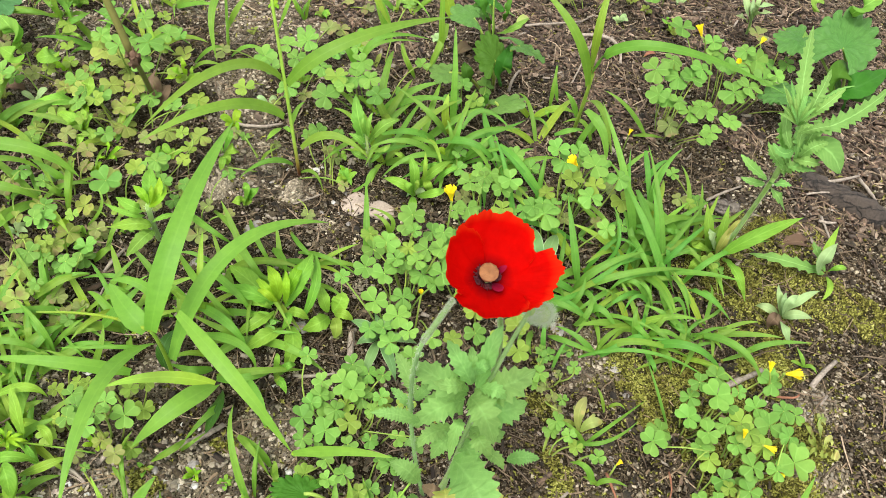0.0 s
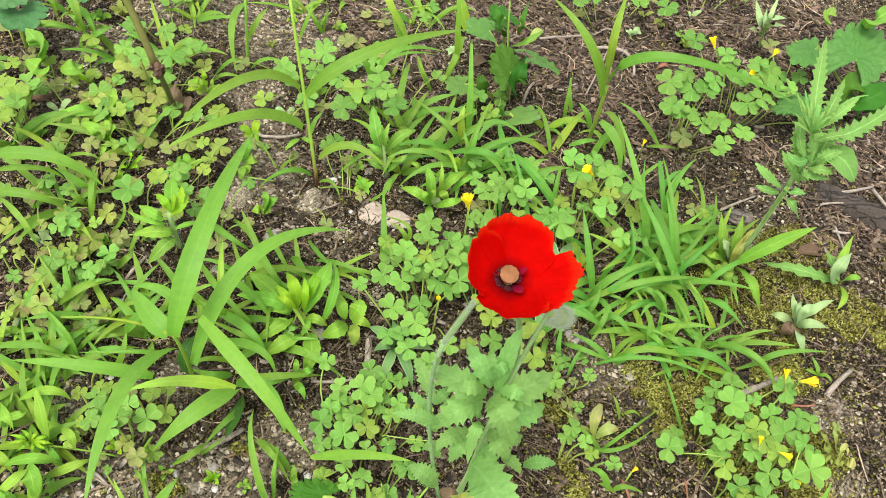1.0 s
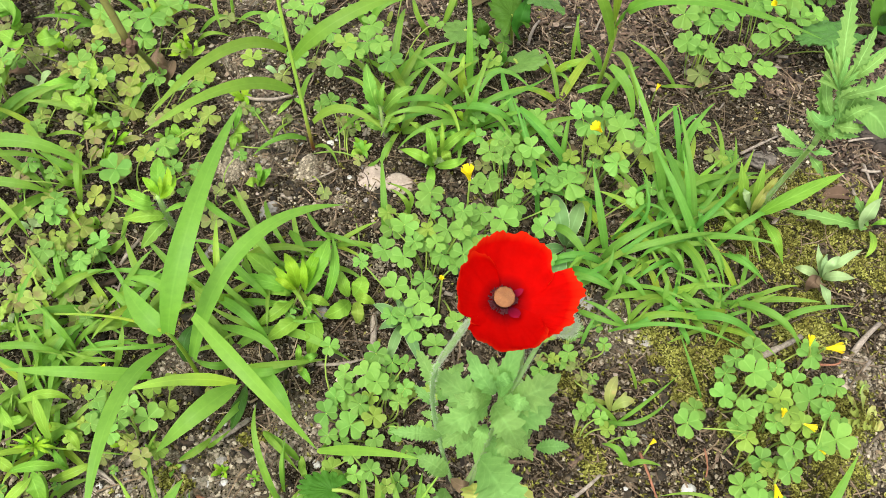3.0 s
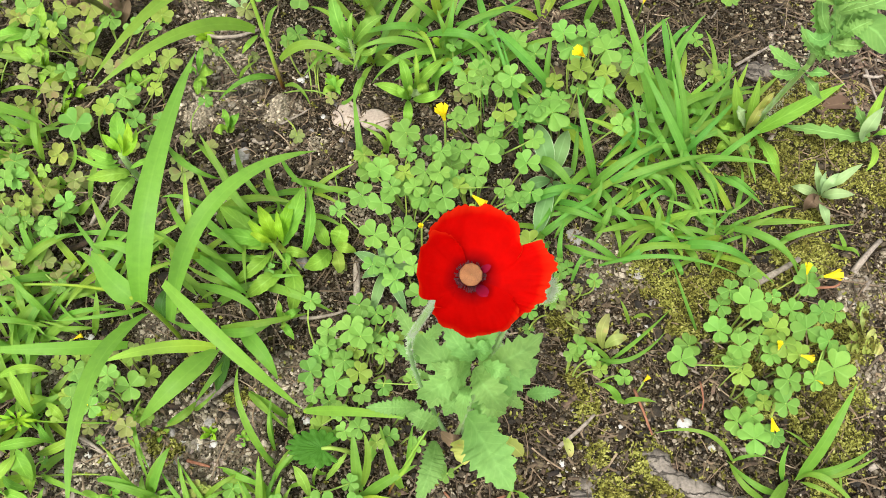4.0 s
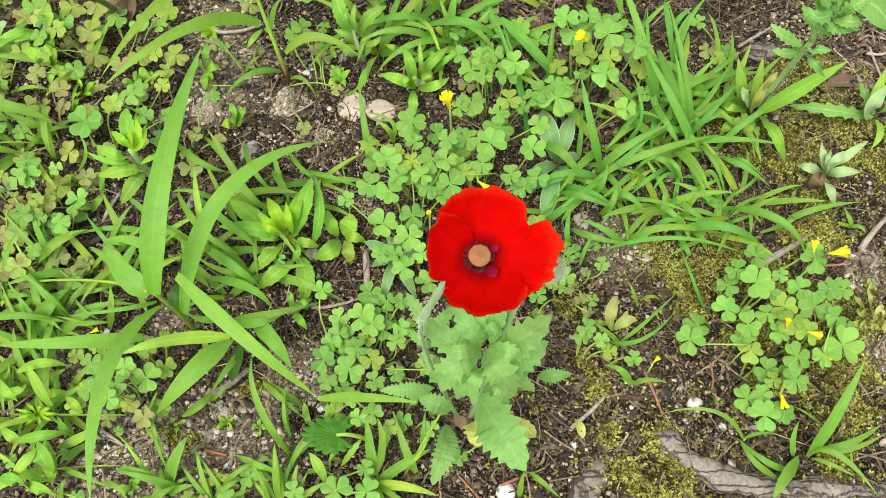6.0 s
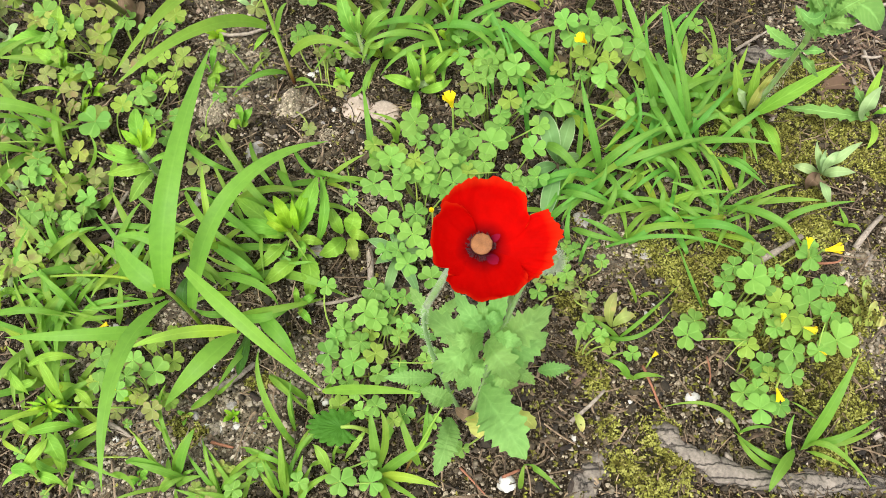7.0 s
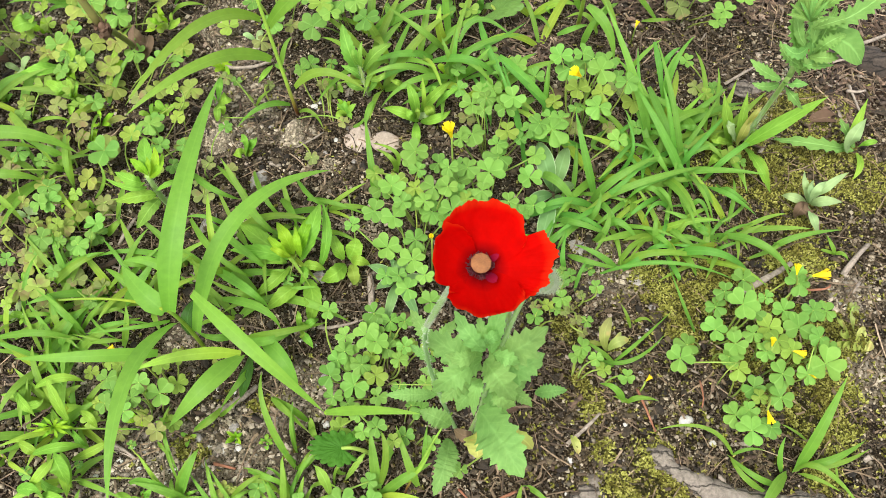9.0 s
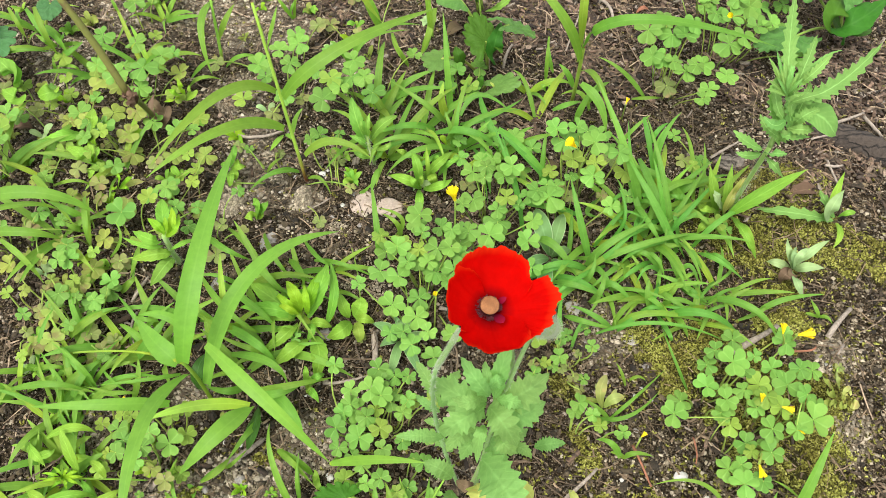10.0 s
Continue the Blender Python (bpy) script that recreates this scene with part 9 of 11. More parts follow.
rosette_leaf(r12, (-0.2303, 0.3732, 0.0040), (-0.2178, 0.3629, 0.0200), (-0.2171, 0.3648, 0.0140), 0.0028, HERB_YOUNG)
rosette_leaf(r12, (-0.2297, 0.3738, 0.0040), (-0.2129, 0.3677, 0.0200), (-0.2072, 0.3745, 0.0140), 0.0049, GRASS_PALE)
r13 = plant("seedling", -0.124, 0.442, "tiny green seedling on bare soil", "weed")
rosette_leaf(r13, (-0.1238, 0.4388, 0.0020), (-0.1232, 0.4192, 0.0160), (-0.1283, 0.4142, 0.0100), 0.0041, HERB)
rosette_leaf(r13, (-0.1227, 0.4395, 0.0020), (-0.1156, 0.4289, 0.0120), (-0.1116, 0.4294, 0.0060), 0.0033, HERB)
r14 = plant("seedling", 0.262, 0.689, "upright seedling with oval leaves on mulch", "weed")
rosette_leaf(r14, (0.2501, 0.6691, 0.0200), (0.2325, 0.6448, 0.0500), (0.2323, 0.6800, 0.0500), 0.0074, GREY_HERB)
rosette_leaf(r14, (0.2515, 0.6732, 0.0200), (0.2439, 0.6574, 0.0500), (0.2553, 0.6916, 0.0500), 0.0045, GREY_HERB)
rosette_leaf(r14, (0.2475, 0.6754, 0.0300), (0.2458, 0.6519, 0.0500), (0.2603, 0.6618, 0.0460), 0.0050, GREY_HERB)
rosette_leaf(r14, (0.2536, 0.6830, 0.0200), (0.2508, 0.6579, 0.0400), (0.2632, 0.6661, 0.0360), 0.0051, GREY_HERB)
rosette_leaf(r14, (0.2531, 0.6845, 0.0100), (0.2389, 0.6617, 0.0300), (0.2343, 0.6679, 0.0260), 0.0057, GREY_HERB, oval_shape)
rosette_leaf(r14, (0.2508, 0.6711, 0.0200), (0.2362, 0.6417, 0.0500), (0.2412, 0.6665, 0.0500), 0.0040, GREY_HERB)
culm(r14, (0.2553, 0.6811, 0.0000), (0.2501, 0.6691, 0.0200), (0.2418, 0.6603, 0.0400), 0.0026, PALE_STALK)
r15 = plant("seedling", 0.078, 0.508, "tiny seedling with four green leaves", "weed")
rosette_leaf(r15, (0.0773, 0.5060, 0.0025), (0.0735, 0.4997, 0.0140), (0.0723, 0.5094, 0.0080), 0.0036, HERB)
rosette_leaf(r15, (0.0778, 0.5060, 0.0025), (0.0781, 0.4993, 0.0140), (0.0816, 0.5086, 0.0080), 0.0040, HERB)
rosette_leaf(r15, (0.0776, 0.5048, 0.0025), (0.0769, 0.4929, 0.0110), (0.0789, 0.4932, 0.0040), 0.0036, HERB)
r16 = plant("seedling", 0.182, 0.672, "tiny green seedling on mulch", "weed")
rosette_leaf(r16, (0.1802, 0.6680, 0.0030), (0.1730, 0.6545, 0.0160), (0.1727, 0.6639, 0.0100), 0.0072, HERB, oval_shape)
rosette_leaf(r16, (0.1809, 0.6680, 0.0030), (0.1782, 0.6540, 0.0160), (0.1833, 0.6629, 0.0100), 0.0062, HERB, oval_shape)
rosette_leaf(r16, (0.1807, 0.6671, 0.0030), (0.1783, 0.6531, 0.0120), (0.1821, 0.6564, 0.0050), 0.0052, HERB, oval_shape)
r17 = plant("seedling", -0.210, 0.474, "leafy green seedling among sorrel leaves", "weed")
rosette_leaf(r17, (-0.2074, 0.4681, 0.0060), (-0.1993, 0.4413, 0.0360), (-0.2096, 0.4498, 0.0300), 0.0049, HERB_YOUNG)
rosette_leaf(r17, (-0.2074, 0.4673, 0.0060), (-0.1990, 0.4349, 0.0360), (-0.2089, 0.4368, 0.0300), 0.0041, HERB_YOUNG)
rosette_leaf(r17, (-0.2061, 0.4681, 0.0060), (-0.1940, 0.4523, 0.0260), (-0.1935, 0.4607, 0.0200), 0.0126, HERB)
rosette_leaf(r17, (-0.2072, 0.4690, 0.0060), (-0.1955, 0.4439, 0.0400), (-0.2042, 0.4598, 0.0340), 0.0041, HERB_YOUNG)
r18 = plant("weed_rosette", -0.271, 0.429, "weed with broad oblong leaves", "weed")
toothed(r18, (-0.2695, 0.4232, 0.0050), (-0.2734, 0.4045, 0.0220), (-0.2929, 0.4034, 0.0160), 0.0096, HERB, 6, 0.16)
toothed(r18, (-0.2679, 0.4229, 0.0050), (-0.2642, 0.4080, 0.0160), (-0.2703, 0.4045, 0.0100), 0.0081, HERB, 6, 0.16)
toothed(r18, (-0.2679, 0.4254, 0.0050), (-0.2540, 0.4122, 0.0320), (-0.2609, 0.4294, 0.0260), 0.0095, HERB, 6, 0.16)
toothed(r18, (-0.2672, 0.4247, 0.0050), (-0.2524, 0.4121, 0.0260), (-0.2532, 0.4230, 0.0200), 0.0080, GREY_HERB, 6, 0.16)
toothed(r18, (-0.2666, 0.4217, 0.0050), (-0.2539, 0.3987, 0.0160), (-0.2511, 0.3879, 0.0080), 0.0072, HERB_YOUNG, 6, 0.16)
r19 = plant("mallow", -0.354, 0.466, "mallow with large pale green lobed leaves on soil", "mallow")
scalloped(r19, (-0.3637, 0.4859, 0.0000), (-0.3656, 0.4859, 0.0500), (-0.3498, 0.4709, 0.0500), 0.0268, MALLOW_BLUE, 9)
scalloped(r19, (-0.3594, 0.4795, 0.0000), (-0.3535, 0.4789, 0.0400), (-0.3400, 0.4562, 0.0400), 0.0373, MALLOW_BLUE, 9)
toothed(r19, (-0.3333, 0.4619, 0.0100), (-0.3225, 0.4458, 0.0400), (-0.3345, 0.4536, 0.0450), 0.0150, LOBED, 5, 0.20)
rosette_leaf(r19, (-0.2935, 0.4491, 0.0200), (-0.2928, 0.4361, 0.0320), (-0.3040, 0.4365, 0.0260), 0.0113, HERB, oval_shape)
toothed(r19, (-0.3294, 0.4566, 0.0200), (-0.3237, 0.4477, 0.0400), (-0.3425, 0.4635, 0.0360), 0.0134, HERB, 6, 0.12)
toothed(r19, (-0.3188, 0.4385, 0.0200), (-0.3155, 0.4278, 0.0340), (-0.3299, 0.4370, 0.0300), 0.0124, HERB, 5, 0.12)
rosette_leaf(r19, (-0.3184, 0.4221, 0.0200), (-0.3168, 0.4112, 0.0300), (-0.3245, 0.4084, 0.0220), 0.0098, SORREL_DULL, oval_shape)
scalloped(r19, (-0.3396, 0.5257, 0.0000), (-0.3296, 0.5366, 0.0300), (-0.3243, 0.5149, 0.0300), 0.0205, MALLOW_BLUE, 8)
r20 = plant("fine_grass", -0.329, 0.519, "thin weedy grass blades", "weed")
rosette_leaf(r20, (-0.3282, 0.5126, 0.0050), (-0.3323, 0.4869, 0.0260), (-0.3590, 0.4877, 0.0200), 0.0078, GRASS, grass_shape)
rosette_leaf(r20, (-0.3254, 0.5144, 0.0050), (-0.3022, 0.4895, 0.0360), (-0.3065, 0.5055, 0.0300), 0.0052, GRASS, grass_shape)
rosette_leaf(r20, (-0.3242, 0.5136, 0.0050), (-0.3007, 0.4954, 0.0260), (-0.2950, 0.5049, 0.0200), 0.0044, GRASS, grass_shape)
rosette_leaf(r20, (-0.3267, 0.5140, 0.0050), (-0.3126, 0.4860, 0.0360), (-0.3278, 0.4984, 0.0300), 0.0051, GRASS, grass_shape)
rosette_leaf(r20, (-0.3258, 0.5136, 0.0050), (-0.3057, 0.4827, 0.0360), (-0.3135, 0.4916, 0.0300), 0.0034, GRASS, grass_shape)
p = plant("sowthistle", 0.212, 0.402, "upright prickly sowthistle with jagged lobed leaves", "sowthistle")
culm(p, (0.2120, 0.4020, 0.0000), (0.1937, 0.3621, 0.0828), (0.1795, 0.3317, 0.1412), 0.0033, PALE_STALK)
culm(p, (0.1795, 0.3317, 0.1412), (0.1803, 0.3367, 0.1603), (0.1808, 0.3417, 0.1777), 0.0032, PALE_STALK)
culm_hairs(p, (0.2120, 0.4020, 0.0000), (0.1881, 0.3496, 0.1084), (0.1808, 0.3417, 0.1777), 0.0026)
toothed(p, (0.1836, 0.3327, 0.1512), (0.1735, 0.3358, 0.1661), (0.1715, 0.3458, 0.1777), 0.0116, THISTLE_LEAF, 10, 0.59)
toothed(p, (0.1866, 0.3335, 0.1512), (0.1813, 0.3362, 0.1678), (0.1792, 0.3478, 0.1794), 0.0112, THISTLE_LEAF, 10, 0.59)
toothed(p, (0.1867, 0.3345, 0.1545), (0.1882, 0.3314, 0.1661), (0.1964, 0.3353, 0.1678), 0.0093, THISTLE_LEAF, 10, 0.59)
toothed(p, (0.1850, 0.3321, 0.1478), (0.1734, 0.3291, 0.1561), (0.1676, 0.3351, 0.1611), 0.0086, THISTLE_LEAF, 10, 0.59)
toothed(p, (0.1833, 0.3307, 0.1445), (0.1836, 0.3285, 0.1545), (0.1987, 0.3351, 0.1561), 0.0087, THISTLE_LEAF, 10, 0.59)
toothed(p, (0.1861, 0.3350, 0.1495), (0.1875, 0.3379, 0.1678), (0.1908, 0.3468, 0.1744), 0.0086, THISTLE_LEAF, 10, 0.59)
toothed(p, (0.1781, 0.3412, 0.1761), (0.1742, 0.3536, 0.1927), (0.1828, 0.3924, 0.1960), 0.0098, THISTLE_LEAF, 12, 0.54)
toothed(p, (0.1821, 0.3424, 0.1761), (0.1825, 0.3444, 0.1877), (0.1894, 0.3618, 0.1927), 0.0089, THISTLE_LEAF, 9, 0.54)
toothed(p, (0.1830, 0.3426, 0.1761), (0.1865, 0.3410, 0.1860), (0.1959, 0.3509, 0.1910), 0.0066, THISTLE_LEAF, 9, 0.49)
toothed(p, (0.1825, 0.3395, 0.1761), (0.1886, 0.3470, 0.1877), (0.2003, 0.3516, 0.1927), 0.0023, THISTLE_LEAF, 9, 0.44)
toothed(p, (0.1826, 0.3346, 0.1727), (0.1986, 0.3366, 0.1844), (0.2242, 0.3636, 0.1893), 0.0121, THISTLE_LEAF, 11, 0.60)
toothed(p, (0.1789, 0.3341, 0.1711), (0.1861, 0.3313, 0.1794), (0.1995, 0.3382, 0.1777), 0.0058, THISTLE_LEAF, 9, 0.54)
toothed(p, (0.1759, 0.3333, 0.1761), (0.1691, 0.3390, 0.1844), (0.1639, 0.3465, 0.1893), 0.0029, THISTLE_LEAF, 8, 0.34)
toothed(p, (0.1759, 0.3333, 0.1761), (0.1697, 0.3378, 0.1844), (0.1653, 0.3439, 0.1893), 0.0021, THISTLE_LEAF, 8, 0.34)
toothed(p, (0.1759, 0.3333, 0.1761), (0.1714, 0.3415, 0.1844), (0.1686, 0.3515, 0.1893), 0.0029, THISTLE_LEAF, 8, 0.34)
toothed(p, (0.1759, 0.3333, 0.1761), (0.1714, 0.3351, 0.1844), (0.1686, 0.3383, 0.1893), 0.0026, THISTLE_LEAF, 8, 0.34)
toothed(p, (0.1759, 0.3333, 0.1761), (0.1699, 0.3314, 0.1844), (0.1657, 0.3311, 0.1893), 0.0026, THISTLE_LEAF, 8, 0.34)
toothed(p, (0.1759, 0.3333, 0.1761), (0.1742, 0.3369, 0.1844), (0.1742, 0.3421, 0.1893), 0.0023, THISTLE_LEAF, 8, 0.34)
toothed(p, (0.1759, 0.3333, 0.1761), (0.1755, 0.3341, 0.1844), (0.1769, 0.3364, 0.1893), 0.0026, THISTLE_LEAF, 8, 0.34)
toothed(p, (0.1759, 0.3333, 0.1761), (0.1764, 0.3322, 0.1844), (0.1785, 0.3327, 0.1893), 0.0023, THISTLE_LEAF, 8, 0.34)
toothed(p, (0.1759, 0.3333, 0.1761), (0.1674, 0.3307, 0.1844), (0.1608, 0.3297, 0.1893), 0.0028, THISTLE_LEAF, 8, 0.34)
toothed(p, (0.1759, 0.3333, 0.1761), (0.1759, 0.3290, 0.1844), (0.1776, 0.3262, 0.1893), 0.0026, THISTLE_LEAF, 8, 0.34)
toothed(p, (0.1759, 0.3333, 0.1761), (0.1759, 0.3406, 0.1844), (0.1776, 0.3497, 0.1893), 0.0027, THISTLE_LEAF, 8, 0.34)
toothed(p, (0.1759, 0.3333, 0.1761), (0.1727, 0.3386, 0.1844), (0.1713, 0.3456, 0.1893), 0.0026, THISTLE_LEAF, 8, 0.34)
toothed(p, (0.1759, 0.3333, 0.1761), (0.1661, 0.3273, 0.1844), (0.1583, 0.3227, 0.1893), 0.0026, THISTLE_LEAF, 8, 0.34)
toothed(p, (0.1759, 0.3333, 0.1761), (0.1771, 0.3273, 0.1844), (0.1798, 0.3227, 0.1893), 0.0023, THISTLE_LEAF, 8, 0.34)
toothed(p, (0.1759, 0.3333, 0.1761), (0.1730, 0.3334, 0.1844), (0.1719, 0.3350, 0.1893), 0.0023, THISTLE_LEAF, 8, 0.34)
toothed(p, (0.1798, 0.3321, 0.1611), (0.1725, 0.3344, 0.1711), (0.1739, 0.3485, 0.1744), 0.0071, THISTLE_LEAF, 9, 0.34)
toothed(p, (0.1804, 0.3323, 0.1611), (0.1716, 0.3227, 0.1661), (0.1661, 0.3269, 0.1678), 0.0071, THISTLE_LEAF, 8, 0.44)
toothed(p, (0.1827, 0.3333, 0.1628), (0.1822, 0.3371, 0.1711), (0.1876, 0.3390, 0.1727), 0.0066, THISTLE_LEAF, 8, 0.39)
rosette_leaf(p, (0.1871, 0.3384, 0.1611), (0.1973, 0.3335, 0.1644), (0.2105, 0.3332, 0.1512), 0.0138, THISTLE_LEAF, oval_shape)
toothed(p, (0.1837, 0.3336, 0.1545), (0.1879, 0.3277, 0.1595), (0.1980, 0.3332, 0.1545), 0.0072, THISTLE_LEAF, 8, 0.44)
toothed(p, (0.1830, 0.3341, 0.1495), (0.1843, 0.3275, 0.1545), (0.1969, 0.3312, 0.1512), 0.0058, THISTLE_LEAF, 8, 0.44)
toothed(p, (0.1742, 0.3276, 0.1429), (0.1619, 0.3229, 0.1528), (0.1539, 0.3254, 0.1578), 0.0075, THISTLE_LEAF, 7, 0.44)
toothed(p, (0.1753, 0.3294, 0.1380), (0.1647, 0.3192, 0.1462), (0.1573, 0.3196, 0.1478), 0.0055, THISTLE_LEAF, 7, 0.39)
toothed(p, (0.1775, 0.3296, 0.1380), (0.1790, 0.3225, 0.1462), (0.1863, 0.3240, 0.1445), 0.0055, THISTLE_LEAF, 7, 0.39)
toothed(p, (0.1795, 0.3307, 0.1348), (0.1799, 0.3177, 0.1412), (0.1915, 0.3250, 0.1250), 0.0064, THISTLE_LEAF, 7, 0.39)
rosette_leaf(p, (0.2091, 0.3983, 0.0077), (0.2036, 0.3887, 0.0378), (0.2090, 0.3963, 0.0415), 0.0064, YELLOW_LEAF)
toothed(p, (0.2017, 0.3903, 0.0115), (0.1909, 0.3800, 0.0341), (0.1864, 0.3829, 0.0378), 0.0079, GREY_HERB, 4, 0.40)
toothed(p, (0.2084, 0.3895, 0.0077), (0.2062, 0.3576, 0.0304), (0.2214, 0.3526, 0.0077), 0.0062, HERB, 5, 0.40)
toothed(p, (0.2013, 0.3910, 0.0077), (0.1849, 0.3783, 0.0267), (0.1824, 0.3877, 0.0153), 0.0057, HERB, 4, 0.35)
rosette_leaf(p, (0.1996, 0.3782, 0.0200), (0.2150, 0.3764, 0.0500), (0.2482, 0.4006, 0.0500), 0.0099, HERB)
rosette_leaf(p, (0.2003, 0.3905, 0.0040), (0.1903, 0.3906, 0.0300), (0.1863, 0.4065, 0.0400), 0.0090, HERB)
rosette_leaf(p, (0.2047, 0.3909, 0.0040), (0.1994, 0.3913, 0.0300), (0.2020, 0.4095, 0.0400), 0.0073, HERB)
rosette_leaf(p, (0.2031, 0.3891, 0.0100), (0.2005, 0.3850, 0.0300), (0.2077, 0.4000, 0.0340), 0.0062, YELLOW_LEAF)
toothed(p, (0.2014, 0.3933, 0.0100), (0.1923, 0.3856, 0.0300), (0.1913, 0.3932, 0.0300), 0.0076, GREY_HERB, 4, 0.30)
rosette_leaf(p, (0.1936, 0.3882, 0.0040), (0.1846, 0.3856, 0.0200), (0.1789, 0.3959, 0.0160), 0.0056, HERB)
rosette_leaf(p, (0.2100, 0.3895, 0.0040), (0.2106, 0.3650, 0.0240), (0.2225, 0.3571, 0.0060), 0.0062, HERB)
toothed(p, (0.1971, 0.3863, 0.0040), (0.1863, 0.3742, 0.0140), (0.1834, 0.3722, 0.0040), 0.0063, HERB, 4, 0.25)
p2 = plant("sowthistle", 0.286, 0.394, "young sowthistle with broad jagged leaves", "sowthistle")
toothed(p2, (0.2818, 0.3922, 0.0080), (0.2506, 0.3863, 0.0200), (0.2270, 0.3956, 0.0100), 0.0112, THISTLE_LEAF, 6, 0.56)
toothed(p2, (0.2829, 0.3945, 0.0080), (0.2719, 0.3963, 0.0220), (0.2680, 0.4053, 0.0240), 0.0084, THISTLE_LEAF, 4, 0.56)
rosette_leaf(p2, (0.2802, 0.3943, 0.0060), (0.2727, 0.3921, 0.0300), (0.2835, 0.4157, 0.0340), 0.0073, HERB)
rosette_leaf(p2, (0.2779, 0.3906, 0.0080), (0.2685, 0.3829, 0.0340), (0.2799, 0.3989, 0.0340), 0.0091, GREY_HERB)
rosette_leaf(p2, (0.2874, 0.3984, 0.0040), (0.2899, 0.3951, 0.0140), (0.2984, 0.3994, 0.0100), 0.0039, HERB, oval_shape)
rosette_leaf(p2, (0.2845, 0.3917, 0.0060), (0.2829, 0.3781, 0.0100), (0.2787, 0.3702, 0.0040), 0.0049, HERB)
n = plant("mallow", 0.337, 0.615, "mallow with large round scalloped green leaves", "mallow")
scalloped(n, (0.3348, 0.6103, -0.0000), (0.3030, 0.5936, 0.0600), (0.3192, 0.6342, 0.0720), 0.0462, MALLOW, 13)
scalloped(n, (0.3312, 0.6132, 0.0000), (0.2768, 0.6146, 0.0500), (0.2509, 0.5923, 0.0500), 0.0296, MALLOW, 10)
scalloped(n, (0.3309, 0.6115, 0.0000), (0.2722, 0.5560, 0.0350), (0.2356, 0.5256, 0.0450), 0.0276, MALLOW, 9)
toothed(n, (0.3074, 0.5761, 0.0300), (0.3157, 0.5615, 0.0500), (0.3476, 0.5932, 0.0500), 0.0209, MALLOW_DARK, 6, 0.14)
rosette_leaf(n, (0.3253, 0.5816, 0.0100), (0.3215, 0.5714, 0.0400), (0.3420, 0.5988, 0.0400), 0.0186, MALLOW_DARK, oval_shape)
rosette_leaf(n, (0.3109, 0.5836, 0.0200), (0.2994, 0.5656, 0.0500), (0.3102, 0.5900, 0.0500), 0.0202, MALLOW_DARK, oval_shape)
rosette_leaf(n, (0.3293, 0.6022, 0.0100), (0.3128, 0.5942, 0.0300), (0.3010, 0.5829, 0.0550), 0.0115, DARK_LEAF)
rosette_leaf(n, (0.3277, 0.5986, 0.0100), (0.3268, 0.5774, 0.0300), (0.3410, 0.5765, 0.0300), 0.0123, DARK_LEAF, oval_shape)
toothed(n, (0.3153, 0.6423, 0.0600), (0.3110, 0.6144, 0.0900), (0.3351, 0.6413, 0.0900), 0.0146, LOBED, 6, 0.30)
toothed(n, (0.3003, 0.6754, 0.0400), (0.2905, 0.6545, 0.0600), (0.2975, 0.6708, 0.0600), 0.0137, LOBED, 5, 0.25)
n2 = plant("mallow", 0.028, 0.538, "mallow seedling with round scalloped leaves on mulch", "mallow")
scalloped(n2, (0.0283, 0.5311, 0.0000), (0.0247, 0.5108, 0.0450), (0.0122, 0.5321, 0.0520), 0.0269, MALLOW_DARK, 12)
toothed(n2, (0.0327, 0.5235, 0.0120), (0.0317, 0.5073, 0.0450), (0.0353, 0.5290, 0.0500), 0.0130, MALLOW_DARK, 6, 0.16)
toothed(n2, (0.0102, 0.5145, 0.0080), (0.0057, 0.5073, 0.0300), (0.0017, 0.5153, 0.0350), 0.0115, MALLOW_DARK, 5, 0.20)
scalloped(n2, (0.0303, 0.5241, 0.0300), (0.0408, 0.5138, 0.0600), (0.0626, 0.5276, 0.0450), 0.0225, MALLOW, 11)
scalloped(n2, (0.0182, 0.5280, 0.0000), (-0.0084, 0.5051, 0.0300), (-0.0209, 0.4964, 0.0300), 0.0229, MALLOW, 9)
scalloped(n2, (0.0230, 0.5468, 0.0100), (0.0018, 0.5529, 0.0500), (-0.0164, 0.5565, 0.0520), 0.0279, MALLOW, 9)
scalloped(n2, (0.0256, 0.5052, 0.0000), (0.0340, 0.4892, 0.0200), (0.0534, 0.4898, 0.0300), 0.0210, MALLOW, 8)
toothed(n2, (0.0154, 0.5758, 0.0300), (0.0104, 0.5519, 0.0600), (0.0038, 0.5563, 0.0700), 0.0098, MALLOW_DARK, 6, 0.30)
toothed(n2, (0.0211, 0.4992, 0.0040), (0.0229, 0.4927, 0.0200), (0.0236, 0.4971, 0.0240), 0.0070, MALLOW_DARK, 4, 0.20)
culm(n2, (0.0283, 0.5311, 0.0000), (0.0192, 0.5372, 0.0500), (0.0142, 0.5521, 0.0800), 0.0016, LOBED)
scalloped(n2, (0.0203, 0.5815, 0.0200), (0.0125, 0.5748, 0.0500), (0.0024, 0.5916, 0.0500), 0.0196, MALLOW_DARK, 9)
scalloped(n2, (0.0174, 0.5765, 0.0200), (0.0100, 0.5633, 0.0500), (0.0006, 0.5802, 0.0460), 0.0138, MALLOW_DARK, 7)
toothed(n2, (0.0265, 0.5712, 0.0400), (0.0263, 0.5444, 0.0700), (0.0291, 0.5725, 0.0700), 0.0057, MALLOW_DARK, 5, 0.30)
toothed(n2, (0.0226, 0.5665, 0.0300), (0.0346, 0.5499, 0.0500), (0.0457, 0.5677, 0.0500), 0.0073, LOBED, 5, 0.35)
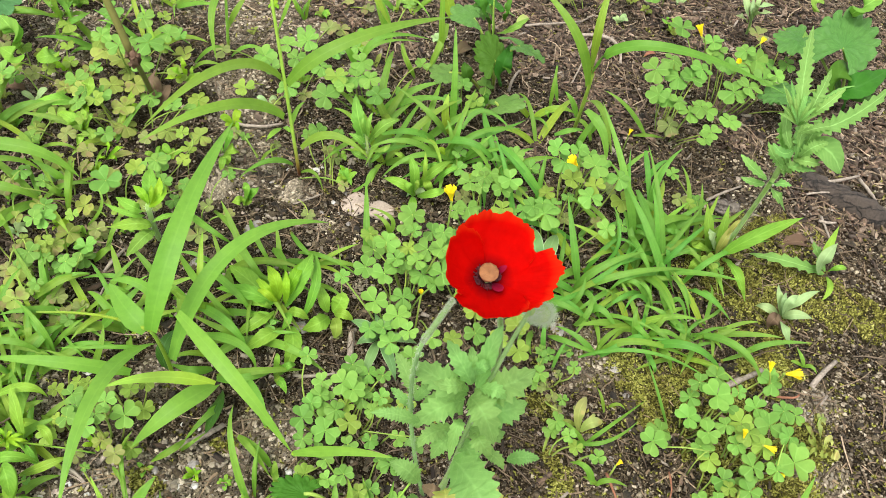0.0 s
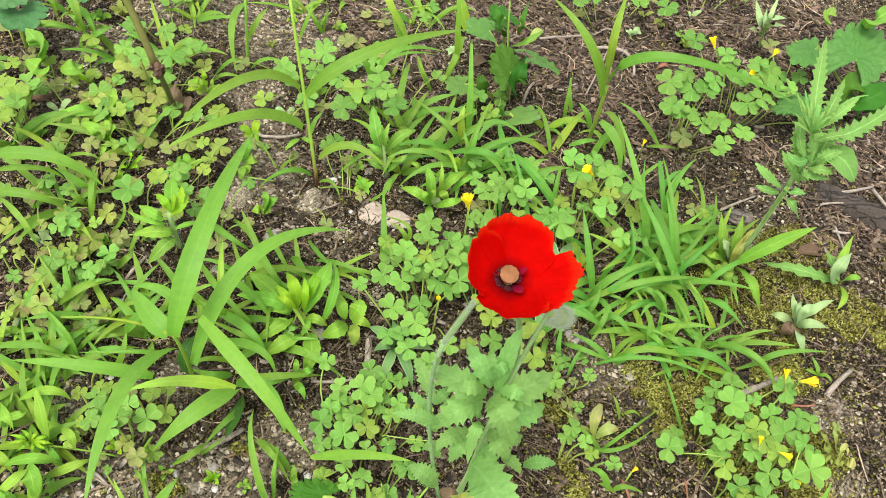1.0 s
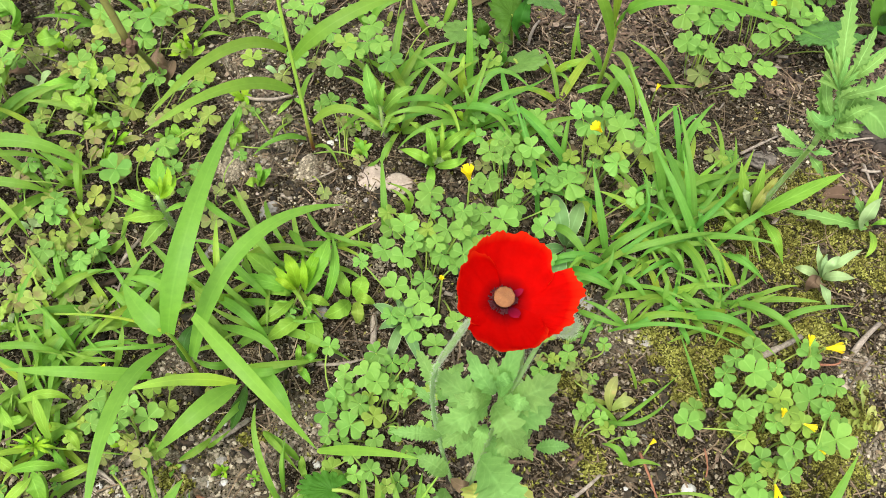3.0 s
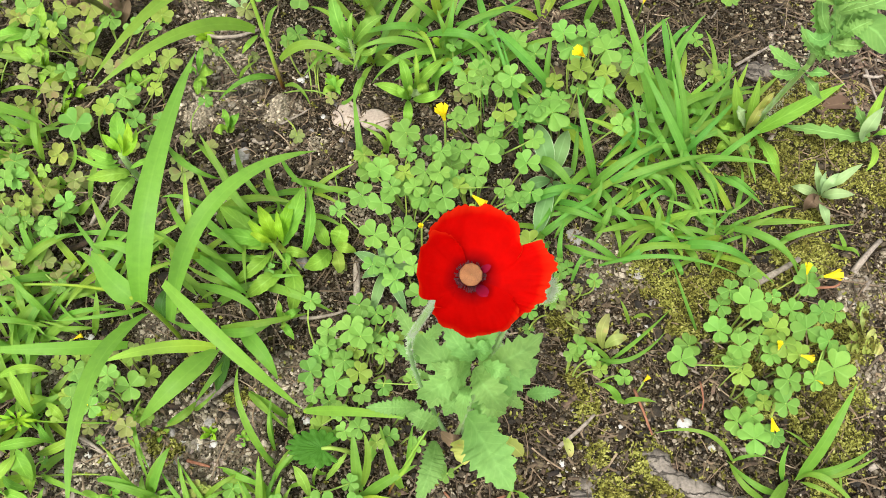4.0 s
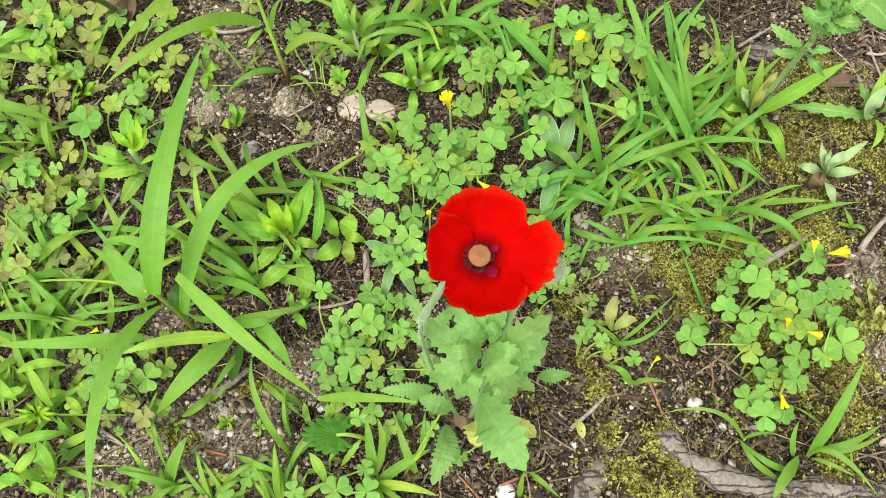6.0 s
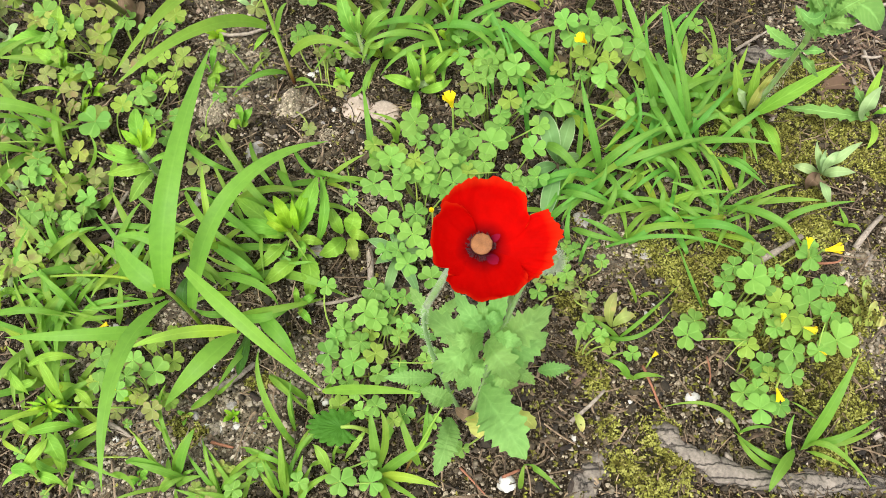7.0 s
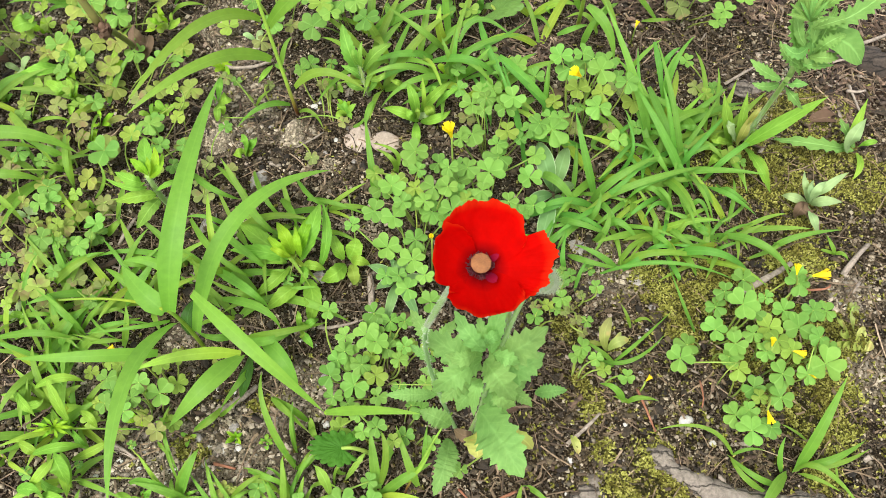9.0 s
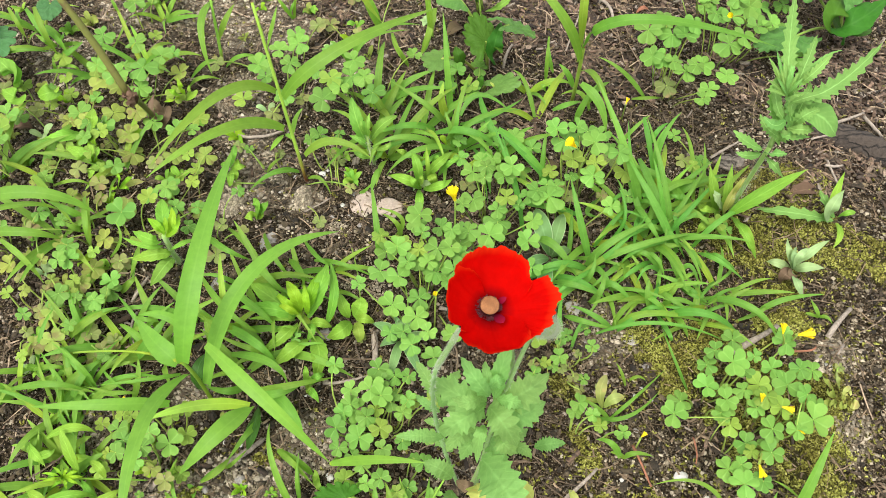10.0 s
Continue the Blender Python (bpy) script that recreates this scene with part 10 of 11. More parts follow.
toothed(n2, (0.0338, 0.5802, 0.0400), (0.0288, 0.5570, 0.0600), (0.0242, 0.5667, 0.0600), 0.0077, LOBED, 4, 0.35)
q = plant("dry_stalk", -0.224, 0.445, "brown-green hairy flower stalk with a withered seed head", "dry stalk")
culm(q, (-0.2242, 0.4452, 0.0000), (-0.2046, 0.4016, 0.0620), (-0.1851, 0.3581, 0.1159), 0.0040, DRY_STEM)
culm(q, (-0.1851, 0.3581, 0.1159), (-0.1979, 0.3624, 0.1598), (-0.2146, 0.3667, 0.1977), 0.0046, DRY_STEM)
withered_head(q, (-0.1831, 0.3561, 0.1149), 0.0087)
rosette_leaf(q, (-0.2138, 0.4282, 0.0200), (-0.2169, 0.4315, 0.0300), (-0.2169, 0.4470, 0.0300), 0.0054, BROWN_LEAF)
rosette_leaf(q, (-0.2161, 0.4335, 0.0040), (-0.2120, 0.4368, 0.0160), (-0.2122, 0.4466, 0.0160), 0.0108, BROWN_LEAF, oval_shape)
rosette_leaf(q, (-0.2152, 0.4370, 0.0040), (-0.2176, 0.4401, 0.0200), (-0.2264, 0.4465, 0.0180), 0.0083, BROWN_LEAF, oval_shape)
y = plant("wood_sorrel", 0.010, 0.368, "yellow wood sorrel blossoms on thin stalks", "wood sorrel")
sorrel_flower(y, (0.0143, 0.3367, 0.0000), (0.0129, 0.3210, 0.0860), (-0.226, 0.085, 0.970), 0.0099, 0.36)
sorrel_flower(y, (0.1015, 0.4225, 0.0020), (0.0871, 0.3806, 0.0760), (-0.667, -0.112, 0.736), 0.0082, 0.40)
sorrel_flower(y, (0.0055, 0.2781, 0.0060), (0.0060, 0.2707, 0.0600), (-0.090, -0.217, 0.972), 0.0047)
sorrel_flower(y, (0.0267, 0.3216, 0.0200), (0.0305, 0.2982, 0.0520), (0.805, -0.593, 0.000), 0.0092)
y2 = plant("wood_sorrel", 0.217, 0.253, "yellow wood sorrel blossoms on thin stalks", "wood sorrel")
sorrel_flower(y2, (0.2237, 0.2767, 0.0200), (0.2124, 0.2630, 0.0620), (0.979, 0.206, 0.000), 0.0097)
sorrel_flower(y2, (0.2209, 0.2704, 0.0100), (0.2074, 0.2660, 0.0560), (-0.023, 0.697, 0.717), 0.0064)
sorrel_flower(y2, (0.2011, 0.2154, 0.0100), (0.1894, 0.1943, 0.0380), (0.378, -0.811, -0.447), 0.0073)
sorrel_flower(y2, (0.2046, 0.2350, 0.0100), (0.1920, 0.2261, 0.0480), (-0.049, 0.532, 0.845), 0.0051)
sorrel_flower(y2, (0.2261, 0.2336, 0.0100), (0.2036, 0.2254, 0.0460), (0.979, -0.205, 0.000), 0.0068)
sorrel_flower(y2, (0.2294, 0.2467, 0.0200), (0.2150, 0.2172, 0.0340), (0.933, -0.022, -0.358), 0.0052)
sorrel_flower(y2, (0.1314, 0.2118, 0.0020), (0.1336, 0.2165, 0.0060), (0.692, 0.630, 0.353), 0.0049)
sorrel_flower(y2, (0.2021, 0.5964, 0.0200), (0.1758, 0.5436, 0.0780), (-0.434, 0.459, 0.775), 0.0095)
sorrel_flower(y2, (0.2423, 0.5777, 0.0200), (0.2033, 0.5173, 0.0800), (-0.559, -0.559, 0.612), 0.0067)
sorrel_flower(y2, (0.2290, 0.5840, 0.0300), (0.2322, 0.5773, 0.0600), (0.480, 0.864, 0.150), 0.0073)
sorrel_flower(y2, (0.1344, 0.4748, 0.0100), (0.1288, 0.4537, 0.0460), (0.280, 0.797, 0.535), 0.0049)
sorrel_flower(y2, (-0.1776, 0.1997, 0.0060), (-0.1713, 0.2035, 0.0260), (0.812, 0.584, 0.000), 0.0047)
sorrel_flower(y2, (-0.1598, 0.1688, 0.0100), (-0.1475, 0.1648, 0.0400), (0.215, 0.287, 0.934), 0.0028)
culm(y2, (0.1702, 0.2128, 0.0200), (0.1684, 0.2119, 0.0460), (0.1768, 0.2191, 0.0400), 0.0008, STALK)
culm(y2, (0.1522, 0.2184, 0.0360), (0.1638, 0.2164, 0.0440), (0.1768, 0.2185, 0.0400), 0.0009, STALK)
culm(y2, (0.2147, 0.2154, 0.0340), (0.2130, 0.2209, 0.0440), (0.2159, 0.2290, 0.0460), 0.0009, STALK)
culm(y2, (0.0153, 0.3145, 0.0300), (0.0265, 0.3033, 0.0500), (0.0406, 0.3090, 0.0440), 0.0009, STALK)
culm(y2, (0.0200, 0.1965, 0.0400), (0.0148, 0.1913, 0.0460), (-0.0097, 0.1904, 0.0440), 0.0008, STALK)
culm(y2, (-0.1801, 0.3811, 0.0100), (-0.1687, 0.3797, 0.0260), (-0.1730, 0.3903, 0.0260), 0.0010, STALK)
stone(-0.0547, 0.3809, 0.0197, 0.0205, 0.0055, BEIGE_STONE, "flat pale beige stone chip half buried in soil", "stone_chip", turn=0.40)
stone(-0.0358, 0.3791, 0.0211, 0.0160, 0.0055, BEIGE_STONE, "flat pale beige stone chip half buried in soil", "stone_chip", turn=-0.30)
stone(0.1578, 0.1978, 0.0086, 0.0067, 0.0049, WHITE_STONE, "small white quartz stone on moss", turn=0.00)
stone(-0.0471, 0.1790, 0.0046, 0.0046, 0.0033, WHITE_STONE, "small white round pebble", turn=0.00)
stone(0.0558, 0.1425, 0.0093, 0.0092, 0.0050, WHITE_STONE, "pale rounded stone on dark soil", turn=0.00)
stone(0.0913, 0.1696, 0.0030, 0.0039, 0.0021, WHITE_STONE, "small white pebble lying on soil", turn=0.00)
stone(-0.0884, 0.4051, 0.0060, 0.0049, 0.0030, WHITE_STONE, "small white pebble lying on soil", turn=0.00)
stone(0.1331, 0.2821, 0.0113, 0.0100, 0.0047, GREY_STONE, "pale grey crumbling stone", turn=0.00)
stone(0.0963, 0.3052, 0.0116, 0.0116, 0.0048, GREY_STONE, "flat grey stone under grass blades", turn=0.00)
stone(-0.1153, 0.3392, 0.0120, 0.0177, 0.0042, GREY_STONE, "pale grey crumbling stone", turn=0.00)
stone(-0.1415, 0.3042, 0.0082, 0.0158, 0.0034, GREY_STONE, "pale grey stone between grass blades", turn=-0.50)
stone(-0.1568, 0.1491, 0.0041, 0.0047, 0.0024, WHITE_STONE, "small white pebble lying on soil", turn=0.00)
stone(-0.0638, 0.2711, 0.0100, 0.0086, 0.0033, GREY_STONE, "pale stone under weed leaves", turn=0.00)
stone(0.2183, 0.4472, 0.0267, 0.0153, 0.0069, ROOT, "weathered grey wood stump end", "wood_chunk", turn=0.20)
stone(0.1430, 0.1806, 0.0042, 0.0027, 0.0018, WHITE_STONE, "small white pebble lying on soil", turn=0.00)
stone(0.1719, 0.1855, 0.0036, 0.0036, 0.0018, WHITE_STONE, "small white pebble lying on soil", turn=0.00)
stone(0.1084, 0.1992, 0.0031, 0.0025, 0.0015, WHITE_STONE, "small white pebble lying on soil", turn=0.00)
stone(0.2588, 0.2780, 0.0046, 0.0066, 0.0016, WHITE_STONE, "pale chip lying on soil", turn=0.60)
stone(-0.1749, 0.2137, 0.0051, 0.0038, 0.0019, WHITE_STONE, "small white pebble lying on soil", turn=0.00)
stone(0.2183, 0.3154, 0.0062, 0.0041, 0.0027, GREY_STONE, "dark brown pebble lying on soil", turn=0.00)
stone(-0.0446, 0.2222, 0.0025, 0.0031, 0.0019, BEIGE_STONE, "small pale pebble on dark soil", turn=1.28)
stone(0.1276, 0.2307, 0.0016, 0.0017, 0.0010, GREY_STONE, "small pale pebble on dark soil", turn=2.08)
stone(-0.1237, 0.3629, 0.0023, 0.0027, 0.0016, BEIGE_STONE, "small pale pebble on dark soil", turn=0.11)
stone(-0.0953, 0.1609, 0.0018, 0.0017, 0.0010, GREY_STONE, "small pale pebble on dark soil", turn=0.60)
stone(-0.0855, 0.1350, 0.0026, 0.0029, 0.0017, BEIGE_STONE, "small pale pebble on dark soil", turn=2.98)
stone(-0.0450, 0.1957, 0.0031, 0.0028, 0.0017, GREY_STONE, "small pale pebble on dark soil", turn=1.04)
stone(-0.0786, 0.2626, 0.0032, 0.0025, 0.0015, BEIGE_STONE, "small pale pebble on dark soil", turn=1.77)
stone(0.0759, 0.1696, 0.0015, 0.0016, 0.0010, GREY_STONE, "small pale pebble on dark soil", turn=1.98)
stone(-0.1615, 0.1547, 0.0025, 0.0019, 0.0012, BEIGE_STONE, "small pale pebble on dark soil", turn=2.73)
stone(0.1275, 0.2192, 0.0023, 0.0021, 0.0013, GREY_STONE, "small pale pebble on dark soil", turn=0.42)
stone(0.0892, 0.1510, 0.0019, 0.0019, 0.0012, WHITE_STONE, "small pale pebble on dark soil", turn=0.40)
stone(-0.1185, 0.3578, 0.0033, 0.0026, 0.0016, BEIGE_STONE, "small pale pebble on dark soil", turn=0.50)
stone(-0.1482, 0.1504, 0.0027, 0.0022, 0.0013, GREY_STONE, "small pale pebble on dark soil", turn=2.29)
stone(-0.1197, 0.4420, 0.0046, 0.0038, 0.0023, GREY_STONE, "small pale pebble on dark soil", turn=2.84)
stone(-0.0473, 0.1968, 0.0020, 0.0017, 0.0010, WHITE_STONE, "small pale pebble on dark soil", turn=1.07)
stone(-0.1315, 0.1270, 0.0030, 0.0026, 0.0016, GREY_STONE, "small pale pebble on dark soil", turn=1.55)
stone(0.1215, 0.1719, 0.0021, 0.0023, 0.0014, GREY_STONE, "small pale pebble on dark soil", turn=0.98)
stone(0.1153, 0.2592, 0.0034, 0.0029, 0.0017, BEIGE_STONE, "small pale pebble on dark soil", turn=2.19)
stone(-0.1108, 0.1356, 0.0016, 0.0017, 0.0010, GREY_STONE, "small pale pebble on dark soil", turn=2.15)
stone(-0.0482, 0.2078, 0.0026, 0.0029, 0.0017, GREY_STONE, "small pale pebble on dark soil", turn=1.12)
stone(-0.0804, 0.2665, 0.0024, 0.0021, 0.0013, BEIGE_STONE, "small pale pebble on dark soil", turn=1.14)
stone(-0.0525, 0.2077, 0.0031, 0.0034, 0.0020, GREY_STONE, "small pale pebble on dark soil", turn=2.43)
stone(-0.0860, 0.1423, 0.0027, 0.0031, 0.0019, GREY_STONE, "small pale pebble on dark soil", turn=0.57)
stone(0.1334, 0.2462, 0.0026, 0.0024, 0.0014, WHITE_STONE, "small pale pebble on dark soil", turn=1.72)
stone(-0.0484, 0.1912, 0.0019, 0.0018, 0.0011, BEIGE_STONE, "small pale pebble on dark soil", turn=1.82)
stone(-0.1128, 0.1496, 0.0024, 0.0027, 0.0016, WHITE_STONE, "small pale pebble on dark soil", turn=2.03)
stone(-0.1489, 0.1548, 0.0019, 0.0019, 0.0011, GREY_STONE, "small pale pebble on dark soil", turn=1.23)
stone(-0.0563, 0.2632, 0.0017, 0.0017, 0.0010, GREY_STONE, "small pale pebble on dark soil", turn=0.49)
stone(-0.0917, 0.1377, 0.0031, 0.0032, 0.0019, GREY_STONE, "small pale pebble on dark soil", turn=2.81)
stone(0.1187, 0.2682, 0.0027, 0.0021, 0.0012, BEIGE_STONE, "small pale pebble on dark soil", turn=0.86)
stone(-0.1155, 0.3842, 0.0040, 0.0031, 0.0019, GREY_STONE, "small pale pebble on dark soil", turn=2.86)
stone(-0.1188, 0.3906, 0.0019, 0.0021, 0.0013, GREY_STONE, "small pale pebble on dark soil", turn=1.84)
stone(-0.1249, 0.1476, 0.0025, 0.0024, 0.0015, WHITE_STONE, "small pale pebble on dark soil", turn=2.37)
stone(-0.1254, 0.4288, 0.0042, 0.0032, 0.0019, WHITE_STONE, "small pale pebble on dark soil", turn=1.46)
stone(-0.1265, 0.3524, 0.0029, 0.0026, 0.0016, BEIGE_STONE, "small pale pebble on dark soil", turn=2.16)
stone(-0.0779, 0.4019, 0.0032, 0.0038, 0.0023, GREY_STONE, "small pale pebble on dark soil", turn=0.75)
stone(0.1082, 0.2718, 0.0024, 0.0021, 0.0012, GREY_STONE, "small pale pebble on dark soil", turn=2.76)
stone(-0.1249, 0.1679, 0.0030, 0.0033, 0.0020, BEIGE_STONE, "small pale pebble on dark soil", turn=1.33)
stone(0.0957, 0.1781, 0.0031, 0.0028, 0.0017, GREY_STONE, "small pale pebble on dark soil", turn=2.37)
stone(-0.0577, 0.2477, 0.0015, 0.0017, 0.0010, BEIGE_STONE, "small pale pebble on dark soil", turn=0.99)
stone(-0.1493, 0.1642, 0.0023, 0.0026, 0.0016, WHITE_STONE, "small pale pebble on dark soil", turn=0.61)
stone(-0.1059, 0.1474, 0.0028, 0.0022, 0.0013, BEIGE_STONE, "small pale pebble on dark soil", turn=1.07)
stone(-0.1035, 0.1687, 0.0027, 0.0029, 0.0017, GREY_STONE, "small pale pebble on dark soil", turn=2.16)
stone(-0.0854, 0.4083, 0.0033, 0.0032, 0.0019, WHITE_STONE, "small pale pebble on dark soil", turn=2.26)
stone(0.0978, 0.1635, 0.0020, 0.0024, 0.0014, GREY_STONE, "small pale pebble on dark soil", turn=0.65)
stone(-0.0717, 0.2052, 0.0017, 0.0019, 0.0011, WHITE_STONE, "small pale pebble on dark soil", turn=2.61)
stone(-0.0964, 0.3725, 0.0042, 0.0033, 0.0020, WHITE_STONE, "small pale pebble on dark soil", turn=2.07)
stone(-0.1252, 0.1544, 0.0028, 0.0031, 0.0018, GREY_STONE, "small pale pebble on dark soil", turn=0.98)
stone(-0.0695, 0.2285, 0.0038, 0.0031, 0.0019, WHITE_STONE, "small pale pebble on dark soil", turn=2.47)
stone(-0.0562, 0.3843, 0.0037, 0.0035, 0.0021, WHITE_STONE, "small pale pebble on dark soil", turn=0.41)
stone(-0.1300, 0.3791, 0.0040, 0.0033, 0.0020, GREY_STONE, "small pale pebble on dark soil", turn=1.24)
stone(-0.0750, 0.3650, 0.0035, 0.0037, 0.0022, GREY_STONE, "small pale pebble on dark soil", turn=0.41)
stone(-0.0737, 0.4210, 0.0024, 0.0020, 0.0012, BEIGE_STONE, "small pale pebble on dark soil", turn=0.64)
stone(-0.0663, 0.2109, 0.0024, 0.0027, 0.0016, WHITE_STONE, "small pale pebble on dark soil", turn=2.79)
stone(-0.0670, 0.2286, 0.0020, 0.0022, 0.0013, GREY_STONE, "small pale pebble on dark soil", turn=2.31)
stone(0.1412, 0.2667, 0.0044, 0.0036, 0.0021, GREY_STONE, "small pale pebble on dark soil", turn=0.25)
stone(-0.1052, 0.1496, 0.0034, 0.0032, 0.0019, BEIGE_STONE, "small pale pebble on dark soil", turn=1.91)
stone(0.0968, 0.1989, 0.0031, 0.0030, 0.0018, GREY_STONE, "small pale pebble on dark soil", turn=0.56)
stone(-0.0678, 0.4342, 0.0037, 0.0037, 0.0022, BEIGE_STONE, "small pale pebble on dark soil", turn=0.35)
stone(0.0919, 0.1668, 0.0018, 0.0020, 0.0012, BEIGE_STONE, "small pale pebble on dark soil", turn=0.95)
stone(-0.0457, 0.1952, 0.0020, 0.0017, 0.0010, GREY_STONE, "small pale pebble on dark soil", turn=2.50)
stone(-0.1276, 0.3825, 0.0026, 0.0031, 0.0018, BEIGE_STONE, "small pale pebble on dark soil", turn=0.51)
stone(0.1207, 0.1484, 0.0022, 0.0019, 0.0012, GREY_STONE, "small pale pebble on dark soil", turn=0.58)
stone(0.1231, 0.1929, 0.0027, 0.0024, 0.0015, WHITE_STONE, "small pale pebble on dark soil", turn=0.18)
stone(-0.0602, 0.2260, 0.0020, 0.0018, 0.0011, WHITE_STONE, "small pale pebble on dark soil", turn=0.51)
stone(-0.0438, 0.1797, 0.0018, 0.0018, 0.0011, GREY_STONE, "small pale pebble on dark soil", turn=1.39)
stone(-0.0854, 0.4023, 0.0024, 0.0021, 0.0013, BEIGE_STONE, "small pale pebble on dark soil", turn=1.54)
stone(0.1104, 0.1739, 0.0024, 0.0020, 0.0012, GREY_STONE, "small pale pebble on dark soil", turn=0.16)
stone(0.1329, 0.2238, 0.0034, 0.0028, 0.0017, GREY_STONE, "small pale pebble on dark soil", turn=2.65)
stone(-0.0695, 0.3778, 0.0033, 0.0031, 0.0018, WHITE_STONE, "small pale pebble on dark soil", turn=2.34)
stone(-0.0548, 0.3602, 0.0032, 0.0034, 0.0021, GREY_STONE, "small pale pebble on dark soil", turn=0.08)
stone(0.0939, 0.1660, 0.0019, 0.0021, 0.0012, GREY_STONE, "small pale pebble on dark soil", turn=0.23)
stone(0.1102, 0.1539, 0.0029, 0.0023, 0.0014, WHITE_STONE, "small pale pebble on dark soil", turn=0.26)
stone(-0.1087, 0.1307, 0.0020, 0.0017, 0.0010, WHITE_STONE, "small pale pebble on dark soil", turn=1.00)
stone(-0.1282, 0.1391, 0.0033, 0.0027, 0.0016, WHITE_STONE, "small pale pebble on dark soil", turn=2.75)
stone(-0.0992, 0.1527, 0.0034, 0.0032, 0.0019, BEIGE_STONE, "small pale pebble on dark soil", turn=1.16)
stone(-0.0634, 0.3680, 0.0029, 0.0025, 0.0015, WHITE_STONE, "small pale pebble on dark soil", turn=2.88)
stone(-0.0901, 0.1475, 0.0022, 0.0019, 0.0012, WHITE_STONE, "small pale pebble on dark soil", turn=2.38)
stone(-0.0952, 0.3827, 0.0020, 0.0023, 0.0014, GREY_STONE, "small pale pebble on dark soil", turn=2.12)
stone(-0.0546, 0.2718, 0.0018, 0.0022, 0.0013, BEIGE_STONE, "small pale pebble on dark soil", turn=2.74)
stone(-0.0396, 0.1883, 0.0017, 0.0018, 0.0011, GREY_STONE, "small pale pebble on dark soil", turn=2.01)
stone(-0.1408, 0.1518, 0.0028, 0.0030, 0.0018, BEIGE_STONE, "small pale pebble on dark soil", turn=0.78)
stone(-0.1156, 0.1345, 0.0025, 0.0029, 0.0017, BEIGE_STONE, "small pale pebble on dark soil", turn=1.27)
stone(-0.0975, 0.1641, 0.0018, 0.0021, 0.0013, BEIGE_STONE, "small pale pebble on dark soil", turn=2.94)
stone(-0.1301, 0.1566, 0.0021, 0.0021, 0.0012, BEIGE_STONE, "small pale pebble on dark soil", turn=1.03)
stone(-0.0514, 0.2002, 0.0030, 0.0029, 0.0017, BEIGE_STONE, "small pale pebble on dark soil", turn=0.24)
stone(0.1358, 0.1663, 0.0027, 0.0032, 0.0019, GREY_STONE, "small pale pebble on dark soil", turn=0.93)
stone(-0.0764, 0.2352, 0.0023, 0.0029, 0.0017, GREY_STONE, "small pale pebble on dark soil", turn=1.34)
stone(0.1202, 0.2266, 0.0017, 0.0019, 0.0011, GREY_STONE, "small pale pebble on dark soil", turn=0.05)
stone(-0.1511, 0.1294, 0.0034, 0.0032, 0.0019, BEIGE_STONE, "small pale pebble on dark soil", turn=2.20)
stone(0.1081, 0.2458, 0.0023, 0.0023, 0.0014, BEIGE_STONE, "small pale pebble on dark soil", turn=1.77)
stone(0.0724, 0.2415, 0.0029, 0.0028, 0.0017, WHITE_STONE, "small pale pebble on dark soil", turn=0.87)
stone(-0.0617, 0.3892, 0.0044, 0.0035, 0.0021, GREY_STONE, "small pale pebble on dark soil", turn=0.03)
stone(-0.0846, 0.1574, 0.0019, 0.0023, 0.0014, GREY_STONE, "small pale pebble on dark soil", turn=0.18)
stone(-0.0511, 0.2056, 0.0024, 0.0018, 0.0011, GREY_STONE, "small pale pebble on dark soil", turn=0.22)
stone(-0.0767, 0.4275, 0.0022, 0.0023, 0.0014, GREY_STONE, "small pale pebble on dark soil", turn=0.54)
stone(0.0894, 0.2300, 0.0029, 0.0026, 0.0016, BEIGE_STONE, "small pale pebble on dark soil", turn=2.39)
stone(-0.1078, 0.3995, 0.0030, 0.0032, 0.0019, WHITE_STONE, "small pale pebble on dark soil", turn=2.02)
stone(-0.1177, 0.4422, 0.0035, 0.0031, 0.0019, WHITE_STONE, "small pale pebble on dark soil", turn=2.52)
stone(-0.0431, 0.2725, 0.0033, 0.0025, 0.0015, WHITE_STONE, "small pale pebble on dark soil", turn=1.55)
stone(-0.0616, 0.1893, 0.0033, 0.0033, 0.0020, BEIGE_STONE, "small pale pebble on dark soil", turn=0.55)
stone(-0.1307, 0.1466, 0.0021, 0.0021, 0.0013, WHITE_STONE, "small pale pebble on dark soil", turn=2.78)
stone(-0.0428, 0.2211, 0.0019, 0.0016, 0.0010, WHITE_STONE, "small pale pebble on dark soil", turn=0.87)
stone(0.1378, 0.2516, 0.0024, 0.0030, 0.0018, WHITE_STONE, "small pale pebble on dark soil", turn=1.81)
stone(0.1438, 0.2448, 0.0024, 0.0025, 0.0015, WHITE_STONE, "small pale pebble on dark soil", turn=0.24)
stone(0.1177, 0.1545, 0.0029, 0.0029, 0.0017, GREY_STONE, "small pale pebble on dark soil", turn=2.01)
stone(0.1322, 0.2002, 0.0020, 0.0022, 0.0013, WHITE_STONE, "small pale pebble on dark soil", turn=0.10)
stone(-0.0651, 0.2688, 0.0016, 0.0020, 0.0012, GREY_STONE, "small pale pebble on dark soil", turn=1.87)
stone(0.1030, 0.2800, 0.0018, 0.0018, 0.0011, GREY_STONE, "small pale pebble on dark soil", turn=2.26)
stone(0.0921, 0.1911, 0.0025, 0.0019, 0.0012, WHITE_STONE, "small pale pebble on dark soil", turn=1.74)
twig((0.1972, 0.2814, 0.0030), (0.2116, 0.2900, 0.0060), (0.2291, 0.3029, 0.0040), 0.0046, TWIG, "weathered grey stick on moss")
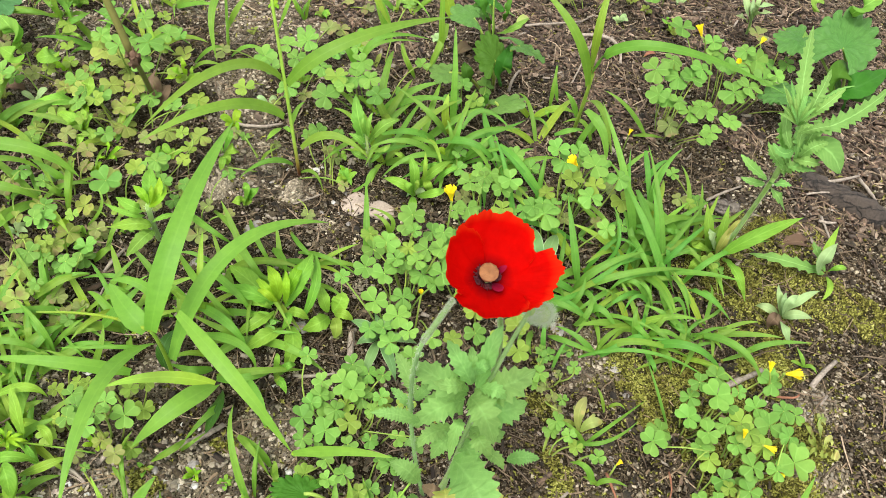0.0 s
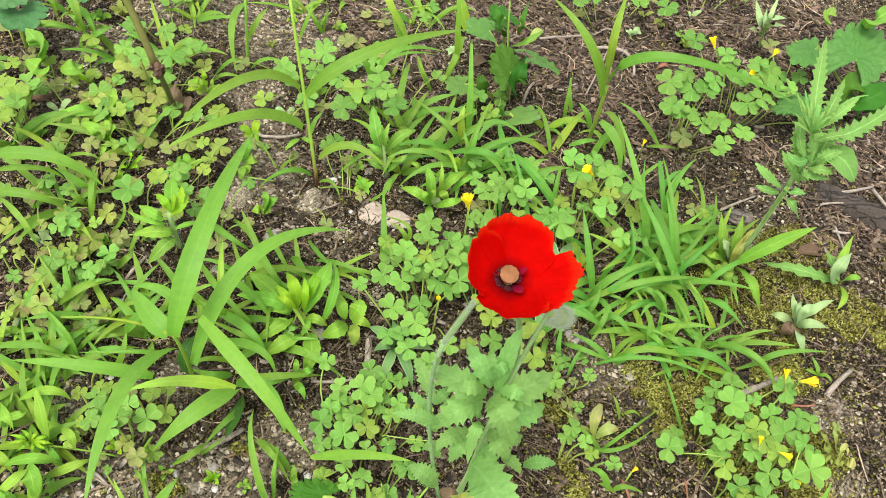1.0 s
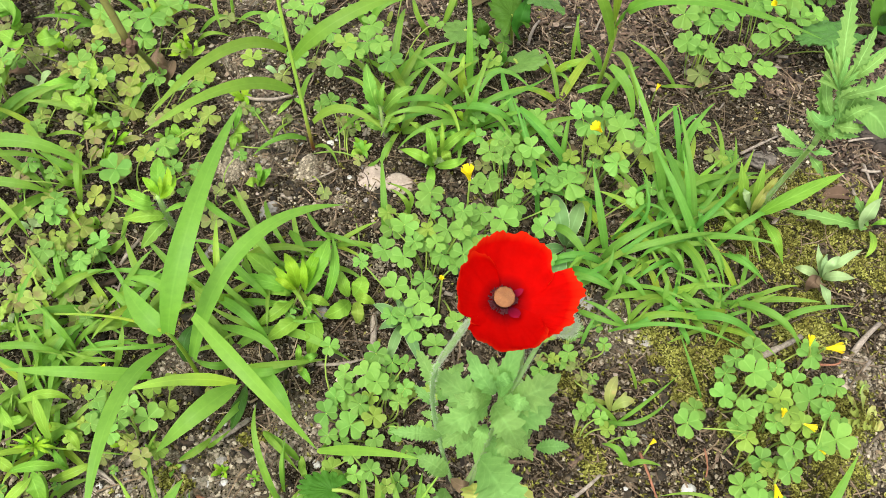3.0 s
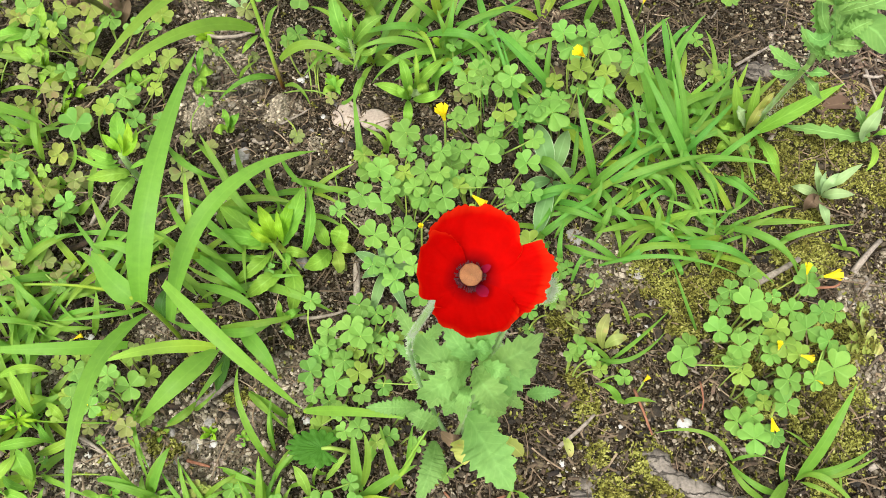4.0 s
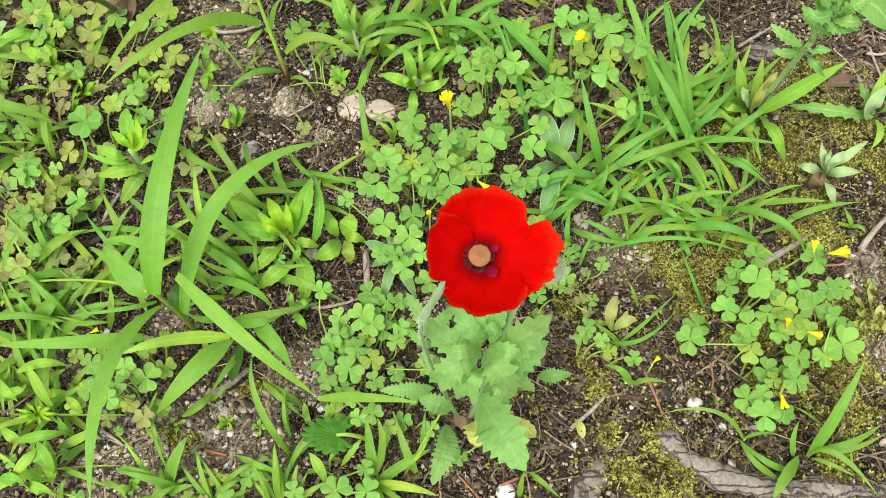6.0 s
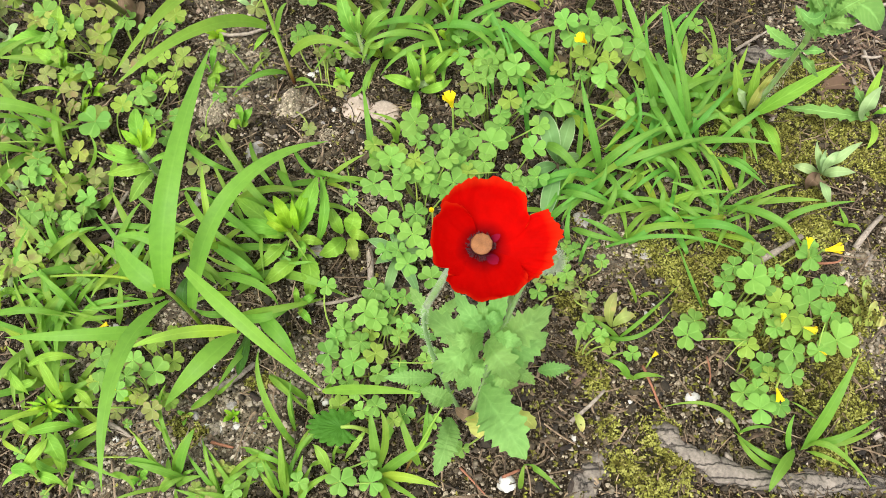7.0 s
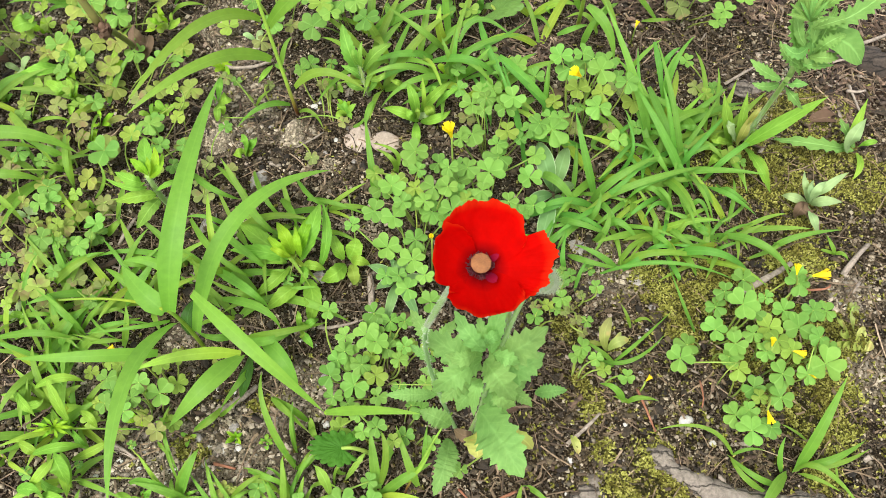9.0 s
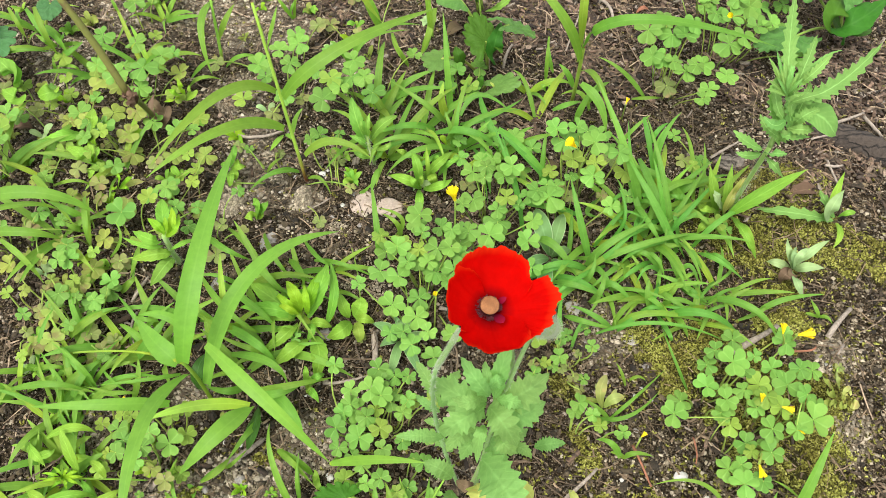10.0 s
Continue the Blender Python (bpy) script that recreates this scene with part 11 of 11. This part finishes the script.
twig((0.2615, 0.2981, 0.0030), (0.2683, 0.3074, 0.0060), (0.2805, 0.3209, 0.0040), 0.0040, TWIG, "weathered grey stick on soil")
twig((-0.1568, 0.4337, 0.0030), (-0.1404, 0.4324, 0.0050), (-0.1236, 0.4415, 0.0040), 0.0029, TWIG, "pale bent twig lying on soil")
twig((0.0988, 0.6250, 0.0040), (0.1262, 0.6197, 0.0080), (0.1342, 0.5947, 0.0040), 0.0035, TWIG, "pale bent twig on bark mulch")
twig((0.0413, 0.5297, 0.0030), (0.0432, 0.5428, 0.0060), (0.0480, 0.5581, 0.0040), 0.0028, TWIG, "pale short twig on bark mulch")
twig((0.0922, 0.5537, 0.0030), (0.1135, 0.6475, 0.0050), (0.0980, 0.6457, 0.0040), 0.0015, TWIG, "thin pale twig on bark mulch")
twig((0.0474, 0.6231, 0.0040), (0.0695, 0.6286, 0.0070), (0.0980, 0.6457, 0.0040), 0.0025, TWIG, "thin pale twig on bark mulch")
twig((0.2905, 0.4884, 0.0040), (0.3072, 0.4922, 0.0080), (0.3302, 0.5074, 0.0040), 0.0031, TWIG, "pale twig lying over bark")
twig((0.3295, 0.5033, 0.0040), (0.3316, 0.4893, 0.0080), (0.3393, 0.4827, 0.0040), 0.0031, TWIG, "pale twig lying over bark")
twig((0.2017, 0.4471, 0.0040), (0.2141, 0.4546, 0.0080), (0.2303, 0.4695, 0.0040), 0.0023, TWIG, "pale twig on bark mulch")
twig((0.2822, 0.4736, 0.0050), (0.2924, 0.4754, 0.0080), (0.3064, 0.4814, 0.0050), 0.0019, TWIG, "pale twig over bark lying on soil")
twig((0.2885, 0.4482, 0.0040), (0.2947, 0.4462, 0.0060), (0.3012, 0.4486, 0.0050), 0.0023, TWIG, "pale wood splinter on bark mulch")
twig((0.2911, 0.4533, 0.0040), (0.2919, 0.4375, 0.0060), (0.2948, 0.4246, 0.0050), 0.0019, TWIG, "pale wood splinter on bark mulch")
twig((-0.1935, 0.2823, 0.0030), (-0.1906, 0.2910, 0.0050), (-0.1880, 0.3016, 0.0040), 0.0027, TWIG, "grey-brown twig on soil")
twig((-0.1886, 0.2757, 0.0020), (-0.1875, 0.2617, 0.0040), (-0.1811, 0.2501, 0.0030), 0.0013, TWIG, "thin pale root fibre lying on soil")
twig((-0.0599, 0.2367, 0.0020), (-0.0468, 0.2376, 0.0050), (-0.0333, 0.2438, 0.0030), 0.0022, TWIG, "brown twig lying on soil")
twig((-0.0949, 0.3677, 0.0020), (-0.0860, 0.3716, 0.0050), (-0.0779, 0.3809, 0.0030), 0.0014, TWIG, "thin twig lying on soil")
twig((0.1298, 0.2132, 0.0020), (0.1337, 0.2019, 0.0040), (0.1389, 0.1886, 0.0030), 0.0018, RED_TWIG, "reddish brown dry needle lying on soil")
twig((0.0534, 0.1454, 0.0020), (0.0567, 0.1467, 0.0040), (0.0619, 0.1496, 0.0030), 0.0020, RED_TWIG, "reddish brown dry needle lying on soil")
twig((-0.1045, 0.1516, 0.0020), (-0.0977, 0.1503, 0.0040), (-0.0919, 0.1496, 0.0030), 0.0021, RED_TWIG, "reddish brown bark sliver lying on soil")
twig((0.0304, 0.1485, 0.0020), (0.0366, 0.1425, 0.0040), (0.0444, 0.1355, 0.0030), 0.0014, RED_TWIG, "reddish brown dry stalk lying on soil")
twig((0.1666, 0.2213, 0.0020), (0.1672, 0.2111, 0.0040), (0.1662, 0.2049, 0.0030), 0.0012, RED_TWIG, "reddish brown dry needle lying on soil")
twig((0.2366, 0.2851, 0.0040), (0.2472, 0.2859, 0.0060), (0.2514, 0.2897, 0.0050), 0.0016, RED_TWIG, "reddish brown dry needle lying on soil")
twig((0.0762, 0.1866, 0.0020), (0.0836, 0.1806, 0.0040), (0.0898, 0.1769, 0.0030), 0.0012, LITTER, "thin dry stem lying on soil")
twig((0.0700, 0.1894, 0.0020), (0.0819, 0.1875, 0.0040), (0.0972, 0.1851, 0.0030), 0.0009, LITTER, "thin dry stem lying on soil")
twig((0.0885, 0.1770, 0.0020), (0.1001, 0.1881, 0.0040), (0.1078, 0.1968, 0.0030), 0.0024, TWIG, "grey splinter of wood")
twig((-0.1608, 0.1557, 0.0020), (-0.1533, 0.1529, 0.0040), (-0.1470, 0.1501, 0.0030), 0.0021, TWIG, "grey-brown twig lying on soil")
twig((-0.0339, 0.2752, 0.0010), (-0.0304, 0.2586, 0.0020), (-0.0290, 0.2312, 0.0010), 0.0046, TWIG, "brown rotten wood strip lying on soil", "wood_strip")
twig((-0.2042, 0.2649, 0.0020), (-0.1943, 0.2685, 0.0040), (-0.1911, 0.2738, 0.0030), 0.0046, MULCH, "brown rotten wood chip lying on soil", "wood_strip")
stone(-0.1617, 0.1574, 0.0030, 0.0034, 0.0016, WHITE_STONE, "small white quartz pebble on sandy soil", turn=0.00)
stone(-0.1524, 0.1576, 0.0030, 0.0048, 0.0016, WHITE_STONE, "small white quartz pebble on sandy soil", turn=0.70)
stone(-0.1178, 0.1657, 0.0054, 0.0062, 0.0030, GREY_STONE, "flat grey pebble pressed into sandy soil", turn=1.40)
stone(-0.1110, 0.1608, 0.0030, 0.0062, 0.0016, WHITE_STONE, "small white quartz pebble on sandy soil", turn=2.10)
stone(-0.1015, 0.1604, 0.0036, 0.0048, 0.0020, WHITE_STONE, "small white quartz pebble on sandy soil", turn=2.80)
stone(-0.0941, 0.1626, 0.0036, 0.0048, 0.0020, WHITE_STONE, "small white quartz pebble on sandy soil", turn=0.50)
stone(-0.1109, 0.1513, 0.0041, 0.0041, 0.0023, WHITE_STONE, "small white quartz pebble on sandy soil", turn=1.20)
stone(-0.0891, 0.1526, 0.0047, 0.0075, 0.0026, BEIGE_STONE, "small buff pebble on sandy soil", turn=1.90)
stone(-0.1373, 0.1517, 0.0030, 0.0034, 0.0016, WHITE_STONE, "small white quartz pebble on sandy soil", turn=2.60)
stone(-0.1282, 0.1461, 0.0035, 0.0034, 0.0019, WHITE_STONE, "small white quartz pebble on sandy soil", turn=0.30)
stone(-0.0981, 0.1729, 0.0060, 0.0063, 0.0033, GREY_STONE, "flat grey pebble pressed into sandy soil", turn=1.00)
stone(-0.0762, 0.1815, 0.0043, 0.0028, 0.0023, WHITE_STONE, "small white quartz pebble on sandy soil", turn=1.70)
stone(-0.1440, 0.1544, 0.0048, 0.0041, 0.0026, GREY_STONE, "flat grey pebble pressed into sandy soil", turn=2.40)
stone(-0.1559, 0.1618, 0.0042, 0.0041, 0.0023, BEIGE_STONE, "small buff pebble on sandy soil", turn=0.10)
stone(-0.0972, 0.1540, 0.0036, 0.0034, 0.0020, BEIGE_STONE, "small buff pebble on sandy soil", turn=0.80)
stone(-0.1052, 0.1577, 0.0036, 0.0034, 0.0020, BEIGE_STONE, "small buff pebble on sandy soil", turn=1.50)
stone(-0.1610, 0.1442, 0.0047, 0.0041, 0.0026, BEIGE_STONE, "small buff pebble on sandy soil", turn=2.20)
stone(-0.1450, 0.1455, 0.0035, 0.0034, 0.0019, WHITE_STONE, "small white quartz pebble on sandy soil", turn=2.90)
stone(-0.1156, 0.1445, 0.0035, 0.0034, 0.0019, BEIGE_STONE, "small buff pebble on sandy soil", turn=0.60)
stone(-0.0794, 0.1674, 0.0030, 0.0028, 0.0017, WHITE_STONE, "small white quartz pebble on sandy soil", turn=1.30)
stone(-0.1840, 0.1698, 0.0036, 0.0035, 0.0020, WHITE_STONE, "small white quartz pebble on sandy soil", turn=2.00)
stone(-0.1888, 0.1672, 0.0024, 0.0028, 0.0013, WHITE_STONE, "small white quartz pebble on sandy soil", turn=2.70)
stone(-0.1671, 0.1393, 0.0035, 0.0034, 0.0019, WHITE_STONE, "small white quartz pebble on sandy soil", turn=0.40)
stone(-0.0836, 0.1581, 0.0030, 0.0027, 0.0016, WHITE_STONE, "small white quartz pebble on sandy soil", turn=1.10)
stone(-0.1125, 0.1948, 0.0025, 0.0021, 0.0014, WHITE_STONE, "small white quartz pebble on sandy soil", turn=1.80)
stone(-0.1014, 0.1936, 0.0031, 0.0028, 0.0017, WHITE_STONE, "small white quartz pebble on sandy soil", turn=2.50)
twig((-0.1085, 0.1813, 0.0030), (-0.0986, 0.1860, 0.0060), (-0.0889, 0.1969, 0.0040), 0.0042, TWIG, "weathered grey stick lying across the soil")
twig((-0.1625, 0.1578, 0.0030), (-0.1535, 0.1540, 0.0060), (-0.1466, 0.1500, 0.0040), 0.0021, TWIG, "short weathered stick on sandy soil")
twig((-0.1210, 0.1472, 0.0030), (-0.1181, 0.1512, 0.0060), (-0.1177, 0.1575, 0.0040), 0.0009, TWIG, "thin pale straw on mossy soil")
root((0.1388, 0.1795, -0.0010), (0.1623, 0.1611, 0.0020), (0.2121, 0.1539, 0.0000), 0.0159, "grey cracked tree root breaking through the soil")
root((0.1980, 0.1551, -0.0010), (0.2293, 0.1558, 0.0010), (0.2718, 0.1569, -0.0020), 0.0140, "grey cracked tree root breaking through the soil")
root((0.1106, 0.1637, -0.0040), (0.0994, 0.1490, 0.0000), (0.0926, 0.1346, -0.0020), 0.0170, "grey mossy tree root in the soil")
root((0.2828, 0.4979, -0.0060), (0.3106, 0.4795, 0.0060), (0.3748, 0.4510, 0.0000), 0.0247, "dark weathered tree root half sunk in mulch", DARK_ROOT)
root((0.2370, 0.1744, -0.0040), (0.2523, 0.1800, -0.0030), (0.2785, 0.1900, -0.0040), 0.0085, "grey cracked tree root breaking through the soil")
curled_leaf(0.0936, 0.1779, 0.0115, 0.0048, -1.20, GRASS_PALE, "small pale yellow fallen leaf")
curled_leaf(0.0811, 0.4269, 0.0151, 0.0091, 1.00, BROWN_LEAF, "dark red-brown leaf fallen on soil")
curled_leaf(0.2680, 0.4213, 0.0224, 0.0112, 0.20, BROWN_LEAF, "curled reddish brown bark piece")
curled_leaf(-0.2725, 0.4327, 0.0154, 0.0077, 1.40, BROWN_LEAF, "pinkish brown leaf fallen on soil")
curled_leaf(-0.0078, 0.2455, 0.0129, 0.0052, 1.70, BROWN_LEAF, "brown withered leaf lying on soil")
curled_leaf(-0.0049, 0.3932, 0.0052, 0.0029, 0.60, BROWN_LEAF, "small orange-brown leaf fallen on soil")
curled_leaf(-0.3202, 0.4240, 0.0143, 0.0084, 0.20, BROWN_LEAF, "brown fallen leaf lying on soil")
curled_leaf(-0.2710, 0.4339, 0.0212, 0.0076, -0.80, BROWN_LEAF, "pinkish brown leaf fallen on soil")
curled_leaf(0.0448, 0.6324, 0.0154, 0.0072, 0.70, GRASS_PALE, "pale fallen leaf on mulch")
curled_leaf(-0.0019, 0.5715, 0.0165, 0.0117, 0.90, BROWN_LEAF, "beige dry leaf on mulch")
curled_leaf(0.1620, 0.6183, 0.0122, 0.0051, 0.40, RED_TWIG, "reddish fallen leaf on mulch")
curled_leaf(0.0532, 0.1929, 0.0184, 0.0043, 0.30, BROWN_LEAF, "dry brown leaf under the poppy")
sand_heap(-0.0984, 0.3799, 0.0062, 0.0124, 0.0070, 1200)
sand_heap(-0.1483, 0.3685, 0.0094, 0.0110, 0.0045, 1200)
sand_heap(-0.0714, 0.3548, 0.0072, 0.0064, 0.0020, 160)
sand_heap(-0.0506, 0.3086, 0.0069, 0.0089, 0.0030, 200)
sand_heap(-0.0350, 0.3080, 0.0062, 0.0089, 0.0030, 200)
sorrel_patch(101, ((-0.330, 0.451), (-0.179, 0.466), (-0.144, 0.306), (-0.276, 0.294)), 22, 0.020, 0.0102, 0.0168, (0, 3, 3, 1, 1, 2))
sorrel_patch(102, ((-0.276, 0.294), (-0.205, 0.300), (-0.186, 0.232), (-0.252, 0.226)), 12, 0.014, 0.0086, 0.0139, (0, 3, 3, 1, 2))
sorrel_patch(103, ((-0.184, 0.204), (-0.132, 0.209), (-0.122, 0.166), (-0.172, 0.161)), 14, 0.018, 0.0086, 0.0141, (0, 1, 1, 2))
sorrel_patch(104, ((-0.205, 0.141), (-0.167, 0.144), (-0.160, 0.119), (-0.197, 0.116)), 8, 0.010, 0.0052, 0.0093, (0, 2, 2))
sorrel_patch(105, ((-0.377, 0.458), (-0.217, 0.508), (-0.195, 0.444), (-0.346, 0.400)), 14, 0.020, 0.0112, 0.0199, (0, 3, 1, 1, 2))
sorrel_patch(106, ((-0.314, 0.583), (-0.251, 0.605), (-0.217, 0.508), (-0.275, 0.490)), 4, 0.020, 0.0123, 0.0209, (0, 0, 1))
sorrel_patch(107, ((-0.424, 0.546), (-0.378, 0.561), (-0.335, 0.472), (-0.377, 0.458)), 2, 0.014, 0.0101, 0.0165, (0, 3, 2))
sorrel_patch(108, ((-0.346, 0.400), (-0.280, 0.420), (-0.228, 0.305), (-0.287, 0.290)), 12, 0.018, 0.0101, 0.0178, (0, 3, 3, 1, 2))
sorrel_patch(109, ((-0.207, 0.535), (-0.063, 0.581), (-0.045, 0.488), (-0.179, 0.449)), 10, 0.016, 0.0119, 0.0183, (0, 0, 1, 2))
sorrel_patch(110, ((-0.237, 0.592), (-0.045, 0.657), (-0.034, 0.590), (-0.216, 0.532)), 5, 0.014, 0.0099, 0.0158, (0, 1, 2))
sorrel_patch(111, ((-0.054, 0.240), (0.010, 0.245), (0.017, 0.165), (-0.042, 0.160)), 16, 0.018, 0.0093, 0.0155, (0, 0, 0, 1))
sorrel_patch(112, ((-0.042, 0.352), (0.072, 0.363), (0.074, 0.269), (-0.031, 0.259)), 18, 0.026, 0.0123, 0.0178, (0, 0, 0, 1))
sorrel_patch(113, ((0.008, 0.439), (0.135, 0.451), (0.133, 0.386), (0.013, 0.375)), 16, 0.024, 0.0119, 0.0187, (0, 0, 0, 1, 2))
sorrel_patch(114, ((0.170, 0.285), (0.258, 0.293), (0.246, 0.209), (0.165, 0.203)), 2, 0.020, 0.0115, 0.0167, (0, 0, 0, 1))
sorrel_patch(115, ((0.163, 0.653), (0.301, 0.697), (0.281, 0.539), (0.160, 0.506)), 12, 0.024, 0.0149, 0.0238, (0, 0, 0, 2))
sorrel_patch(116, ((0.064, 0.286), (0.107, 0.290), (0.107, 0.223), (0.066, 0.220)), 8, 0.008, 0.0065, 0.0097, (0, 0, 2))
sorrel_patch(117, ((-0.175, 0.431), (-0.061, 0.442), (-0.046, 0.327), (-0.150, 0.318)), 6, 0.008, 0.0073, 0.0109, (0, 2, 2))
sorrel_patch(118, ((-0.078, 0.145), (0.006, 0.153), (0.009, 0.130), (-0.074, 0.123)), 2, 0.014, 0.0105, 0.0157, (0, 0, 1))
grass_patch(119, ((-0.191, 0.302), (-0.096, 0.310), (-0.081, 0.227), (-0.169, 0.219)), 9, 0.0165, 0.0430, 0.0053, 0.028)
grass_patch(120, ((-0.260, 0.250), (-0.166, 0.258), (-0.152, 0.201), (-0.241, 0.193)), 11, 0.0160, 0.0384, 0.0048, 0.026)
grass_patch(121, ((-0.239, 0.187), (-0.181, 0.192), (-0.160, 0.119), (-0.214, 0.114)), 8, 0.0149, 0.0298, 0.0054, 0.024)
grass_patch(122, ((-0.156, 0.125), (-0.038, 0.135), (-0.036, 0.118), (-0.152, 0.109)), 7, 0.0115, 0.0258, 0.0037, 0.022)
grass_patch(123, ((-0.114, 0.245), (-0.046, 0.251), (-0.037, 0.188), (-0.101, 0.183)), 1, 0.0158, 0.0315, 0.0057, 0.022)
grass_patch(124, ((-0.071, 0.480), (0.071, 0.522), (0.077, 0.438), (-0.054, 0.403)), 9, 0.0218, 0.0523, 0.0057, 0.038)
grass_patch(125, ((0.107, 0.397), (0.196, 0.405), (0.191, 0.337), (0.107, 0.329)), 7, 0.0322, 0.0609, 0.0054, 0.040)
grass_patch(126, ((0.072, 0.346), (0.150, 0.353), (0.148, 0.305), (0.073, 0.298)), 5, 0.0208, 0.0381, 0.0048, 0.024)
grass_patch(127, ((0.149, 0.341), (0.202, 0.346), (0.198, 0.302), (0.148, 0.298)), 6, 0.0172, 0.0344, 0.0045, 0.024)
grass_patch(128, ((-0.340, 0.390), (-0.237, 0.419), (-0.192, 0.309), (-0.285, 0.286)), 4, 0.0232, 0.0502, 0.0058, 0.030)
grass_patch(129, ((-0.415, 0.548), (-0.251, 0.605), (-0.205, 0.475), (-0.354, 0.431)), 7, 0.0184, 0.0413, 0.0050, 0.030)
grass_patch(130, ((-0.242, 0.608), (-0.038, 0.679), (-0.025, 0.593), (-0.216, 0.532)), 6, 0.0199, 0.0449, 0.0050, 0.030)
grass_patch(131, ((-0.032, 0.173), (0.016, 0.177), (0.020, 0.134), (-0.026, 0.130)), 1, 0.0148, 0.0295, 0.0053, 0.028)
grass_patch(132, ((-0.096, 0.331), (-0.033, 0.336), (-0.029, 0.305), (-0.090, 0.299)), 3, 0.0138, 0.0277, 0.0042, 0.014)
seedling_patch(133, ((-0.317, 0.437), (-0.172, 0.452), (-0.122, 0.223), (-0.241, 0.213)), 26, 0.0042, 0.0091)
seedling_patch(134, ((-0.424, 0.546), (-0.214, 0.618), (-0.155, 0.430), (-0.335, 0.379)), 12, 0.0054, 0.0116)
seedling_patch(135, ((-0.204, 0.585), (-0.033, 0.643), (-0.009, 0.491), (-0.161, 0.448)), 12, 0.0047, 0.0094)
seedling_patch(136, ((-0.178, 0.205), (-0.051, 0.216), (-0.038, 0.132), (-0.155, 0.122)), 8, 0.0036, 0.0066)
seedling_patch(137, ((-0.084, 0.440), (0.008, 0.449), (0.011, 0.402), (-0.077, 0.393)), 8, 0.0053, 0.0106)
seedling_patch(138, ((0.081, 0.681), (0.339, 0.767), (0.324, 0.669), (0.086, 0.595)), 5, 0.0053, 0.0096)
